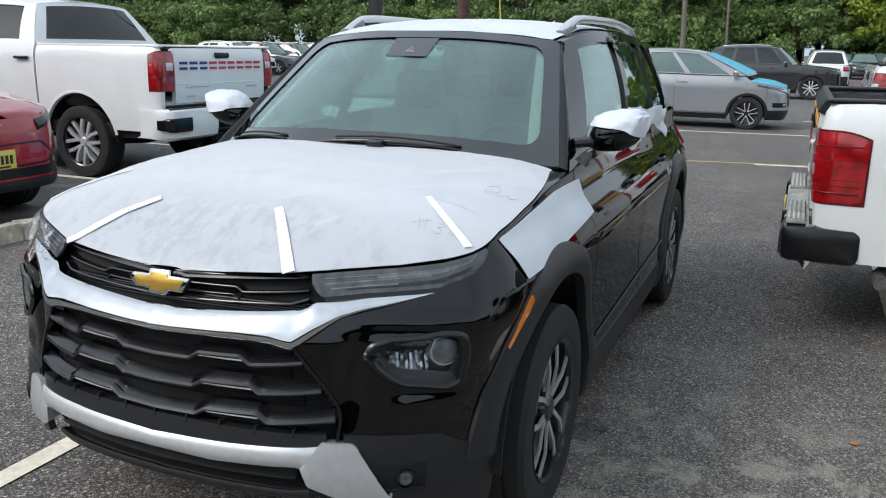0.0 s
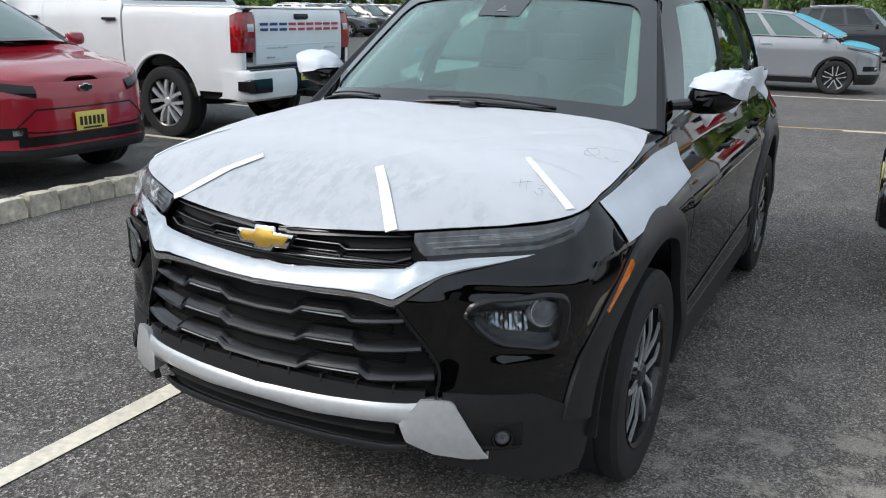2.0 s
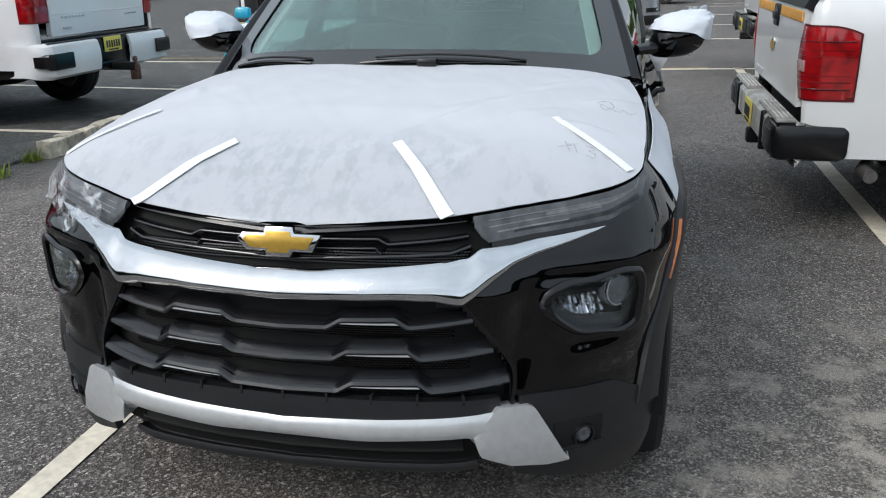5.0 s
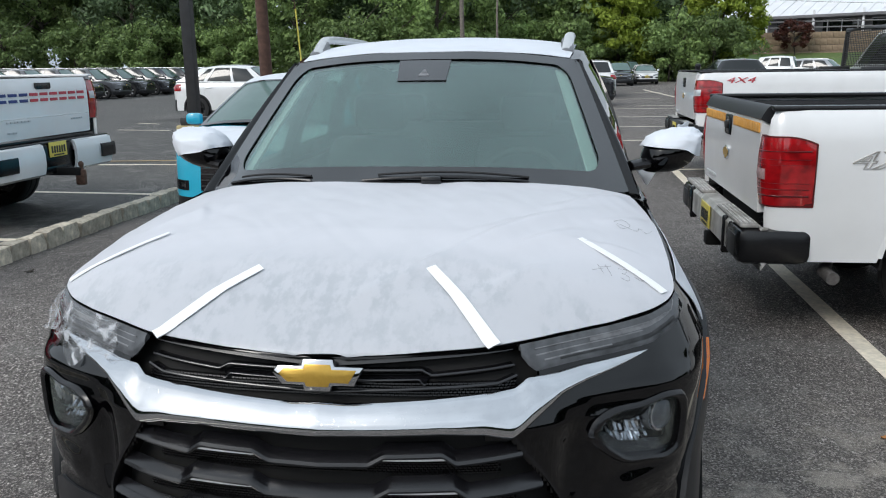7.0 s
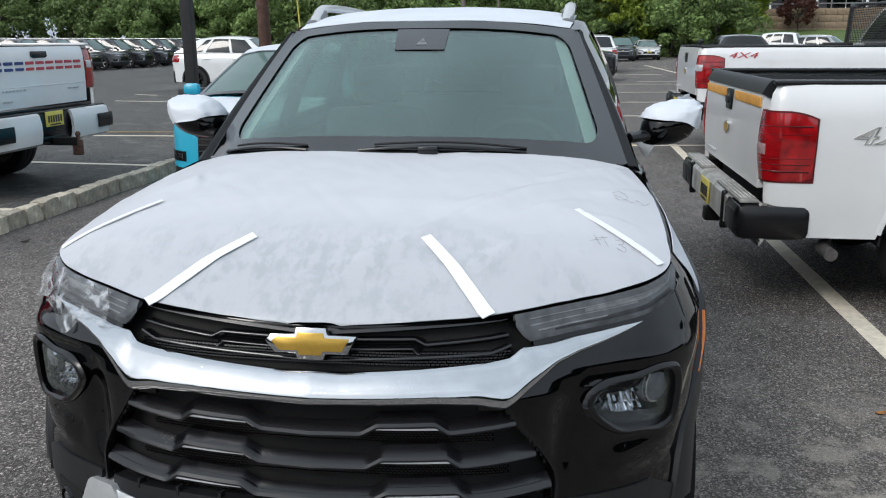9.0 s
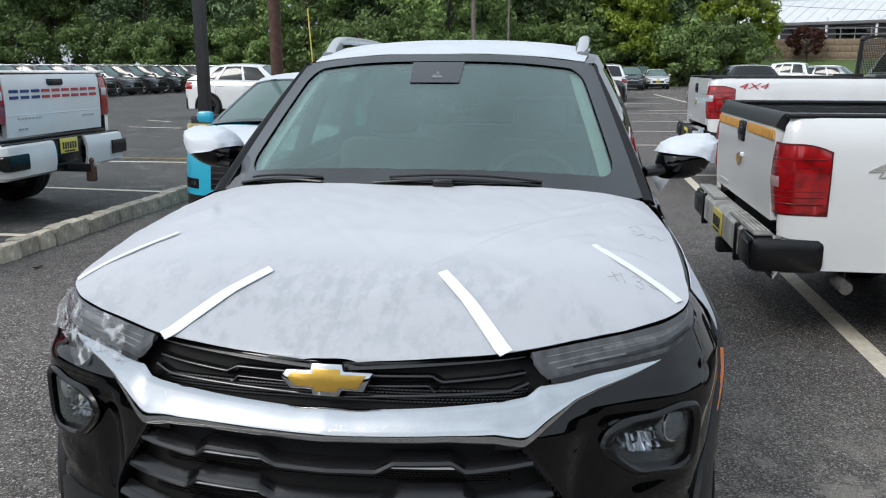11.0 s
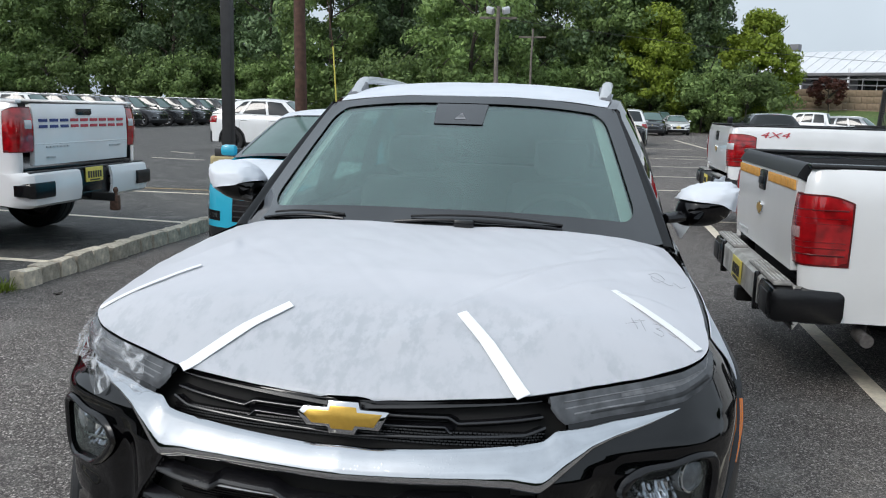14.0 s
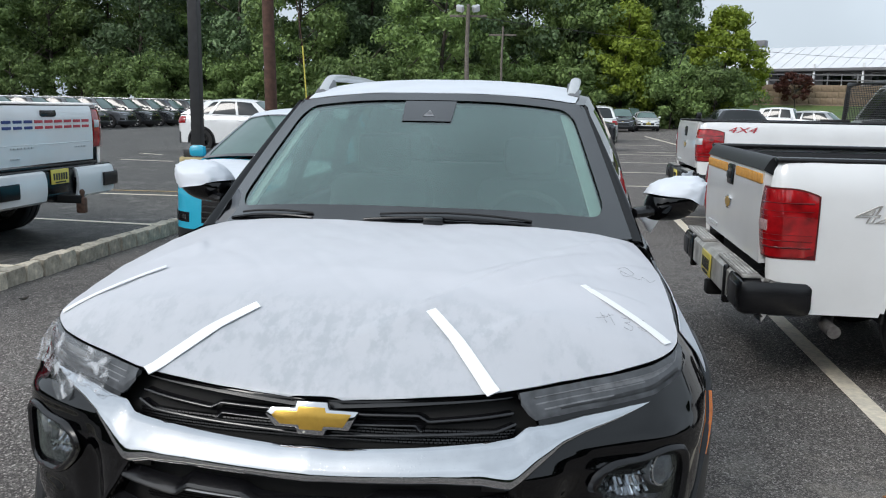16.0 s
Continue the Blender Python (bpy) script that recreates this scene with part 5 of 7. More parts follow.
    back = box("rear_seat", (1.25, 0.18, 0.60), (0, 2.45, 0.92), SEAT, car, 0.07, "charcoal rear bench", Matrix.Rotation(radians(-16), 4, "X"))
    for x in (-0.4, 0.4):
        box("headrest", (0.26, 0.10, 0.16), (x, 2.55, 1.29), SEAT, back, 0.045)
    box("cabin_floor", (1.45, 2.9, 0.06), (0, 1.8, 0.42), CABIN, car, 0.01)
    box("firewall", (1.40, 0.06, 0.60), (0, 0.50, 0.74), CABIN, car, 0.01)
    for g in (1, -1):
        box("door_card", (0.05, 2.2, 0.55), (g * 0.76, 1.5, 0.80), CABIN, car, 0.02)
    # wheels
    for y in (0, 2.64):
        for g in (1, -1):
            wheel(car, g * 0.782, y + 0.035, 0.352, 0.242, 0.225, 5, RIM, True)
    # tail lamps
    for g in (1, -1):
        T = body.skin(body.s_of(3.22), body.s_of(3.50), 0.93, 1.05, 12, 6, 0.012, 0.006)
        panel("tail_lamp", T if g > 0 else mirrored(T), 0.02, REDLENS, car, "red tail lamp")
    return car


black_suv()
# ---- ground, lines, kerb ----
def ground():
    n = 60
    xs = np.sign(np.linspace(-1, 1, n)) * np.abs(np.linspace(-1, 1, n)) ** 3 * 900
    V = [(x, y, 0.0) for x in xs for y in xs]
    F = [(i * n + j, (i + 1) * n + j, (i + 1) * n + j + 1, i * n + j + 1) for i in range(n - 1) for j in range(n - 1)]
    tagged(obj("ground", V, F, ASPHALT), "worn grey asphalt of a car park", "ground", kind="structure")


def line(a, b, w, mat=PAINTLINE, z=0.004, lot=False, label="worn white painted parking line on asphalt"):
    a, b = np.array(a, float), np.array(b, float)
    d = (b - a) / np.linalg.norm(b - a)
    n = np.array([-d[1], d[0]]) * w / 2
    k = max(2, int(np.linalg.norm(b - a) / 0.25))
    P = [[(*(a + (b - a) * t + n * (q + 0.05 * noise.noise(Vector((t * k, q, a[0]))))), z + (LOT_Z(a[1] + (b[1] - a[1]) * t) if lot else 0.0)) for q in (1, -1)] for t in np.linspace(0, 1, k)]
    V, F = sheet(np.array(P), 0.0015)
    return tagged(obj("parking_line", V, F, mat), label, "road marking", "parking lines", "structure")


ground()
# the darker lot past the kerb
LOT_Z = lambda y: 0.028
lot = panel("road", np.array([[(x, y, LOT_Z(y)) for y in (-20, 0, 5, 10, 14, 18, 24, 40, 66)] for x in (-70, -30, -10, -4.09)]), 0.05, ASPHALTNEW, None)
tagged(lot, "newer dark asphalt of the neighbouring lot", "road", kind="structure")
line((-0.935, -3.0), (-0.935, 5.0), 0.095)
line((2.165, 0.3), (2.215, 10.1), 0.115)
line((1.0, 9.85), (6.5, 10.5), 0.10)
line((0.05, 9.76), (1.8, 10.06), 0.08, YELLOWLINE, 0.0045, False, "worn yellow painted line on asphalt")
line((-0.9, 14.5), (6.0, 15.2), 0.11)
line((1.6, 18.5), (6.0, 19.0), 0.10)
line((2.2, 22.5), (6.0, 22.8), 0.10)
line((2.4, 27.0), (6.5, 27.3), 0.10)
line((-8.6, 7.45), (-4.25, 7.12), 0.10, z=0.006, lot=True)
line((-9.0, 4.42), (-4.25, 4.39), 0.10, z=0.006, lot=True)
line((-9.0, 10.12), (-4.3, 10.28), 0.10, z=0.006, lot=True)
line((-9.0, 10.55), (-4.3, 10.92), 0.07, YELLOWLINE, 0.007, True, "worn yellow painted line on asphalt")
line((-10.75, 17.77), (-9.2, 17.55), 0.10, z=0.006, lot=True)
line((-11.6, 20.42), (-10.7, 19.95), 0.10, z=0.006, lot=True)
line((5.6, 48.5), (5.9, 36.0), 0.14)
line((3.0, 35.0), (5.0, 35.2), 0.12)
line((3.4, 29.0), (5.2, 29.1), 0.12)
line((4.2, 43.0), (6.3, 43.3), 0.14)


def kerb(y0, y1, name):
    run = new(name)
    tagged(run, "low kerb of rough granite blocks along the asphalt", "kerb", "kerbs", "structure")
    y = y0
    k = 0
    while y < y1:
        ln = random.uniform(0.22, 0.31)
        bm = bmesh.new()
        bmesh.ops.create_cube(bm, size=1)
        bmesh.ops.subdivide_edges(bm, edges=bm.edges[:], cuts=1, use_grid_fill=True)
        h = random.uniform(0.135, 0.16)
        for v in bm.verts:
            c = v.co
            r = 1.0 - 0.045 * (abs(c.x * 2) * abs(c.z * 2) + abs(c.y * 2) * abs(c.z * 2))
            jit = Vector((random.uniform(-1, 1), random.uniform(-1, 1), random.uniform(-1, 1))) * 0.008
            v.co = Vector((c.x * 0.15 * r, c.y * (ln - 0.012) * r, c.z * (h + 0.06) * (1.0 if c.z < 0 else r))) + jit
        b = part("stone", bm, GRANITE, run, "", 60)
        b.location = (-4.01 + random.uniform(-0.012, 0.012), y + ln / 2, h / 2 - 0.03)
        b.rotation_euler = (random.uniform(-0.04, 0.04), random.uniform(-0.04, 0.04), random.uniform(-0.05, 0.05))
        y += ln
        k += 1


kerb(-1.5, 2.75, "kerb")
kerb(3.45, 9.2, "kerb")


def weeds(x, y, n, seed):
    rnd = random.Random(seed)
    V, F = [], []
    for i in range(n):
        a, ln, b = rnd.uniform(0, 6.28), rnd.uniform(0.06, 0.16), rnd.uniform(0.3, 1.1)
        x0, y0 = x + rnd.gauss(0, 0.05), y + rnd.gauss(0, 0.05)
        d = np.array([math.cos(a) * math.sin(b), math.sin(a) * math.sin(b), math.cos(b)])
        w = np.array([-math.sin(a), math.cos(a), 0]) * 0.005
        p = np.array([x0, y0, 0.0])
        k = len(V)
        V += [p - w, p + w, p + d * ln * 0.6 + w * 0.8, p + d * ln * 0.6 - w * 0.8, p + d * ln + np.array([0, 0, -0.02])]
        F += [(k, k + 1, k + 2, k + 3), (k + 3, k + 2, k + 4)]
    tagged(obj("weeds", V, F, LEAFLIGHT, None, "", 35, False), "tuft of green weeds at the kerb's end", "weeds", kind="stuff")


weeds(-4.05, 3.36, 70, 3)
weeds(-3.93, 2.85, 40, 4)


DAMP = asphalt("damp_asphalt", (0.055, 0.052, 0.047), (0.20, 0.19, 0.17), 0.3)


def damp_patch(x, y, rx, ry, seed):
    """A drip stain on the asphalt, thin and ragged."""
    rnd = random.Random(seed)
    outline = [(1 + 0.35 * noise.noise(Vector((math.cos(k) * 1.6, math.sin(k) * 1.6, seed)))) + rnd.uniform(-0.06, 0.06) for k in np.linspace(0, 6.1, 28)]
    P = [[(x + rx * r * v * math.cos(k), y + ry * r * v * math.sin(k), 0.0045 - 0.0015 * v) for v in (0.02, 0.5, 1.0)] for k, r in zip(np.linspace(0, 2 * math.pi, 29), outline + outline[:1])]
    V, F = sheet(np.array(P)[::-1], 0.002)
    tagged(obj("damp_patch", V, F, DAMP), "dark damp drip stain on the asphalt", "stain", kind="structure")


damp_patch(0.87, 0.66, 0.06, 0.11, 2)
damp_patch(0.83, 1.55, 0.045, 0.08, 5)


LEAFDRY = material("dry_leaf", (0.36, 0.16, 0.05), 0.8, vary=0.25, scale=60)
LEAFOLD = material("rotten_leaf", (0.035, 0.028, 0.022), 0.8, vary=0.25, scale=60)


def fallen_leaf(x, y, turn, mat, label, size=1.0):
    """A curled dry leaf lying on the ground."""
    rows = []
    for u in np.linspace(-1, 1, 9):
        w = 0.020 * (1 - u * u) ** 0.7 * (1 + 0.25 * math.sin(7 * u)) + 0.001
        rows.append([(0.042 * u, w * v, 0.004 + 0.010 * u * u + 0.006 * v * v) for v in (-1, -0.5, 0, 0.5, 1)])
    P = np.array(rows) * size @ np.array(Matrix.Rotation(turn, 3, "Z")).T + [x, y, 0.001]
    V, F = sheet(P, 0.0012)
    tagged(obj("fallen_leaf", V, F, mat), label, "leaf", "fallen leaves")


fallen_leaf(1.867, 0.981, 0.4, LEAFDRY, "dry orange leaf lying on the asphalt", 0.6)
fallen_leaf(-3.569, 3.365, 1.2, LEAFOLD, "dark rotten leaf lying on the asphalt")


DIRTYPAD = material("dusty_grey_pad", (0.30, 0.29, 0.275), 0.8, vary=0.3, scale=16, bump=0.001, bump_scale=120)
YELLOWPLASTIC = material("yellow_plastic", (0.62, 0.55, 0.10), 0.5, vary=0.1)
BLUEMARK = material("blue_decal", (0.03, 0.05, 0.20), 0.5, vary=0.1)
REDMARK = material("red_decal", (0.48, 0.05, 0.07), 0.5, vary=0.1)
ORANGE = material("orange_reflective_tape", (0.62, 0.30, 0.05), 0.45, vary=0.15, scale=30)
DARKRED = material("dark_red_plastic", (0.10, 0.003, 0.005), 0.35, vary=0.1)
GREYBUMP = material("dirty_grey_chrome", (0.56, 0.55, 0.53), 0.38, metal=0.15, vary=0.25, scale=14, second=(0.20, 0.18, 0.155), second_scale=6, second_amount=0.75)
EXHAUST = material("grey_exhaust_steel", (0.16, 0.15, 0.145), 0.5, metal=0.7, vary=0.35, scale=30)
GREYRUST = material("rusty_steel", (0.13, 0.075, 0.055), 0.75, metal=0.4, vary=0.4, scale=30)



# ---- other vehicles ----
def plate(car, c, rz, w=0.30):
    """A yellow number plate with bars for its marks."""
    m = Matrix.Translation(c) @ Matrix.Rotation(rz, 4, "Z") @ Matrix.Rotation(radians(90), 4, "X")
    p = slab("number_plate", [(-w / 2, -0.075), (w / 2, -0.075), (w / 2, 0.075), (-w / 2, 0.075)], -0.006, 0.004, PLATE, car, "yellow number plate with dark bars", m, 0.003)
    for i in range(6):
        x = -0.105 + 0.042 * i
        slab("plate_bar", [(x - 0.013, -0.035), (x + 0.013, -0.035), (x + 0.013, 0.035), (x - 0.013, 0.035)], 0.003, 0.0065, INK, p, "", m)
    slab("plate_bar", [(-0.09, -0.064), (0.09, -0.064), (0.09, -0.050), (-0.09, -0.050)], 0.003, 0.0065, INK, p, "", m)
    return p


def badge_on(car, c, rz, size, face):
    m = Matrix.Translation(c) @ Matrix.Rotation(rz, 4, "Z") @ Matrix.Rotation(radians(90), 4, "X")
    o = [(-1, 0.0), (-0.78, -0.3), (-0.33, -0.3), (-0.3, -0.5), (0.3, -0.5), (0.33, -0.3), (0.8, -0.3), (1, 0.3), (0.36, 0.3), (0.33, 0.5), (-0.33, 0.5), (-0.36, 0.3), (-0.88, 0.3)]
    b = slab("badge", [(x * size, y * size) for x, y in o], -0.008, 0.006, CHROME, car, "cross-shaped badge", m, 0.002)
    slab("badge_face", [(x * size * 0.85, y * size * 0.78) for x, y in o], 0.002, 0.009, face, b, "", m)


def road_car(name, label, m, paint, L=4.5, W=1.85, H=1.66, wb=2.7, fo=0.9, r=0.35, hood=(0.78, 0.95, 1.06), belt=1.06, glass_y=(0.35, 1.0, 0.0, 0.0), roof_x=0.60, panes=((0.10, 0.36), (0.40, 0.64), (0.68, 0.84)), trim=None, wheel_mat=None, windows=None, front_glass=None, roof_mat=None, rails=False, spokes=5, group="parked cars", category="car", hood_film=None, front_plate=False, grille=True, rear_plate=False, lip=0.40, skirt=0.20, bright=True, double=False):
    car = thing(name, label, category, m, group)
    hw, tail = W / 2, L - fo
    trim = trim or PLASTIC
    body = Body([(0, -fo), (0.40 * hw, -fo + 0.015), (0.66 * hw, -fo + 0.07), (0.83 * hw, -fo + 0.20), (0.93 * hw, -fo + 0.42), (0.975 * hw, -fo + 0.70), (hw * 0.99, 0.15), (hw, 0.8), (hw, wb * 0.7), (hw * 0.99, wb), (hw * 0.965, tail - 0.42), (hw * 0.90, tail - 0.16), (hw * 0.74, tail - 0.04), (hw * 0.4, tail - 0.005), (0, tail)],
                ((0.2, 0.34, 0.55, hood[0] - 0.06, hood[0], hood[1]), (0.06, 0, 0.01, 0.03, 0.07, 0.14)),
                ((0.2, 0.34, 0.6, 0.82, belt - 0.10, belt), (0.05, 0.01, 0.012, 0, 0.012, 0.07)), (0.55, 1.1))
    sy = body.s_of
    top = table([(0, hood[0]), (0.5 * hw, hood[0] + 0.01), (sy(-fo + 0.35), hood[0] + 0.07), (sy(-fo + 0.75), hood[1] - 0.02), (sy(glass_y[0] + 0.1), belt - 0.01), (sy(wb), belt + 0.02), (body.end, belt + 0.02)])
    R, ZC = r + 0.055, r
    y_of = lambda s: body.at(s, 0.6)[1]
    low = lambda s: max(arch(y_of(s), 0, ZC, R, 0.30), arch(y_of(s), wb, ZC, R, 0.30))
    y0, y1, y2, y3 = -fo + 0.42, glass_y[0] + 0.08, 1.45, min(wb - 0.25, 2.35)
    panel("front_bumper", body.skin(-sy(y0), sy(y0), lip, lambda s: top(abs(s)), 61, 12), 0.02, paint, car)
    panel("bumper_lip", body.skin(-sy(y0), sy(y0), skirt, lip - 0.005, 51, 6, -0.004), 0.02, trim, car)
    for nm, a, b in (("front_wing", y0 + 0.004, y1), ("front_door", y1 + 0.006, y2), ("rear_door", y2 + 0.006, y3), ("rear_quarter", y3 + 0.006, tail - 0.16)):
        both(nm, body.skin(sy(a), sy(b), low, top, max(10, int((b - a) / 0.05)), 10), 0.014, paint, car)
    both("tailgate", body.skin(sy(tail - 0.155), body.end, 0.62, belt + 0.02, 20, 8), 0.02, paint, car)
    both("rear_bumper", body.skin(sy(tail - 0.155), body.end, 0.28, 0.615, 20, 6, 0.01), 0.02, trim, car)
    both("sill", body.skin(sy(R), sy(wb - R), 0.20, 0.305, 20, 4, 0.004), 0.02, trim, car)
    for yc in (0, wb):
        for g in (1, -1):
            P = np.array([[body.at(g * sy(yc + rr * math.cos(w)), max(0.22, ZC + rr * math.sin(w)), o) for rr, o in ((R - 0.03, -0.02), (R - 0.025, 0.008), (R + 0.02, 0.010), (R + 0.03, -0.004))] for w in np.linspace(radians(-10), radians(190), 31)])
            panel("arch_trim", P[::-1] if g > 0 else P, 0.01, trim, car)
            panel("wheel_arch_liner", np.array([[(g * x, yc + (R - 0.02) * math.cos(w), ZC + (R - 0.02) * math.sin(w)) for x in ((0.4, hw - 0.06) if g > 0 else (hw - 0.06, 0.4))] for w in np.linspace(0, math.pi, 15)]), 0.01, DARK, car)
            wheel(car, g * (hw - 0.125), yc, r, r * (0.72 if double else 0.66), 0.22, spokes, wheel_mat or RIMGREY, double)
    crown = table([(-fo, hood[0]), (-fo + 0.1, hood[0] + 0.06), (-fo + 0.35, hood[1] - 0.015), (0.0, hood[1] + 0.045), (glass_y[0], hood[2])])
    panel("bonnet", hood_grid(body, top, crown, glass_y[0] + 0.02, 0.08, 28, 25), 0.02, paint, car)
    if hood_film:
        panel("bonnet_film", hood_grid(body, top, crown, glass_y[0], 0.08, 28, 25, 0.008), 0.003, hood_film, car, "protective film over the bonnet")
    a0, a1 = glass_y[0], glass_y[1]
    d1 = glass_y[2] or tail - 0.75
    d0 = glass_y[3] or tail - 0.32
    bx = hw - 0.085
    q = dict(belt=[(bx, a0 + 0.08, belt - 0.01), (bx + 0.012, 1.2, belt + 0.005), (bx, wb * 0.85, belt + 0.025), (bx - 0.06, d0, belt + 0.05)],
             roof=[(roof_x - 0.03, a1, H - 0.10), (roof_x + 0.02, a1 + 0.35, H - 0.055), (roof_x + 0.02, (a1 + d1) / 2 + 0.2, H - 0.045), (roof_x - 0.03, d1, H - 0.10)],
             panes=panes, ws_bottom=[(0, a0 - 0.10, hood[2] + 0.01), (bx * 0.6, a0 - 0.03, hood[2] - 0.005), (bx - 0.01, a0 + 0.08, belt)],
             ws_top=[(0, a1 - 0.08, H - 0.06), (roof_x * 0.6, a1 - 0.05, H - 0.07), (roof_x - 0.03, a1, H - 0.10)],
             rw_bottom=[(0, d0 + 0.12, belt + 0.03), (bx * 0.6, d0 + 0.08, belt + 0.03), (bx - 0.06, d0, belt + 0.05)],
             rw_top=[(0, d1 + 0.10, H - 0.06), (roof_x * 0.6, d1 + 0.06, H - 0.07), (roof_x - 0.03, d1, H - 0.10)], crown=0.05, frit=0.03)
    greenhouse(car, q, paint, windows or DARKGLASS, front_glass or TEALGLASS, DARKGLASS, roof_mat, paint)
    panel("cabin_trim", np.array([[(x, y, belt - 0.06) for y in (a0 + 0.1, d0)] for x in (-bx + 0.05, bx - 0.05)])[::-1], 0.02, CABIN, car)
    for g in (1, -1):
        H1 = body.skin(0.50 * hw, sy(-fo + 0.62), lambda s: top(s) - 0.115 + 0.05 * min(1, (s - 0.5 * hw) / 0.4), lambda s: top(s) - 0.025, 16, 5, 0.006, 0.008)
        head = panel("headlamp", H1 if g > 0 else mirrored(H1), 0.02, LENSDARK if bright else GLOSSPLASTIC, car, "clear headlamp" if bright else "slim dark headlamp")
        H2 = body.skin(0.56 * hw, sy(-fo + 0.40), lambda s: top(s) - 0.085 + 0.03 * min(1, (s - 0.5 * hw) / 0.4), lambda s: top(s) - 0.045, 12, 3, 0.012, 0.004)
        panel("lamp_reflector", H2 if g > 0 else mirrored(H2), 0.01, REFLECTOR if bright else GLOSSPLASTIC, head)
        T1 = body.skin(sy(tail - 0.34), sy(tail - 0.015), belt - 0.22, belt - 0.02, 10, 5, 0.010, 0.008)
        panel("tail_lamp", T1 if g > 0 else mirrored(T1), 0.02, REDLENS, car, "red tail lamp")
        mir = box("door_mirror", (0.17, 0.10, 0.12), (g * (hw + 0.05), a0 + 0.30, belt + 0.06), paint, car, 0.04)
        box("mirror_glass", (0.15, 0.01, 0.09), (g * (hw + 0.06), a0 + 0.353, belt + 0.06), CHROME, mir, 0.003)
        for y in (y2 - 0.14, y3 - 0.14):
            p = body.at(sy(y), belt - 0.13)
            box("door_handle", (0.03, 0.20, 0.03), (g * (p[0] + 0.008), y, belt - 0.13), paint, car, 0.012)
        if rails:
            e = spl(q["roof"], 20)[2:18]
            tube("roof_rail", [(g * (p[0] - 0.02), p[1], p[2] + 0.045) for p in e], 0.016, RIMGREY, car, "", 8)
        F1 = body.skin(0.62 * hw, sy(-fo + 0.30), 0.46, 0.55, 10, 4, 0.004)
        fg = panel("fog_lamp_pocket", F1 if g > 0 else mirrored(F1), 0.01, GLOSSPLASTIC, car)
        F2 = body.skin(0.66 * hw, 0.74 * hw, 0.49, 0.53, 4, 3, 0.010)
        panel("fog_lamp", F2 if g > 0 else mirrored(F2), 0.008, REFLECTOR, fg)
    if grille:
        gr = panel("grille", body.skin(-0.46 * hw, 0.46 * hw, 0.46, hood[0] - 0.10, 31, 6, 0.004), 0.02, GLOSSPLASTIC, car, "black grille")
        for z in np.linspace(0.50, hood[0] - 0.14, 4):
            panel("grille_bar", body.skin(-0.45 * hw, 0.45 * hw, z, z + 0.012, 21, 3, 0.012), 0.012, PLASTIC, gr)
        panel("chrome_strip", body.skin(-0.48 * hw, 0.48 * hw, hood[0] - 0.115, hood[0] - 0.095, 21, 3, 0.012), 0.012, CHROME, car)
    badge_on(car, body.at(0, hood[0] - 0.05, 0.012), 0, 0.07, GOLD if grille else GLOSSPLASTIC)
    if front_plate:
        plate(car, body.at(0, 0.56, 0.02), 0)
    if rear_plate:
        plate(car, body.at(body.end, 0.80, 0.02), math.pi)
    return car, body, q


def face(deg, x, y, z=0.0):
    return Matrix.Translation((x, y, z)) @ Matrix.Rotation(radians(deg), 4, "Z")


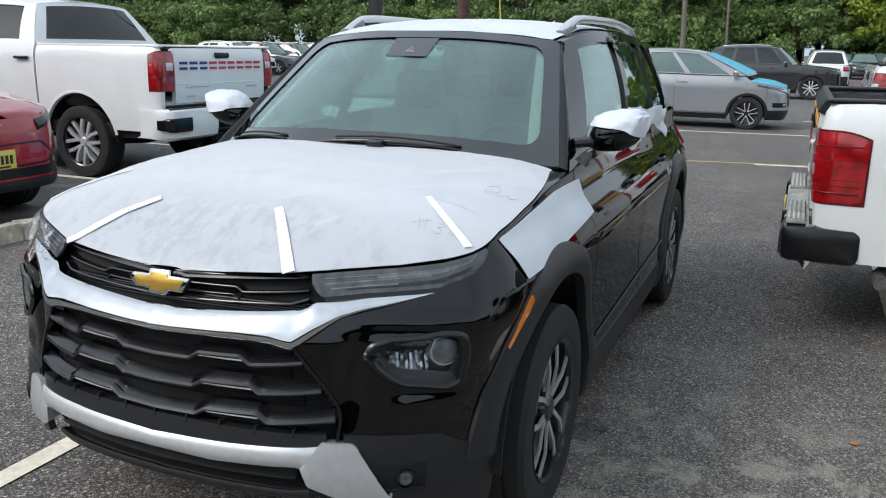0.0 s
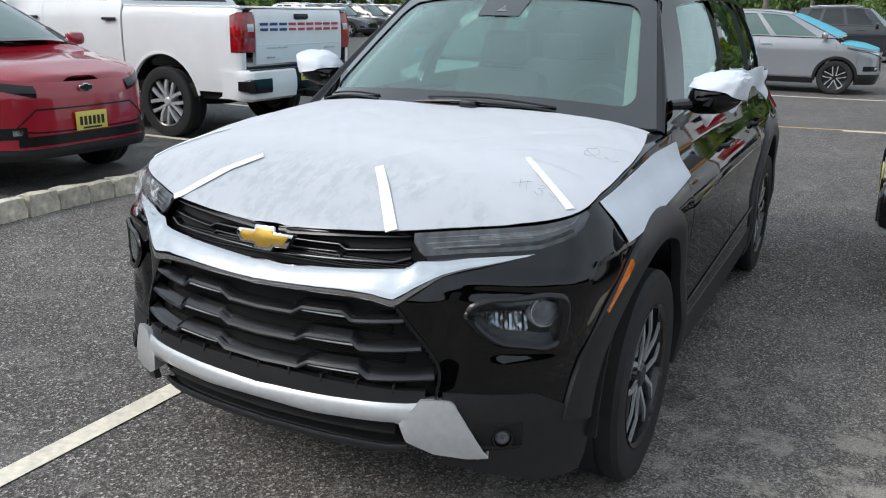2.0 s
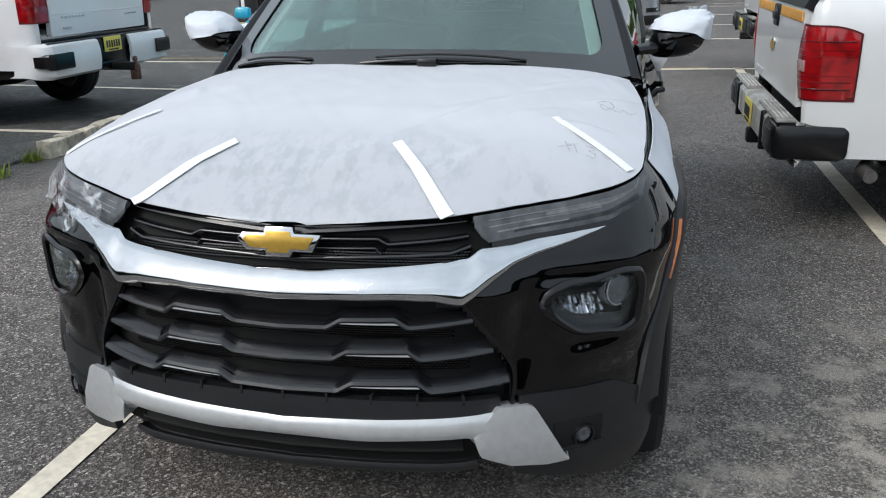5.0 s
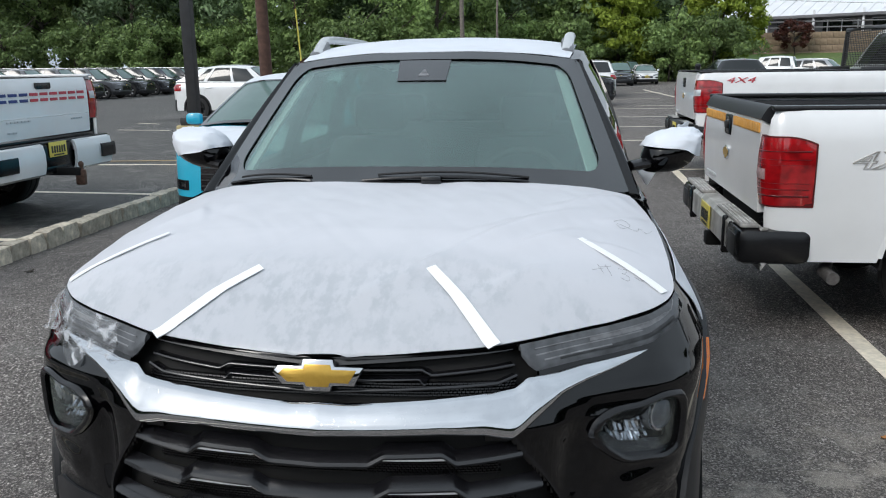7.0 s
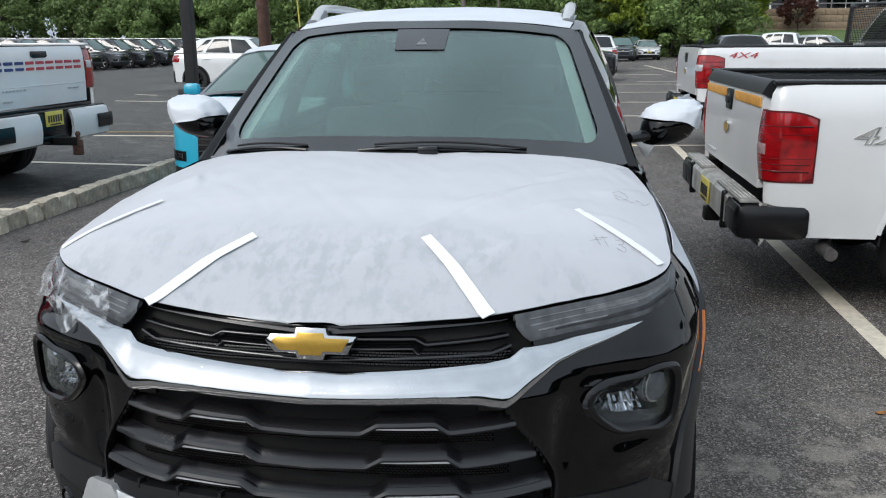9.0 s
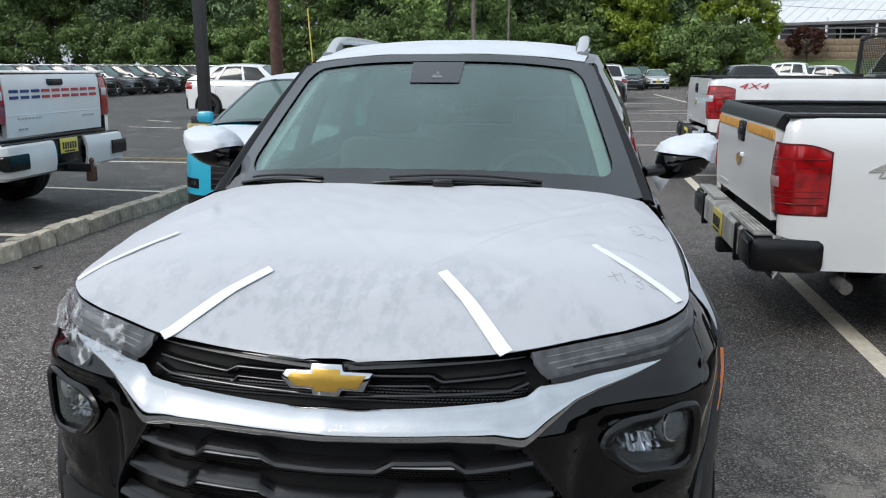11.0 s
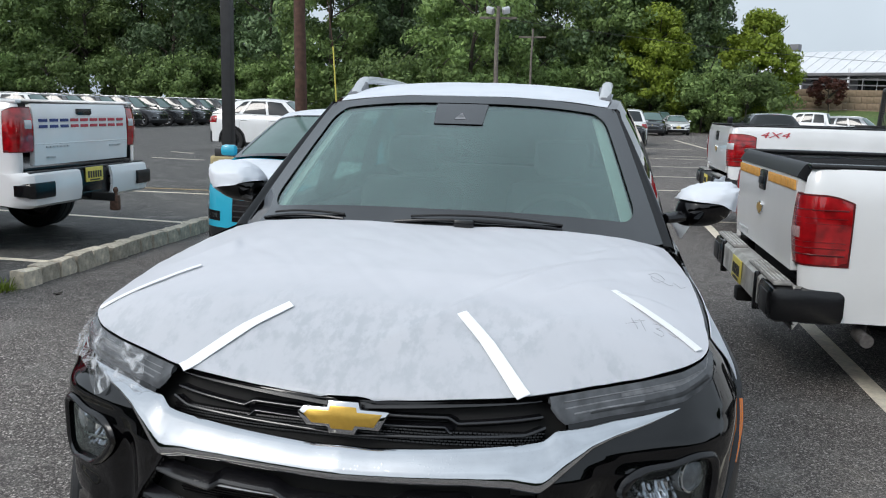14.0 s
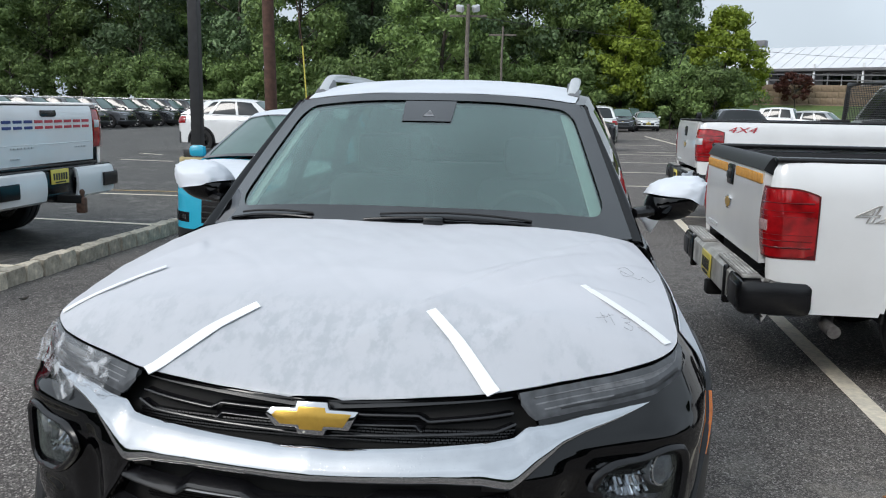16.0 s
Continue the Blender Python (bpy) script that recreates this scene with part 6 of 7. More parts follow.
def pickup(name, label, m, W=2.06, wb=3.75, tail=4.88, rail=1.45, r=0.40, gate_z=(0.86, 1.44), lamp_z=(1.0, 1.40), bed=1.75, lamp_side=0.22, style="new", cab_h=1.93, paint=WHITE, front=True):
    """A pickup: cab, open bed with its gate and step bumper. The front axle is at y = 0."""
    car = thing(name, label, "pickup truck", m, "parked pickup trucks")
    hw, fo = W / 2, 0.95
    body = Body([(0, -fo), (0.4 * hw, -fo + 0.01), (0.75 * hw, -fo + 0.06), (0.90 * hw, -fo + 0.20), (0.97 * hw, -fo + 0.5), (hw, 0.3), (hw, 1.2), (hw, 2.4), (hw, wb), (hw, tail - 0.35), (hw * 0.997, tail - 0.14), (hw * 0.985, tail - 0.055), (hw * 0.955, tail - 0.012), (hw * 0.92, tail), (hw * 0.80, tail + 0.004), (hw * 0.4, tail + 0.006), (0, tail + 0.006)],
                ((0.3, 0.6, 1.0, 1.2, 1.5), (0.03, 0, 0.02, 0.06, 0.10)), ((0.4, 0.7, 0.95, 1.15, rail - 0.12, rail - 0.02, rail), (0.035, 0.01, 0.0, 0.0, 0.006, 0.022, 0.045)), (0.5, 1.0))
    sy = body.s_of
    R = r + (0.125 if style == "new" else 0.085)
    floor_z = 0.45 if style == "old" else 0.56
    cab_end = tail - bed
    y_of = lambda s: body.at(s, 0.8)[1]
    low = lambda s: max(arch(y_of(s), 0, r + 0.03, R, floor_z), arch(y_of(s), wb, r + 0.03, R, floor_z))
    cab_belt = rail + 0.03
    hood_top = table([(0, 1.05), (sy(-fo + 0.4), 1.15), (sy(0.6), cab_belt - 0.06), (sy(0.9), cab_belt - 0.02)])
    both("front_wing", body.skin(0.001, sy(0.62), lambda s: max(0.60, low(s)), hood_top, 50, 10), 0.02, paint, car)
    panel("bonnet", hood_grid(body, hood_top, table([(-fo, 1.05), (-fo + 0.15, 1.14), (0.6, cab_belt + 0.02)]), 0.66, 0.06, 24, 21), 0.02, paint, car)
    both("front_door", body.skin(sy(0.625), sy(1.75), low, cab_belt, 24, 12), 0.02, paint, car)
    both("rear_door", body.skin(sy(1.756), sy(cab_end - 0.03), low, cab_belt, 24, 12), 0.02, paint, car)
    both("bed_side", body.skin(sy(cab_end), sy(tail) - 0.004, low, rail, 90, 18), 0.03, paint, car, "white bed side")
    both("sill", body.skin(sy(R), sy(wb - R), 0.42, floor_z + 0.004, 20, 4, -0.02), 0.03, PLASTIC, car)
    for yc in (0, wb):
        for g in (1, -1):
            P = np.array([[body.at(g * sy(yc + rr * math.cos(w)), max(floor_z - 0.06, r + 0.03 + rr * math.sin(w)), o) for rr, o in ((R - 0.02, -0.03), (R - 0.012, 0.003), (R + 0.010, 0.004), (R + 0.022, -0.001))] for w in np.linspace(radians(8), radians(172), 33)])
            panel("arch_trim", P[::-1] if g > 0 else P, 0.01, paint, car)
            panel("wheel_arch_liner", np.array([[(g * x, yc + (R - 0.01) * math.cos(w), r + 0.03 + (R - 0.01) * math.sin(w)) for x in ((0.5, hw - 0.04) if g > 0 else (hw - 0.04, 0.5))] for w in np.linspace(0, math.pi, 17)]), 0.01, DARK, car)
            wheel(car, g * (hw - 0.15), yc, r, r * (0.70 if style == "new" else 0.62), 0.27, 6, RIMGREY, style == "new")
    # bed: floor, inner walls, rails
    iw = hw - 0.09
    box("bed_floor", (2 * iw, bed - 0.06, 0.04), (0, cab_end + bed / 2, 0.82), GLOSSPLASTIC, car, 0.004)
    for g in (1, -1):
        box("bed_liner", (0.03, bed - 0.08, rail - 0.86), (g * (iw - 0.0), cab_end + bed / 2, (rail + 0.80) / 2), GLOSSPLASTIC, car, 0.004)
        box("bed_rail", (0.085, bed - 0.02, 0.03), (g * (hw - 0.085), cab_end + bed / 2 - 0.01, rail + 0.008), paint if style == "new" else GLOSSPLASTIC, car, 0.01)
    box("bed_front", (2 * iw, 0.04, rail - 0.80), (0, cab_end + 0.03, (rail + 0.82) / 2), GLOSSPLASTIC, car, 0.004)
    # gate
    gw = hw * (0.775 if style == "new" else 0.835)
    G = np.array([[(x, tail + 0.004 + 0.012 * math.sin(math.pi * v) - (0.03 * max(0, v - 0.9) * 10 * 0.6), gate_z[0] + (gate_z[1] - gate_z[0]) * v) for v in np.linspace(0, 1, 14)] for x in np.linspace(gw, -gw, 15)])
    gate = panel("tail_gate", G, 0.05, paint, car, "white tailgate")
    if style == "new":
        slab("gate_handle", [(-0.13, -0.02), (-0.10, -0.035), (0.10, -0.035), (0.13, -0.02), (0.12, 0.03), (-0.12, 0.03)], -0.01, 0.012, GLOSSPLASTIC, gate, "black handle recess", Matrix.Translation((0, tail + 0.012, gate_z[1] - 0.075)) @ Matrix.Rotation(radians(180), 4, "Z") @ Matrix.Rotation(radians(90), 4, "X"), 0.004)
        # coloured bars for the lettering
        for i in range(9):
            x = -0.66 + 0.165 * i
            mat = (BLUEMARK, BLUEMARK, BLUEMARK, REDMARK, REDMARK, REDMARK, REDMARK, REDMARK, REDMARK)[i]
            lm = Matrix.Translation((-x, tail + 0.0195, gate_z[1] - 0.185)) @ Matrix.Rotation(radians(180), 4, "Z") @ Matrix.Rotation(radians(90), 4, "X")
            for zb in (-0.029, 0.029):
                slab("gate_mark", [(-0.062, zb - 0.014), (0.062, zb - 0.014), (0.062, zb + 0.014), (-0.062, zb + 0.014)], -0.006, 0.002, mat, gate, "", lm)
        for x0, x1, z0 in ((0.28, 0.66, gate_z[0] + 0.17), (-0.64, -0.42, gate_z[0] + 0.15), (0.50, 0.64, gate_z[0] + 0.07)):
            n = 7
            for k in range(n):
                xa = x0 + (x1 - x0) * k / n
                box("letter_bar", ((x1 - x0) / n * 0.7, 0.008, 0.018), (xa, tail + 0.017, z0), RIMGREY, gate, 0.001)
        box("gate_crease", (2 * gw - 0.04, 0.012, 0.010), (0, tail + 0.013, gate_z[0] + 0.20), paint, gate, 0.004)
    else:
        cap = np.array([[(x, tail + 0.02 - 0.07 * v, gate_z[1] - 0.055 + 0.075 * math.sin(math.pi * min(1, v * 1.2) * 0.5) + 0.0 * x) for v in np.linspace(0, 1, 8)] for x in np.linspace(gw + 0.01, -gw - 0.01, 21)])
        if style == "old":
            panel("gate_cap", cap, 0.07, PLASTIC, gate, "black plastic cap along the gate's top")
            for x0, x1 in ((-gw + 0.02, -0.14), (0.14, gw - 0.02)):
                n = 22
                for k in range(n):
                    xa = x0 + (x1 - x0) * (k + 0.5) / n
                    box("stripe", ((x1 - x0) / n * 0.72, 0.008, 0.055), (xa, tail + 0.016, gate_z[1] - 0.105), ORANGE, gate, 0.001, "", Matrix.Rotation(radians(18), 4, "Y"))
        box("gate_handle", (0.16, 0.03, 0.13), (0, tail + 0.012, gate_z[1] - 0.14), GLOSSPLASTIC, gate, 0.012, "black gate handle")
        box("handle_grip", (0.09, 0.02, 0.05), (0, tail + 0.030, gate_z[1] - 0.14), PLASTIC, gate, 0.008)
        badge_on(car, (0, tail + 0.022, gate_z[1] - 0.32), math.pi, 0.085, GOLD)
        for k in range(8):
            box("letter_bar", (0.030, 0.008, 0.022), (0.40 + 0.042 * k, tail + 0.012, gate_z[0] + 0.05), RIMGREY, gate, 0.001)
    # tail lamps wrapped round the corners
    for g in (1, -1):
        rear = body.p[:, 1] > tail - 0.02
        s_corner = float(np.interp(hw * (0.79 if style == "new" else 0.85), body.p[rear, 0][::-1], body.s[rear][::-1]))
        s_side = sy(tail - lamp_side)
        def lz(s):
            k = (s - s_side) / max(1e-6, s_corner - s_side)
            return lamp_z[1] - 0.035 * max(0, 1 - k * 2.2) ** 2
        Lm = body.skin(s_side, s_corner, lambda s: lamp_z[0] + 0.012 * (1 if s < s_side + 0.04 else 0), lz, 26, 14, 0.006, 0.012)
        lamp = panel("tail_lamp", Lm if g > 0 else mirrored(Lm), 0.03, REDLENS, car, "large red tail lamp")
        dz = lamp_z[1] - lamp_z[0]
        fr = body.skin(s_side - 0.012, s_corner, lamp_z[0] - 0.010, lambda s: lz(s) + 0.010, 22, 5, 0.004)
        panel("lamp_surround", fr if g > 0 else mirrored(fr), 0.02, DARKRED, lamp)
        z0 = lamp_z[0] + dz * (0.38 if style == "old" else 0.52)
        s_mid, s_far = (s_side + (s_corner - s_side) * 0.70, s_corner - 0.012) if style == "old" else (s_side + (s_corner - s_side) * 0.62, s_corner - 0.02)
        C = body.skin(s_mid, s_far, z0, z0 + dz * (0.16 if style == "old" else 0.20), 10, 5, 0.019, 0.004)
        panel("reverse_lamp", C if g > 0 else mirrored(C), 0.01, CLEARRED if style == "old" else RIMGREY, lamp, "clear reversing lamp")
        for k in ((0.14, 0.24, 0.33, 0.60, 0.68, 0.80) if style != "new" else ()):
            B = body.skin(s_side + 0.02, s_corner - 0.015, lamp_z[0] + dz * k, lamp_z[0] + dz * (k + 0.010), 12, 3, 0.0152, 0.004)
            panel("lamp_rib", B if g > 0 else mirrored(B), 0.008, DARKRED, lamp)
    # bumper
    bz = gate_z[0] - 0.06
    if style == "new":
        for g in (1, -1):
            E = []
            for k in np.linspace(0, 1, 22):
                x = hw + 0.004 - (hw - 0.27) * max(0, k - 0.22) / 0.78
                y = tail - 0.26 + 0.36 * min(1, k / 0.22) - (0.0 if k > 0.26 else 0.03 * (0.26 - k))
                inn = 0.035 * max(0, 1 - abs(k - 0.22) / 0.06)
                E.append([(g * (x - inn), y - inn + o, bz - 0.30 + z) for z, o in ((0.0, -0.05), (0.02, 0.0), (0.10, 0.015), (0.20, 0.015), (0.27, 0.0), (0.285, -0.04))])
            E = np.array(E)
            panel("bumper_end", E if g < 0 else E[::-1], 0.03, paint, car, "white painted bumper corner")
            rows = []
            for k in np.linspace(0.12, 0.56, 18):
                x = hw + 0.004 - (hw - 0.27) * max(0, k - 0.22) / 0.78
                y = tail - 0.26 + 0.36 * min(1, k / 0.22)
                inn = 0.035 * max(0, 1 - abs(k - 0.22) / 0.06)
                e = 0.022 if k < 0.22 else 0.0
                rows.append([(g * (x - inn + 0.032), y - inn + o + 0.034, bz - 0.30 + z) for z, o in ((0.075 + e, 0.010), (0.10, 0.015), (0.16, 0.016), (0.195, 0.015), (0.215 - e, 0.011))])
            E = np.array(rows)
            panel("step_pocket", E if g < 0 else E[::-1], 0.02, GLOSSPLASTIC, car, "black step pocket in the bumper corner")
            slab("bumper_step", [(0.58, -0.05), (0.93, -0.05), (0.95, 0.02), (0.93, 0.055), (0.56, 0.055), (0.55, 0.02)], -0.02, 0.012, GLOSSPLASTIC, car, "black corner step", Matrix.Translation((0, tail + 0.108, bz - 0.16)) @ (Matrix.Rotation(radians(90), 4, "X") @ Matrix.Diagonal((g, 1, -1, 1))), 0.004)
        box("bumper_middle", (0.56, 0.10, 0.24), (0, tail + 0.045, bz - 0.13), GLOSSPLASTIC, car, 0.02, "black plate recess")
        box("bumper_pad", (2 * hw - 0.08, 0.09, 0.025), (0, tail + 0.05, bz + 0.002), GLOSSPLASTIC, car, 0.01, "black step pad")
        plate(car, (0, tail + 0.108, bz - 0.07), math.pi)
        hitch = box("hitch", (0.08, 0.45, 0.08), (0.0, tail + 0.12, bz - 0.30), DARK, car, 0.01, "tow hitch with a ball")
        box("hitch_drop", (0.06, 0.10, 0.16), (0.0, tail + 0.33, bz - 0.36), GREYRUST, hitch, 0.015)
        revolve("hitch_ball", [(0, 0.001), (0, 0.02), (0.03, 0.016), (0.045, 0.026), (0.07, 0.026), (0.088, 0.012), (0.09, 0.001)], GREYRUST, hitch, "", 14, Matrix.Translation((0, tail + 0.34, bz - 0.285)), axis="z")
        box("bumper_skirt", (1.2, 0.06, 0.10), (0, tail + 0.06, bz - 0.27), GLOSSPLASTIC, car, 0.02)
    else:
        bw = hw - 0.02
        prof = [(0.0, 0.0), (0.10, -0.004), (0.125, -0.03), (0.125, -0.18), (0.09, -0.215), (0.0, -0.215)]
        def bumper_piece(nm, x0, x1, mat, sh, lbl, parent):
            rows = []
            for x in np.linspace(x0, x1, 9):
                dy = -0.10 * max(0, (abs(x) - bw + 0.22) / 0.22) ** 2
                rows.append([(x, tail + (a + dy if a > 0.05 else a), bz + b * sh - 0.0) for a, b in prof])
            return panel(nm, np.array(rows) if x0 < x1 else np.array(rows)[::-1], 0.03, mat, parent, lbl, 30)
        bump = bumper_piece("bumper", 0.0 - bw, bw, PLASTIC if style == "dark" else GREYBUMP, 1.0, "step bumper, worn and dirty", car)
        for g in (1, -1):
            box("bumper_pad", (bw - 0.30, 0.10, 0.02), (g * (bw + 0.26) / 2, tail + 0.065, bz + 0.004), PLASTIC if style == "dark" else DIRTYPAD, bump, 0.008, "ribbed step pad")
            corner = box("bumper_corner", (0.36, 0.40, 0.205), (g * (bw - 0.16), tail - 0.064, bz - 0.108), GLOSSPLASTIC, bump, 0.05, "black bumper corner")
            box("corner_panel", (0.19, 0.012, 0.125), (g * (bw - 0.135), tail + 0.134, bz - 0.112), PLASTIC, corner, 0.004, "grey plastic panel")
            box("bumper_strap", (0.035, 0.05, 0.23), (g * (bw - 0.40), tail + 0.115, bz - 0.115), GLOSSPLASTIC, bump, 0.012)
            for k in range(4):
                box("pad_rib", (bw - 0.36, 0.012, 0.008), (g * (bw + 0.26) / 2, tail + 0.028 + 0.024 * k, bz + 0.017), GREYBUMP, bump, 0.002)
        plate(car, (0, tail + 0.135, bz - 0.10), math.pi)
        box("hitch", (0.10, 0.26, 0.09), (0.0, tail + 0.0, bz - 0.26), DARK, car, 0.01, "rusty tow hitch")
        tube("exhaust", [(-hw + 0.32, tail - 0.9, 0.42), (-hw + 0.30, tail - 0.45, 0.42), (-hw + 0.10, tail - 0.36, 0.38), (-hw - 0.03, tail - 0.37, 0.37)], 0.036, EXHAUST, car, "grey steel exhaust pipe", 16)
    box("underbody", (2 * hw - 0.14, tail + 0.4, 0.16), (0, tail / 2 - 0.3, 0.55), DARK, car, 0.02)
    tube("axle", [(-hw + 0.2, wb, r), (0, wb, r), (hw - 0.2, wb, r)], (0.05, 0.11, 0.05), DARK, car, "", 10)
    # cab
    a1 = 1.35
    q = dict(belt=[(hw - 0.06, 0.72, cab_belt), (hw - 0.055, 1.5, cab_belt), (hw - 0.06, cab_end - 0.05, cab_belt)],
             roof=[(0.66, a1, cab_h - 0.10), (0.72, a1 + 0.4, cab_h - 0.06), (0.72, cab_end - 0.6, cab_h - 0.05), (0.69, cab_end - 0.28, cab_h - 0.08)],
             panes=((0.12, 0.48), (0.54, 0.90)), ws_bottom=[(0, 0.52, cab_belt + 0.03), (0.6, 0.60, cab_belt + 0.02), (hw - 0.07, 0.73, cab_belt)],
             ws_top=[(0, a1 - 0.09, cab_h - 0.06), (0.4, a1 - 0.06, cab_h - 0.07), (0.66, a1, cab_h - 0.10)],
             rw_bottom=[(0, cab_end - 0.03, cab_belt), (0.5, cab_end - 0.035, cab_belt), (hw - 0.06, cab_end - 0.05, cab_belt)],
             rw_top=[(0, cab_end - 0.20, cab_h - 0.05), (0.4, cab_end - 0.22, cab_h - 0.06), (0.69, cab_end - 0.28, cab_h - 0.08)], crown=0.05)
    greenhouse(car, q, paint, DARKGLASS, TEALGLASS, DARKGLASS, None, paint)
    box("brake_lamp", (0.40, 0.05, 0.035), (0, cab_end - 0.235, cab_h - 0.055), REDLENS, car, 0.012, "third brake lamp")
    box("cab_back", (2 * hw - 0.16, 0.04, cab_belt - 0.55), (0, cab_end - 0.04, (cab_belt + 0.55) / 2), paint, car, 0.01)
    for y in (1.58, cab_end - 0.20):
        for g in (1, -1):
            box("door_handle", (0.05, 0.20, 0.035), (g * (hw + 0.014), y, cab_belt - 0.17), GLOSSPLASTIC, car, 0.014, "black door handle")
    for g in (1, -1):
        H1 = body.skin(0.62 * hw, sy(-fo + 0.45), 0.90, 1.04, 10, 4, 0.01, 0.01)
        panel("headlamp", H1 if g > 0 else mirrored(H1), 0.02, LENSDARK, car)
        box("door_mirror", (0.22, 0.12, 0.26), (g * (hw + 0.14), 0.98, cab_belt + 0.14), GLOSSPLASTIC, car, 0.05)
    panel("grille", body.skin(-0.58 * hw, 0.58 * hw, 0.70, 1.02, 21, 6, 0.012), 0.02, GLOSSPLASTIC, car)
    panel("front_bumper", body.skin(-sy(-fo + 0.5), sy(-fo + 0.5), 0.46, 0.66, 31, 6, 0.03), 0.04, CHROME if style == "new" else PLASTIC, car)
    return car, body




def decal(car, text, size, m, mat, label):
    """Raised lettering, as a flat sticker."""
    cu = bpy.data.curves.new("decal", "FONT")
    cu.body, cu.size, cu.extrude, cu.shear, cu.align_x = text, size, 0.0012, 0.25, "CENTER"
    if mat is GREYBUMP:
        cu.fill_mode, cu.bevel_depth = "NONE", size * 0.022
    ob = new("decal", cu)
    dg = bpy.context.evaluated_depsgraph_get()
    me = bpy.data.meshes.new_from_object(ob.evaluated_get(dg))
    bpy.data.objects.remove(ob)
    me.transform(m)
    me.materials.clear()
    me.materials.append(mat)
    d = new("decal", me)
    d.parent = car
    d["label"] = label


UP = Matrix.Rotation(radians(90), 4, "X")
# white pickup beyond the kerb, tail towards the black car
tl = 4.88
silv, sb = pickup("pickup_truck", "clean white four-wheel-drive pickup with coloured tailgate marks", face(-90, -4.66 - tl, 5.46, 0.03), tail=tl, wb=3.70, lamp_side=0.13, cab_h=1.99)
decal(silv, "4X4", 0.11, Matrix.Translation((1.012, tl - 0.62, 1.345)) @ Matrix.Rotation(radians(90), 4, "Z") @ UP @ Matrix.Diagonal((1.35, 0.7, 1, 1)), GREYBUMP, "grey 4X4 sticker")
# old white work truck beside the black car
t1 = 4.70
old, ob1 = pickup("pickup_truck", "older white work truck with dirty step bumper and striped gate", face(90, 1.63 + t1, 3.235), W=2.03, wb=3.62, tail=t1, rail=1.275, r=0.38, gate_z=(0.70, 1.275), lamp_z=(0.765, 1.13), bed=2.0, lamp_side=0.235, style="old", cab_h=1.86)
decal(old, "4X4", 0.17, Matrix.Translation((-1.018, t1 - 0.62, 0.97)) @ Matrix.Rotation(radians(-90), 4, "Z") @ UP @ Matrix.Diagonal((1.4, 0.75, 1, 1)), GREYBUMP, "grey outlined 4X4 sticker")
t2 = 4.80
sec, ob2 = pickup("pickup_truck", "white work truck with red sticker and dark step bumper", face(90, 2.29 + t2, 9.72, 0.0), W=2.03, wb=3.65, tail=t2, rail=1.40, r=0.40, gate_z=(0.80, 1.40), lamp_z=(0.90, 1.30), bed=2.45, lamp_side=0.30, style="dark", cab_h=1.98)
decal(sec, "4X4", 0.13, Matrix.Translation((-1.014, t2 - 0.52, 1.27)) @ Matrix.Rotation(radians(-90), 4, "Z") @ UP @ Matrix.Diagonal((1.6, 0.8, 1, 1)), REDMARK, "red 4X4 sticker")


def rack(m):
    """A black rack behind the cab, with a mesh of bars."""
    r = thing("headache_rack", "black steel rack with bars behind a truck cab", "truck rack", m)
    hw = 0.86
    fr = tube("frame", [(-hw, 0, 1.40), (-hw + 0.10, 0, 1.95), (hw - 0.10, 0, 1.95), (hw, 0, 1.40)], 0.035, POST, r, "", 8)
    for k in range(16):
        z = 1.46 + k * 0.030
        tube("bar", [(-hw + 0.06, 0, z), (hw - 0.06, 0, z)], 0.006, POST, r, "", 6)
    for k in range(24):
        x = -hw + 0.12 + k * (2 * hw - 0.24) / 23
        tube("bar", [(x, 0.008, 1.44), (x, 0.008, 1.94)], 0.004, POST, r, "", 5)
    for g in (1, -1):
        box("foot", (0.10, 0.40, 0.05), (g * hw, 0.12, 1.425), POST, r, 0.01)


rack(face(90, 2.29 + 2.34, 9.72))

# cars beside and behind
red, rb, rq = road_car("hatchback", "dark red electric hatchback with a yellow plate", face(90, -4.28 - 0.86, 2.15, 0.03), RED, L=4.31, W=1.77, H=1.61, wb=2.675, fo=0.86, r=0.335, hood=(0.87, 1.03, 1.15), belt=1.09, glass_y=(0.10, 0.95, 0, 0), front_plate=True, grille=False, lip=0.38, skirt=0.29, bright=False)
panel("lower_grille", rb.skin(-0.62, 0.62, 0.40, 0.475, 31, 4, 0.008), 0.02, GLOSSPLASTIC, red, "black lower intake")
for g in (1, -1):
    for a, b, za, zb in ((0.0, 0.46, 0.672, 0.676), (0.46, 0.66, 0.676, 0.52), (0.46, 0.62, 0.500, 0.520), (0.0, 0.46, 0.494, 0.500)):
        D = rb.skin(a, b, lambda s: za + (zb - za) * (s - a) / (b - a) - 0.006, lambda s: za + (zb - za) * (s - a) / (b - a) + 0.006, 14, 3, 0.005)
        panel("grille_outline", D if g > 0 else mirrored(D), 0.01, GLOSSPLASTIC, red, "black line round the closed grille")
    D = rb.skin(0.74, 1.02, 0.56, 0.72, 12, 5, 0.010)
    panel("lower_headlamp", D if g > 0 else mirrored(D), 0.02, LENSDARK, red, "dark lower headlamp")
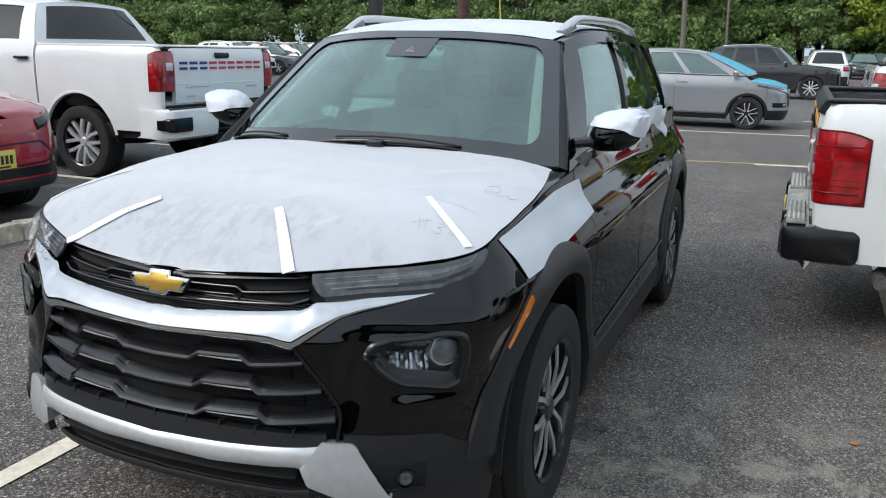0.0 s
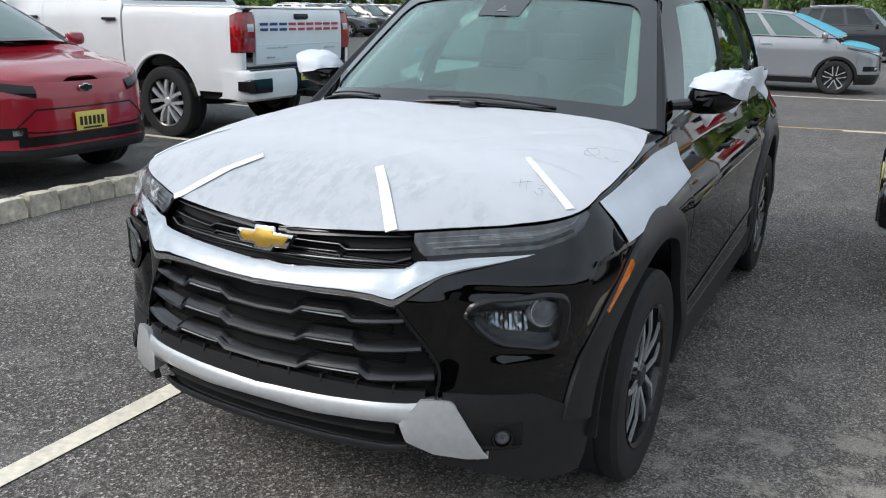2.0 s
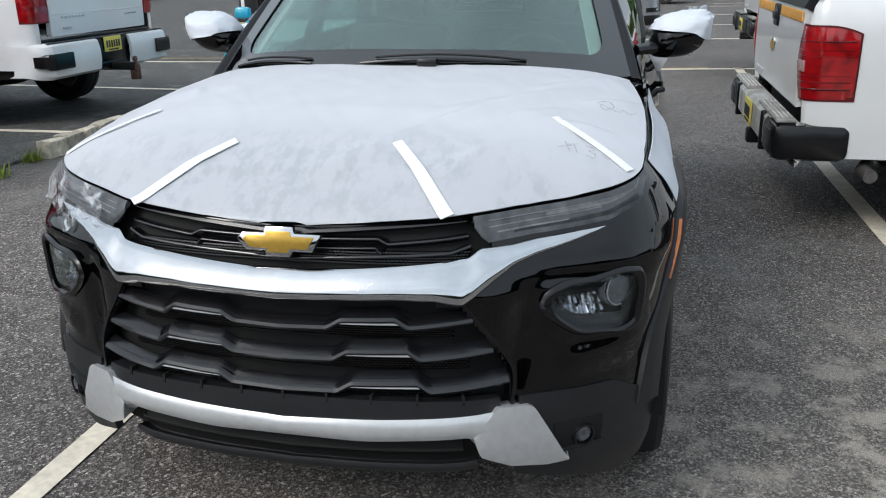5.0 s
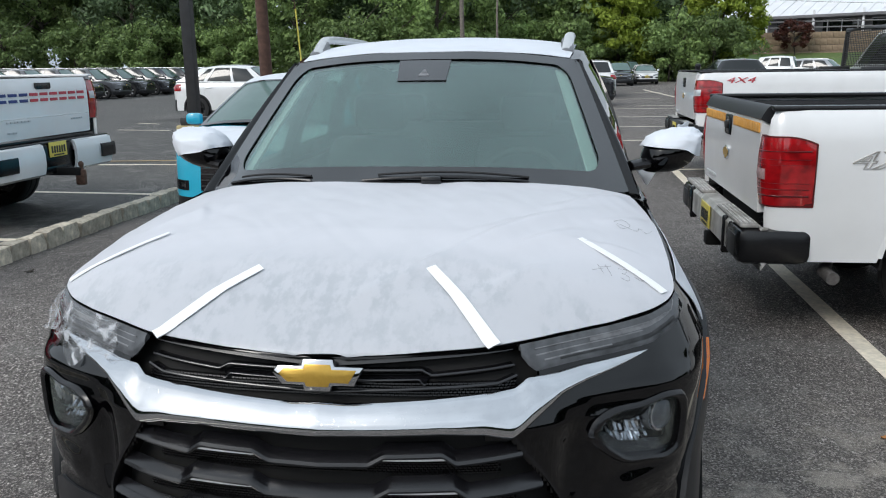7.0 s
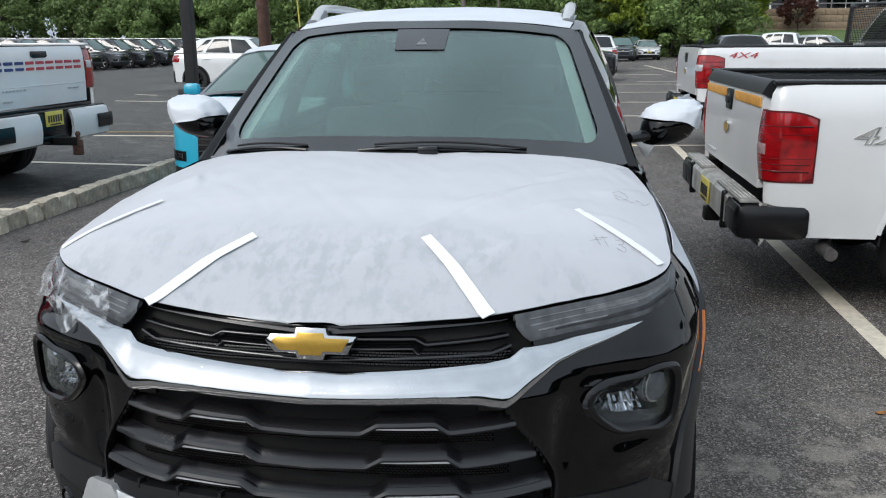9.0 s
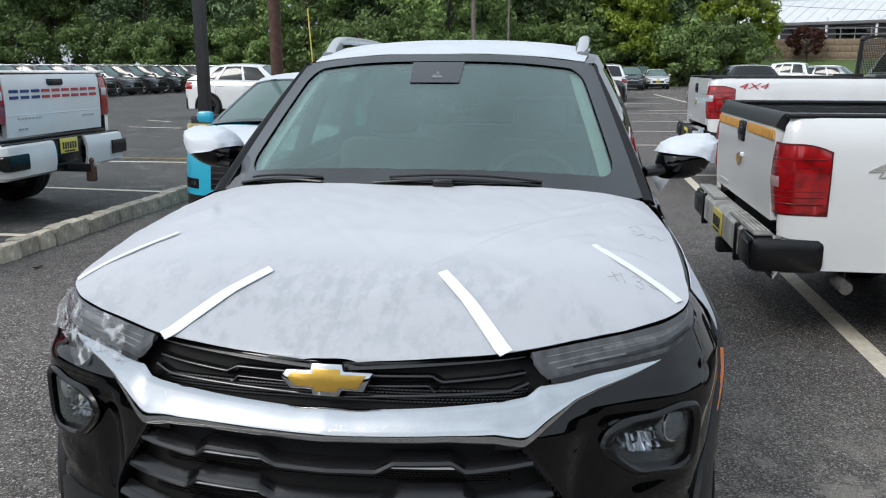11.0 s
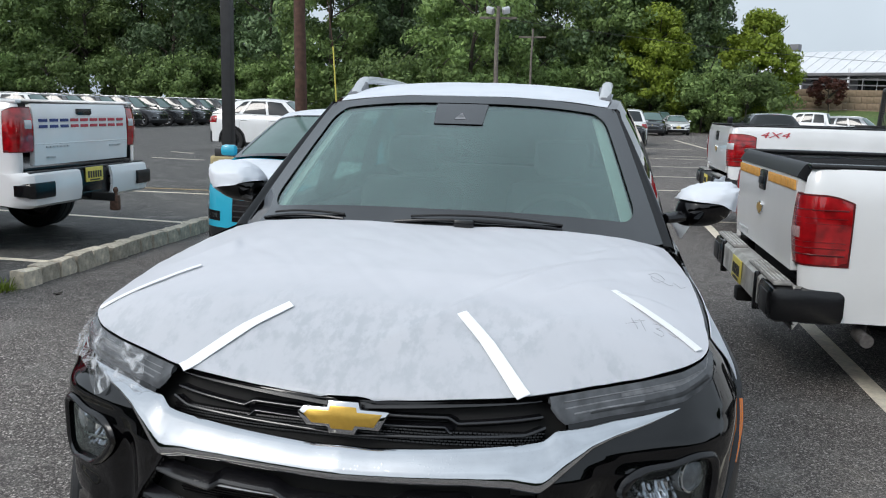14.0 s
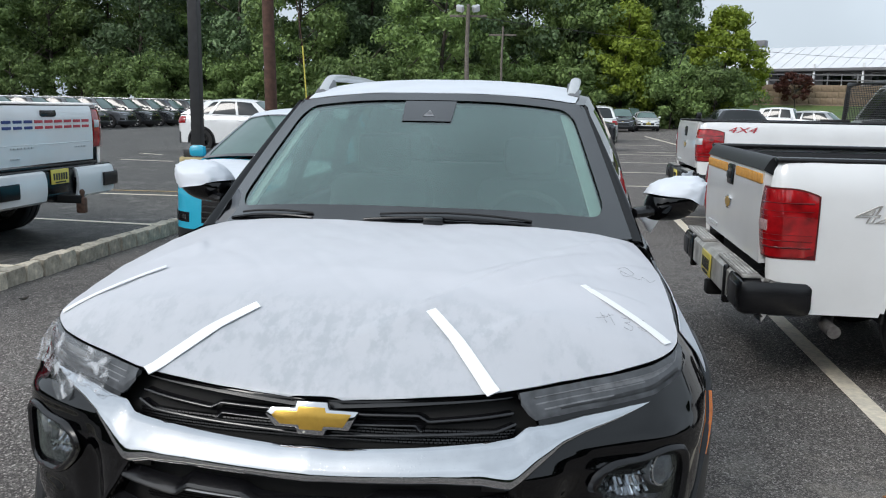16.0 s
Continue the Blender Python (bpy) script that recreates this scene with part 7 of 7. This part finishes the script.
bolt, bb, bq = road_car("hatchback", "grey electric hatchback with turquoise film on windscreen and bonnet", face(90, 0.50, 16.40), GREY, L=4.17, W=1.765, H=1.60, wb=2.60, fo=0.78, r=0.325, hood=(0.82, 0.98, 1.10), belt=1.06, glass_y=(-0.05, 0.95, 0, 0), hood_film=CYANFILM, windows=TEALGLASS, front_glass=CYANFILM, wheel_mat=RIM, double=True)
for g in (1, -1):
    sill = bb.skin(bb.s_of(0.40), bb.s_of(2.20), 0.315, 0.335, 30, 3, 0.010)
    panel("chrome_strip", sill if g > 0 else mirrored(sill), 0.008, CHROME, bolt, "thin chrome strip along the sill")
    tube("window_line", [(g * (p[0] + 0.004), p[1], p[2] + 0.004) for p in spl(bq["roof"], 24)], 0.009, CHROME, bolt, "chrome line over the windows", 6)
    tube("window_line", [(g * (p[0] + 0.010), p[1], p[2] + 0.012) for p in spl(bq["belt"], 24)], 0.007, GLOSSPLASTIC, bolt, "", 6)
road_car("suv", "black full-size SUV parked in a stall", face(90, 1.72, 29.8), DARKCAR, L=4.91, W=1.98, H=1.80, wb=2.96, fo=0.95, r=0.385, hood=(0.98, 1.10, 1.18), belt=1.15, glass_y=(0.55, 1.15, 0, 0), rails=True, double=True)
spark, sb2, sq = road_car("hatchback", "bright blue small hatchback with white film on bonnet and roof", face(0, -2.285, 4.60 + 0.74), CYAN, L=3.64, W=1.68, H=1.48, wb=2.385, fo=0.74, r=0.29, hood=(0.80, 0.93, 1.02), belt=0.98, glass_y=(0.08, 0.85, 0, 0), hood_film=FILM, roof_x=0.54, roof_mat=FILM)
road_car("suv", "white compact crossover seen side-on", face(90, -7.55, 22.3, 0.028), WHITE, L=4.33, W=1.78, H=1.63, wb=2.61, fo=0.88, r=0.36, belt=1.10, glass_y=(0.30, 1.0, 2.55, 3.30), panes=((0.10, 0.36), (0.39, 0.66), (0.70, 0.80)), wheel_mat=RIMBLACK)
cols = [(WHITE, "white SUV in the row of parked cars"), (STEELCAR, "steel grey SUV in the row of parked cars"), (STEELCAR, "steel grey SUV in the row of parked cars"), (STEELCAR, "steel grey SUV in the row of parked cars"), (DARKCAR, "charcoal SUV in the row of parked cars"), (DARKCAR, "charcoal SUV in the row of parked cars"), (BLUECAR, "dark blue SUV in the row of parked cars"), (DARKCAR, "charcoal SUV in the row of parked cars"), (GREY, "grey SUV in the row of parked cars"), (BLUECAR, "dark blue SUV in the row of parked cars"), (DARKCAR, "charcoal SUV in the row of parked cars")]
made = {}
for i, (c, lb) in enumerate(cols):
    mm = face(90, -24.2 + 0.06 * i, 33.2 + 2.75 * i, 0.028)
    if c in made:
        copy_thing(made[c], mm)
    else:
        made[c] = road_car("suv", lb, mm, c, L=4.65, W=1.84, H=1.66, group="row of parked SUVs", rails=True)[0]
road_car("sedan", "white saloon parked facing the camera", face(0, 7.05, 61.3), WHITE, L=4.65, W=1.78, H=1.44, wb=2.65, fo=0.9, r=0.32, belt=0.96, hood=(0.72, 0.86, 0.97), glass_y=(0.4, 1.15, 0, 0), front_plate=True, windows=DARKGLASS)
road_car("suv", "dark SUV parked in the distance", face(0, 6.5, 68.0), DARKCAR, H=1.75)
copy_thing(made[BLUECAR], face(10, 4.2, 66.0))
road_car("suv", "white SUV seen from behind", face(180, 2.35, 40.5), WHITE, H=1.72, rear_plate=True)
copy_thing(made[DARKCAR], face(0, 4.9, 57.5))
copy_thing(made[GREY], face(60, 17.3, 49.5))
road_car("suv", "boxy white off-road car by the grass", face(70, 15.4, 50.5), WHITE, L=4.3, H=1.85, belt=1.20, hood=(1.05, 1.12, 1.2), glass_y=(0.55, 0.85, 0, 0))
pk, pkb = pickup("pickup_truck", "black pickup parked by the grass", face(184, 7.3, 34.2), rail=1.18, gate_z=(0.66, 1.18), lamp_z=(0.72, 1.08), cab_h=1.66, paint=DARKCAR, style="dark")
# ---- poles, wires, building, trees ----
def lamp_post():
    p = thing("lamp_post", "dark square lamp post on a concrete base", "street lamp", face(0, -5.42, 10.70, 0.02))
    revolve("concrete_base", [(0.0, 0.002), (0.0, 0.31), (0.60, 0.305), (0.62, 0.285), (0.62, 0.002)], CONCRETE, p, "yellow-brown concrete base", 28, axis="z")
    box("base_cover", (0.36, 0.36, 0.13), (0, 0, 0.685), POST, p, 0.01)
    box("pole", (0.165, 0.165, 7.0), (0, 0, 4.2), POST, p, 0.008)
    box("arm", (0.9, 0.10, 0.10), (0.45, 0, 7.6), POST, p, 0.01)
    box("lamp_head", (0.55, 0.36, 0.16), (1.0, 0, 7.6), POST, p, 0.03)


lamp_post()


def wood_pole(x, y, h, r, mat, label):
    p = thing("utility_pole", label, "utility pole", face(0, x, y))
    tube("pole", [(0.03 * math.sin(z), 0.02 * math.cos(z * 1.3), z) for z in np.linspace(-0.1, h, 9)], np.linspace(r, r * 0.72, 9), mat, p, "", 14)
    box("cross_arm", (2.0, 0.10, 0.12), (0, 0.10, h - 0.6), mat, p, 0.01)
    return p


wood_pole(-7.0, 18.66, 10.5, 0.165, WOOD, "reddish brown wooden utility pole")
flood = wood_pole(-4.55, 43.0, 6.95, 0.14, GREYWOOD, "grey wooden pole with two floodlights")
for g in (1, -1):
    lampm = Matrix.Translation((g * 0.42, -0.1, 6.72)) @ Matrix.Rotation(radians(35), 4, "X") @ Matrix.Rotation(radians(g * 25), 4, "Z")
    fl = box("floodlight", (0.42, 0.22, 0.36), (0, 0, 0), RIMGREY, flood, 0.05, "grey floodlight")
    fl.matrix_local = lampm
    gp = box("floodlight_glass", (0.34, 0.02, 0.28), (0, -0.115, 0), WHITEWALL, fl, 0.005)
pole2 = wood_pole(-3.85, 60.0, 7.4, 0.10, GREYWOOD, "slender grey pole before the trees")
guy = tube("guy_wire", [(-6.62, 21.0, 0.0), (-6.84, 21.0, 3.17), (-7.0, 18.75, 9.5)], 0.012, GREYRUST, None, "", 6)
tagged(guy, "steel guy wire of the wooden pole", "wire")
mark = tube("guy_marker", [(-6.63, 21.0, 0.05), (-6.84, 21.0, 3.17)], 0.022, YELLOWPLASTIC, None, "", 8)
tagged(mark, "yellow plastic marker on a guy wire", "wire marker")
for k, (a, b, sag) in enumerate((((-4.55, 43, 6.35), (48, 90, 7.4), 1.0), ((-4.55, 43, 6.8), (-7.0, 18.7, 10.2), 0.6), ((-7, 18.7, 9.9), (-40, 30, 10), 0.8))):
    a, b = np.array(a, float), np.array(b, float)
    w = tube("overhead_wire", [a + (b - a) * t - np.array([0, 0, sag * 4 * t * (1 - t)]) for t in np.linspace(0, 1, 24)], 0.014, POST, None, "", 5)
    tagged(w, "thin overhead cable between poles", "wire", "overhead wires")


def building():
    b = thing("building", "low building with a white metal roof and dark band of windows", "building", face(-34, 18, 116))
    box("wall", (80, 14, 5.0), (40, 8, 4.6), GREYWALL, b, 0.02)
    R = np.array([[(x, y, z) for y, z in ((-1.2, 6.95), (3.0, 8.5), (8.0, 10.2), (18, 10.2))] for x in np.linspace(-1, 81, 42)])
    roof = panel("roof", R, 0.25, WHITEWALL, b, "white ribbed metal roof", 20)
    for k in range(56):
        x = -0.6 + 1.45 * k
        tube("roof_seam", [(x, -1.2, 7.01), (x, 3.0, 8.56), (x, 8.0, 10.26)], 0.05, WHITEWALL, roof, "", 5)
    box("fascia", (82, 0.15, 0.35), (40, -1.25, 6.80), GREYWALL, b, 0.02)
    for k in range(14):
        x = 2.5 + 5.6 * k
        wd = box("window", (4.4, 0.12, 1.5), (x, 0.97, 5.6), DARKGLASS, b, 0.02)
        box("mullion", (0.10, 0.16, 1.5), (x, 0.95, 5.6), WHITEWALL, wd, 0.01)
        box("frame", (4.6, 0.14, 0.10), (x, 0.96, 6.42), WHITEWALL, wd, 0.01)
        box("post", (0.25, 0.25, 5.0), (x - 2.7, -1.0, 5.0), WHITEWALL, b, 0.02)
    box("vent", (1.2, 1.2, 0.9), (6, 9, 10.9), GREYWALL, b, 0.03)
    box("vent", (1.6, 1.2, 0.8), (38, 9, 10.9), GREYWALL, b, 0.03)


building()


def mast():
    p = thing("radio_mast", "distant lattice radio mast", "mast", face(0, 62, 160))
    for dx, dy in ((-0.5, -0.3), (0.5, -0.3), (0, 0.6)):
        tube("leg", [(dx, dy, 0), (dx * 0.5, dy * 0.5, 25)], 0.09, GREYWALL, p, "", 6)
    for z in np.arange(2, 25, 1.6):
        k = 1 - z / 50
        tube("brace", [(-0.5 * k, -0.3 * k, z), (0.5 * k, -0.3 * k, z + 0.8)], 0.05, GREYWALL, p, "", 5)
        tube("brace", [(0.5 * k, -0.3 * k, z), (0, 0.6 * k, z + 0.8)], 0.05, GREYWALL, p, "", 5)
    for x in (-0.9, -0.3, 0.3, 0.9):
        box("antenna", (0.3, 0.2, 1.8), (x, -0.6, 23.8), GREYWALL, p, 0.03)


mast()


def verge():
    """Grass bank that climbs to the retaining wall."""
    n, k = 50, 14
    P = []
    for i in range(n):
        x = 12 + 78 * i / (n - 1)
        row = []
        for j in range(k):
            v = j / (k - 1)
            y = 62 + 3 * math.sin(i * 0.3) * (1 - v) + (94 - 0.14 * (x - 26) - 62) * v
            row.append((x, y, -0.05 + 2.4 * v ** 1.4 * min(1, i / 5) + 0.10 * noise.noise(Vector((x * 0.3, y * 0.3, 0)))))
        P.append(row)
    V, F = sheet(np.array(P), 0.05)
    tagged(obj("grass_bank", V, F, GRASS), "mown grass bank below a retaining wall", "grass", kind="structure")
    w = thing("retaining_wall", "brown block retaining wall with a rail on top", "wall", face(-8, 20.5, 95.6))
    w["kind"] = "structure"
    cols_n, rows_n = 62, 4
    me = None
    for i in range(cols_n):
        for j in range(rows_n):
            x = 1.2 * i + (0.6 if j % 2 else 0)
            if me is None:
                b = box("block", (1.17, 0.8, 0.68), (0, 0, 0), WALLSTONE, w, 0.03)
                me = b.data
            else:
                b = new("block", me)
                b.parent = w
            b.location = (x, random.uniform(-0.02, 0.02), 2.15 + 0.70 * j)
    for k in range(26):
        box("rail_post", (0.12, 0.12, 1.3), (3 * k, 0.1, 5.2), GREYWALL, w, 0.01)
    for z in (5.1, 5.7):
        box("rail", (76, 0.08, 0.14), (37, 0.1, z), GREYWALL, w, 0.01)


verge()


def crown_mesh(name, seed, h, r, mat, base=0.25, clumps=75, leaves=150, size=0.30, spread=0.75):
    """Leaves in clumps round the limbs of a crown, with gaps between."""
    rnd = np.random.RandomState(seed)
    V = []
    F = []
    for c in range(clumps):
        t = rnd.uniform(0, 1)
        z = h * (base + (1.0 - base) * t)
        rr = r * (math.sin(math.pi * min(1, 0.16 + 0.80 * t)) ** 0.7) * rnd.uniform(0.45, 1.08)
        a = rnd.uniform(0, 2 * math.pi)
        cx, cy = rr * math.cos(a), rr * math.sin(a)
        cr = r * rnd.uniform(0.18, 0.34)
        n = int(leaves * rnd.uniform(0.7, 1.3))
        d = rnd.normal(0, 1, (n, 3))
        d /= np.linalg.norm(d, axis=1, keepdims=True)
        p = np.array([cx, cy, z]) + d * (cr * rnd.uniform(0.45, 1.0, (n, 1)) * [1, 1, spread])
        s = size * rnd.uniform(0.6, 1.3, (n, 1))
        u = rnd.normal(0, 1, (n, 3))
        u -= d * (u * d).sum(1, keepdims=True) * 0.6
        u /= np.linalg.norm(u, axis=1, keepdims=True)
        w = np.cross(u, d + rnd.normal(0, 0.5, (n, 3)))
        w /= np.linalg.norm(w, axis=1, keepdims=True)
        for i in range(n):
            k = len(V)
            q = p[i]
            V += [q - u[i] * s[i], q + w[i] * s[i] * 0.5, q + u[i] * s[i], q - w[i] * s[i] * 0.5]
            F.append((k, k + 1, k + 2, k + 3))
    me = bpy.data.meshes.new(name)
    me.from_pydata([tuple(v) for v in V], [], F)
    me.materials.append(mat)
    return me


def tree(label, seed, h, r, mat, m, base=0.25, group="trees", **kw):
    t = thing("tree", label, "tree", m, group)
    rnd = random.Random(seed)
    tr = tube("trunk", [(0.15 * math.sin(z * 0.7 + seed), 0.15 * math.cos(z * 0.5 + seed) - 0.15, z) for z in np.linspace(-0.1, h * 0.85, 10)], np.linspace(0.028 * h * 0.6, 0.03, 10), BARK, t, "", 8)
    for k in range(9):
        z = h * rnd.uniform(0.28, 0.75)
        a = rnd.uniform(0, 6.28)
        ln = r * rnd.uniform(0.5, 0.9)
        tube("limb", [(0, 0, z), (ln * 0.5 * math.cos(a), ln * 0.5 * math.sin(a), z + ln * 0.3), (ln * math.cos(a), ln * math.sin(a), z + ln * 0.75)], (0.07, 0.05, 0.02), BARK, tr, "", 5)
    c = new("crown", crown_mesh("crown", seed, h, r, mat, base, **kw))
    c.parent = t
    return t


kinds = [tree("tall dark green broadleaf tree at the lot's edge", 11, 19, 5.2, LEAFDARK, face(0, -60, 84), clumps=105, size=0.22),
         tree("tall green broadleaf tree at the lot's edge", 12, 17, 4.8, LEAF, face(0, -52, 82), clumps=100, size=0.21),
         tree("dark green tree with an open crown", 13, 21, 4.6, LEAFDARK, face(0, -45, 86), clumps=90, size=0.22),
         tree("green tree with drooping branches", 14, 15, 4.6, LEAF, face(0, -39, 79), base=0.10, clumps=95, size=0.21),
         tree("yellow-green tree catching the light", 15, 10.3, 3.0, LEAFLIGHT, face(0, 14.9, 75), base=0.05, clumps=150, size=0.18),
         tree("bushy green undergrowth at the lot's edge", 16, 5.5, 3.4, LEAF, face(0, -34, 70), base=0.02, clumps=60, size=0.17)]
rnd = random.Random(5)
for x in np.arange(-74, 4, 5.2):
    if -34 < x < -25:
        continue
    copy_thing(kinds[rnd.choice((0, 0, 2, 1))], face(rnd.uniform(0, 360), x + rnd.uniform(-1.5, 1.5), 88 + rnd.uniform(-3, 5) - max(0, -x - 40) * 0.25))
for x in np.arange(-68, 4, 4.6):
    if -31 < x < -23:
        continue
    copy_thing(kinds[rnd.choice((1, 3, 0, 3))], face(rnd.uniform(0, 360), x + rnd.uniform(-1.5, 1.5), 78 + rnd.uniform(-3, 3) - max(0, -x - 30) * 0.30))
for x in np.arange(-60, 6, 3.6):
    copy_thing(kinds[5], face(rnd.uniform(0, 360), x + rnd.uniform(-1, 1), 70.5 + rnd.uniform(-2, 2) - max(0, -x - 25) * 0.32))
for x, y, k in ((-22, 69, 3), (6.4, 82, 0), (8.0, 84, 2), (9.0, 79, 3), (6.0, 71.4, 4), (2.2, 74, 1), (5.0, 86, 0), (9.5, 86, 3), (-12, 62, 5), (-15, 60, 5), (-9, 66, 3), (13.5, 70, 5), (9.8, 70, 5)):
    copy_thing(kinds[k], face(rnd.uniform(0, 360), x, y))
tree("tall dark green tree with hanging boughs", 17, 19, 3.0, LEAFDARK, face(0, 10.8, 77), base=0.04, clumps=150, size=0.20, spread=1.3)
tree("small dark red ornamental tree on the grass bank", 21, 4.5, 1.9, LEAFRED, face(0, 25.6, 92.5, 1.3), base=0.40, clumps=34, leaves=70, size=0.16)


# darker than the other leaves, so that the black paint mirrors little light
LEAFDEEP = leaf_material("deep_green_leaves", (0.016, 0.024, 0.014), (0.045, 0.066, 0.030))


def unseen_woods():
    """Unseen woods on the sides at the camera's back, added for dark reflections."""
    V, F = [], []
    rs = np.random.RandomState(9)
    for k in range(26000):
        a = rs.uniform(radians(160), radians(380))
        d = rs.uniform(24, 32) if radians(195) < a < radians(345) else rs.uniform(34, 44)
        z = 5.5 * rs.beta(0.9, 1.4) * (0.75 + 0.25 * math.sin(a * 9) + 0.12 * math.sin(a * 23))
        p = np.array([d * math.cos(a), d * math.sin(a), max(0.1, z)])
        u, w = rs.normal(0, 1, 3), rs.normal(0, 1, 3)
        u, w = u / np.linalg.norm(u) * 0.9, w / np.linalg.norm(w) * 0.6
        i = len(V)
        V += [p - u, p + w, p + u, p - w]
        F.append((i, i + 1, i + 2, i + 3))
    me = bpy.data.meshes.new("woods")
    me.from_pydata([tuple(v) for v in V], [], F)
    me.materials.append(LEAFDEEP)
    tagged(new("woods", me), "dense dark green woods added out of view round the car park", "woods", kind="stuff")


unseen_woods()
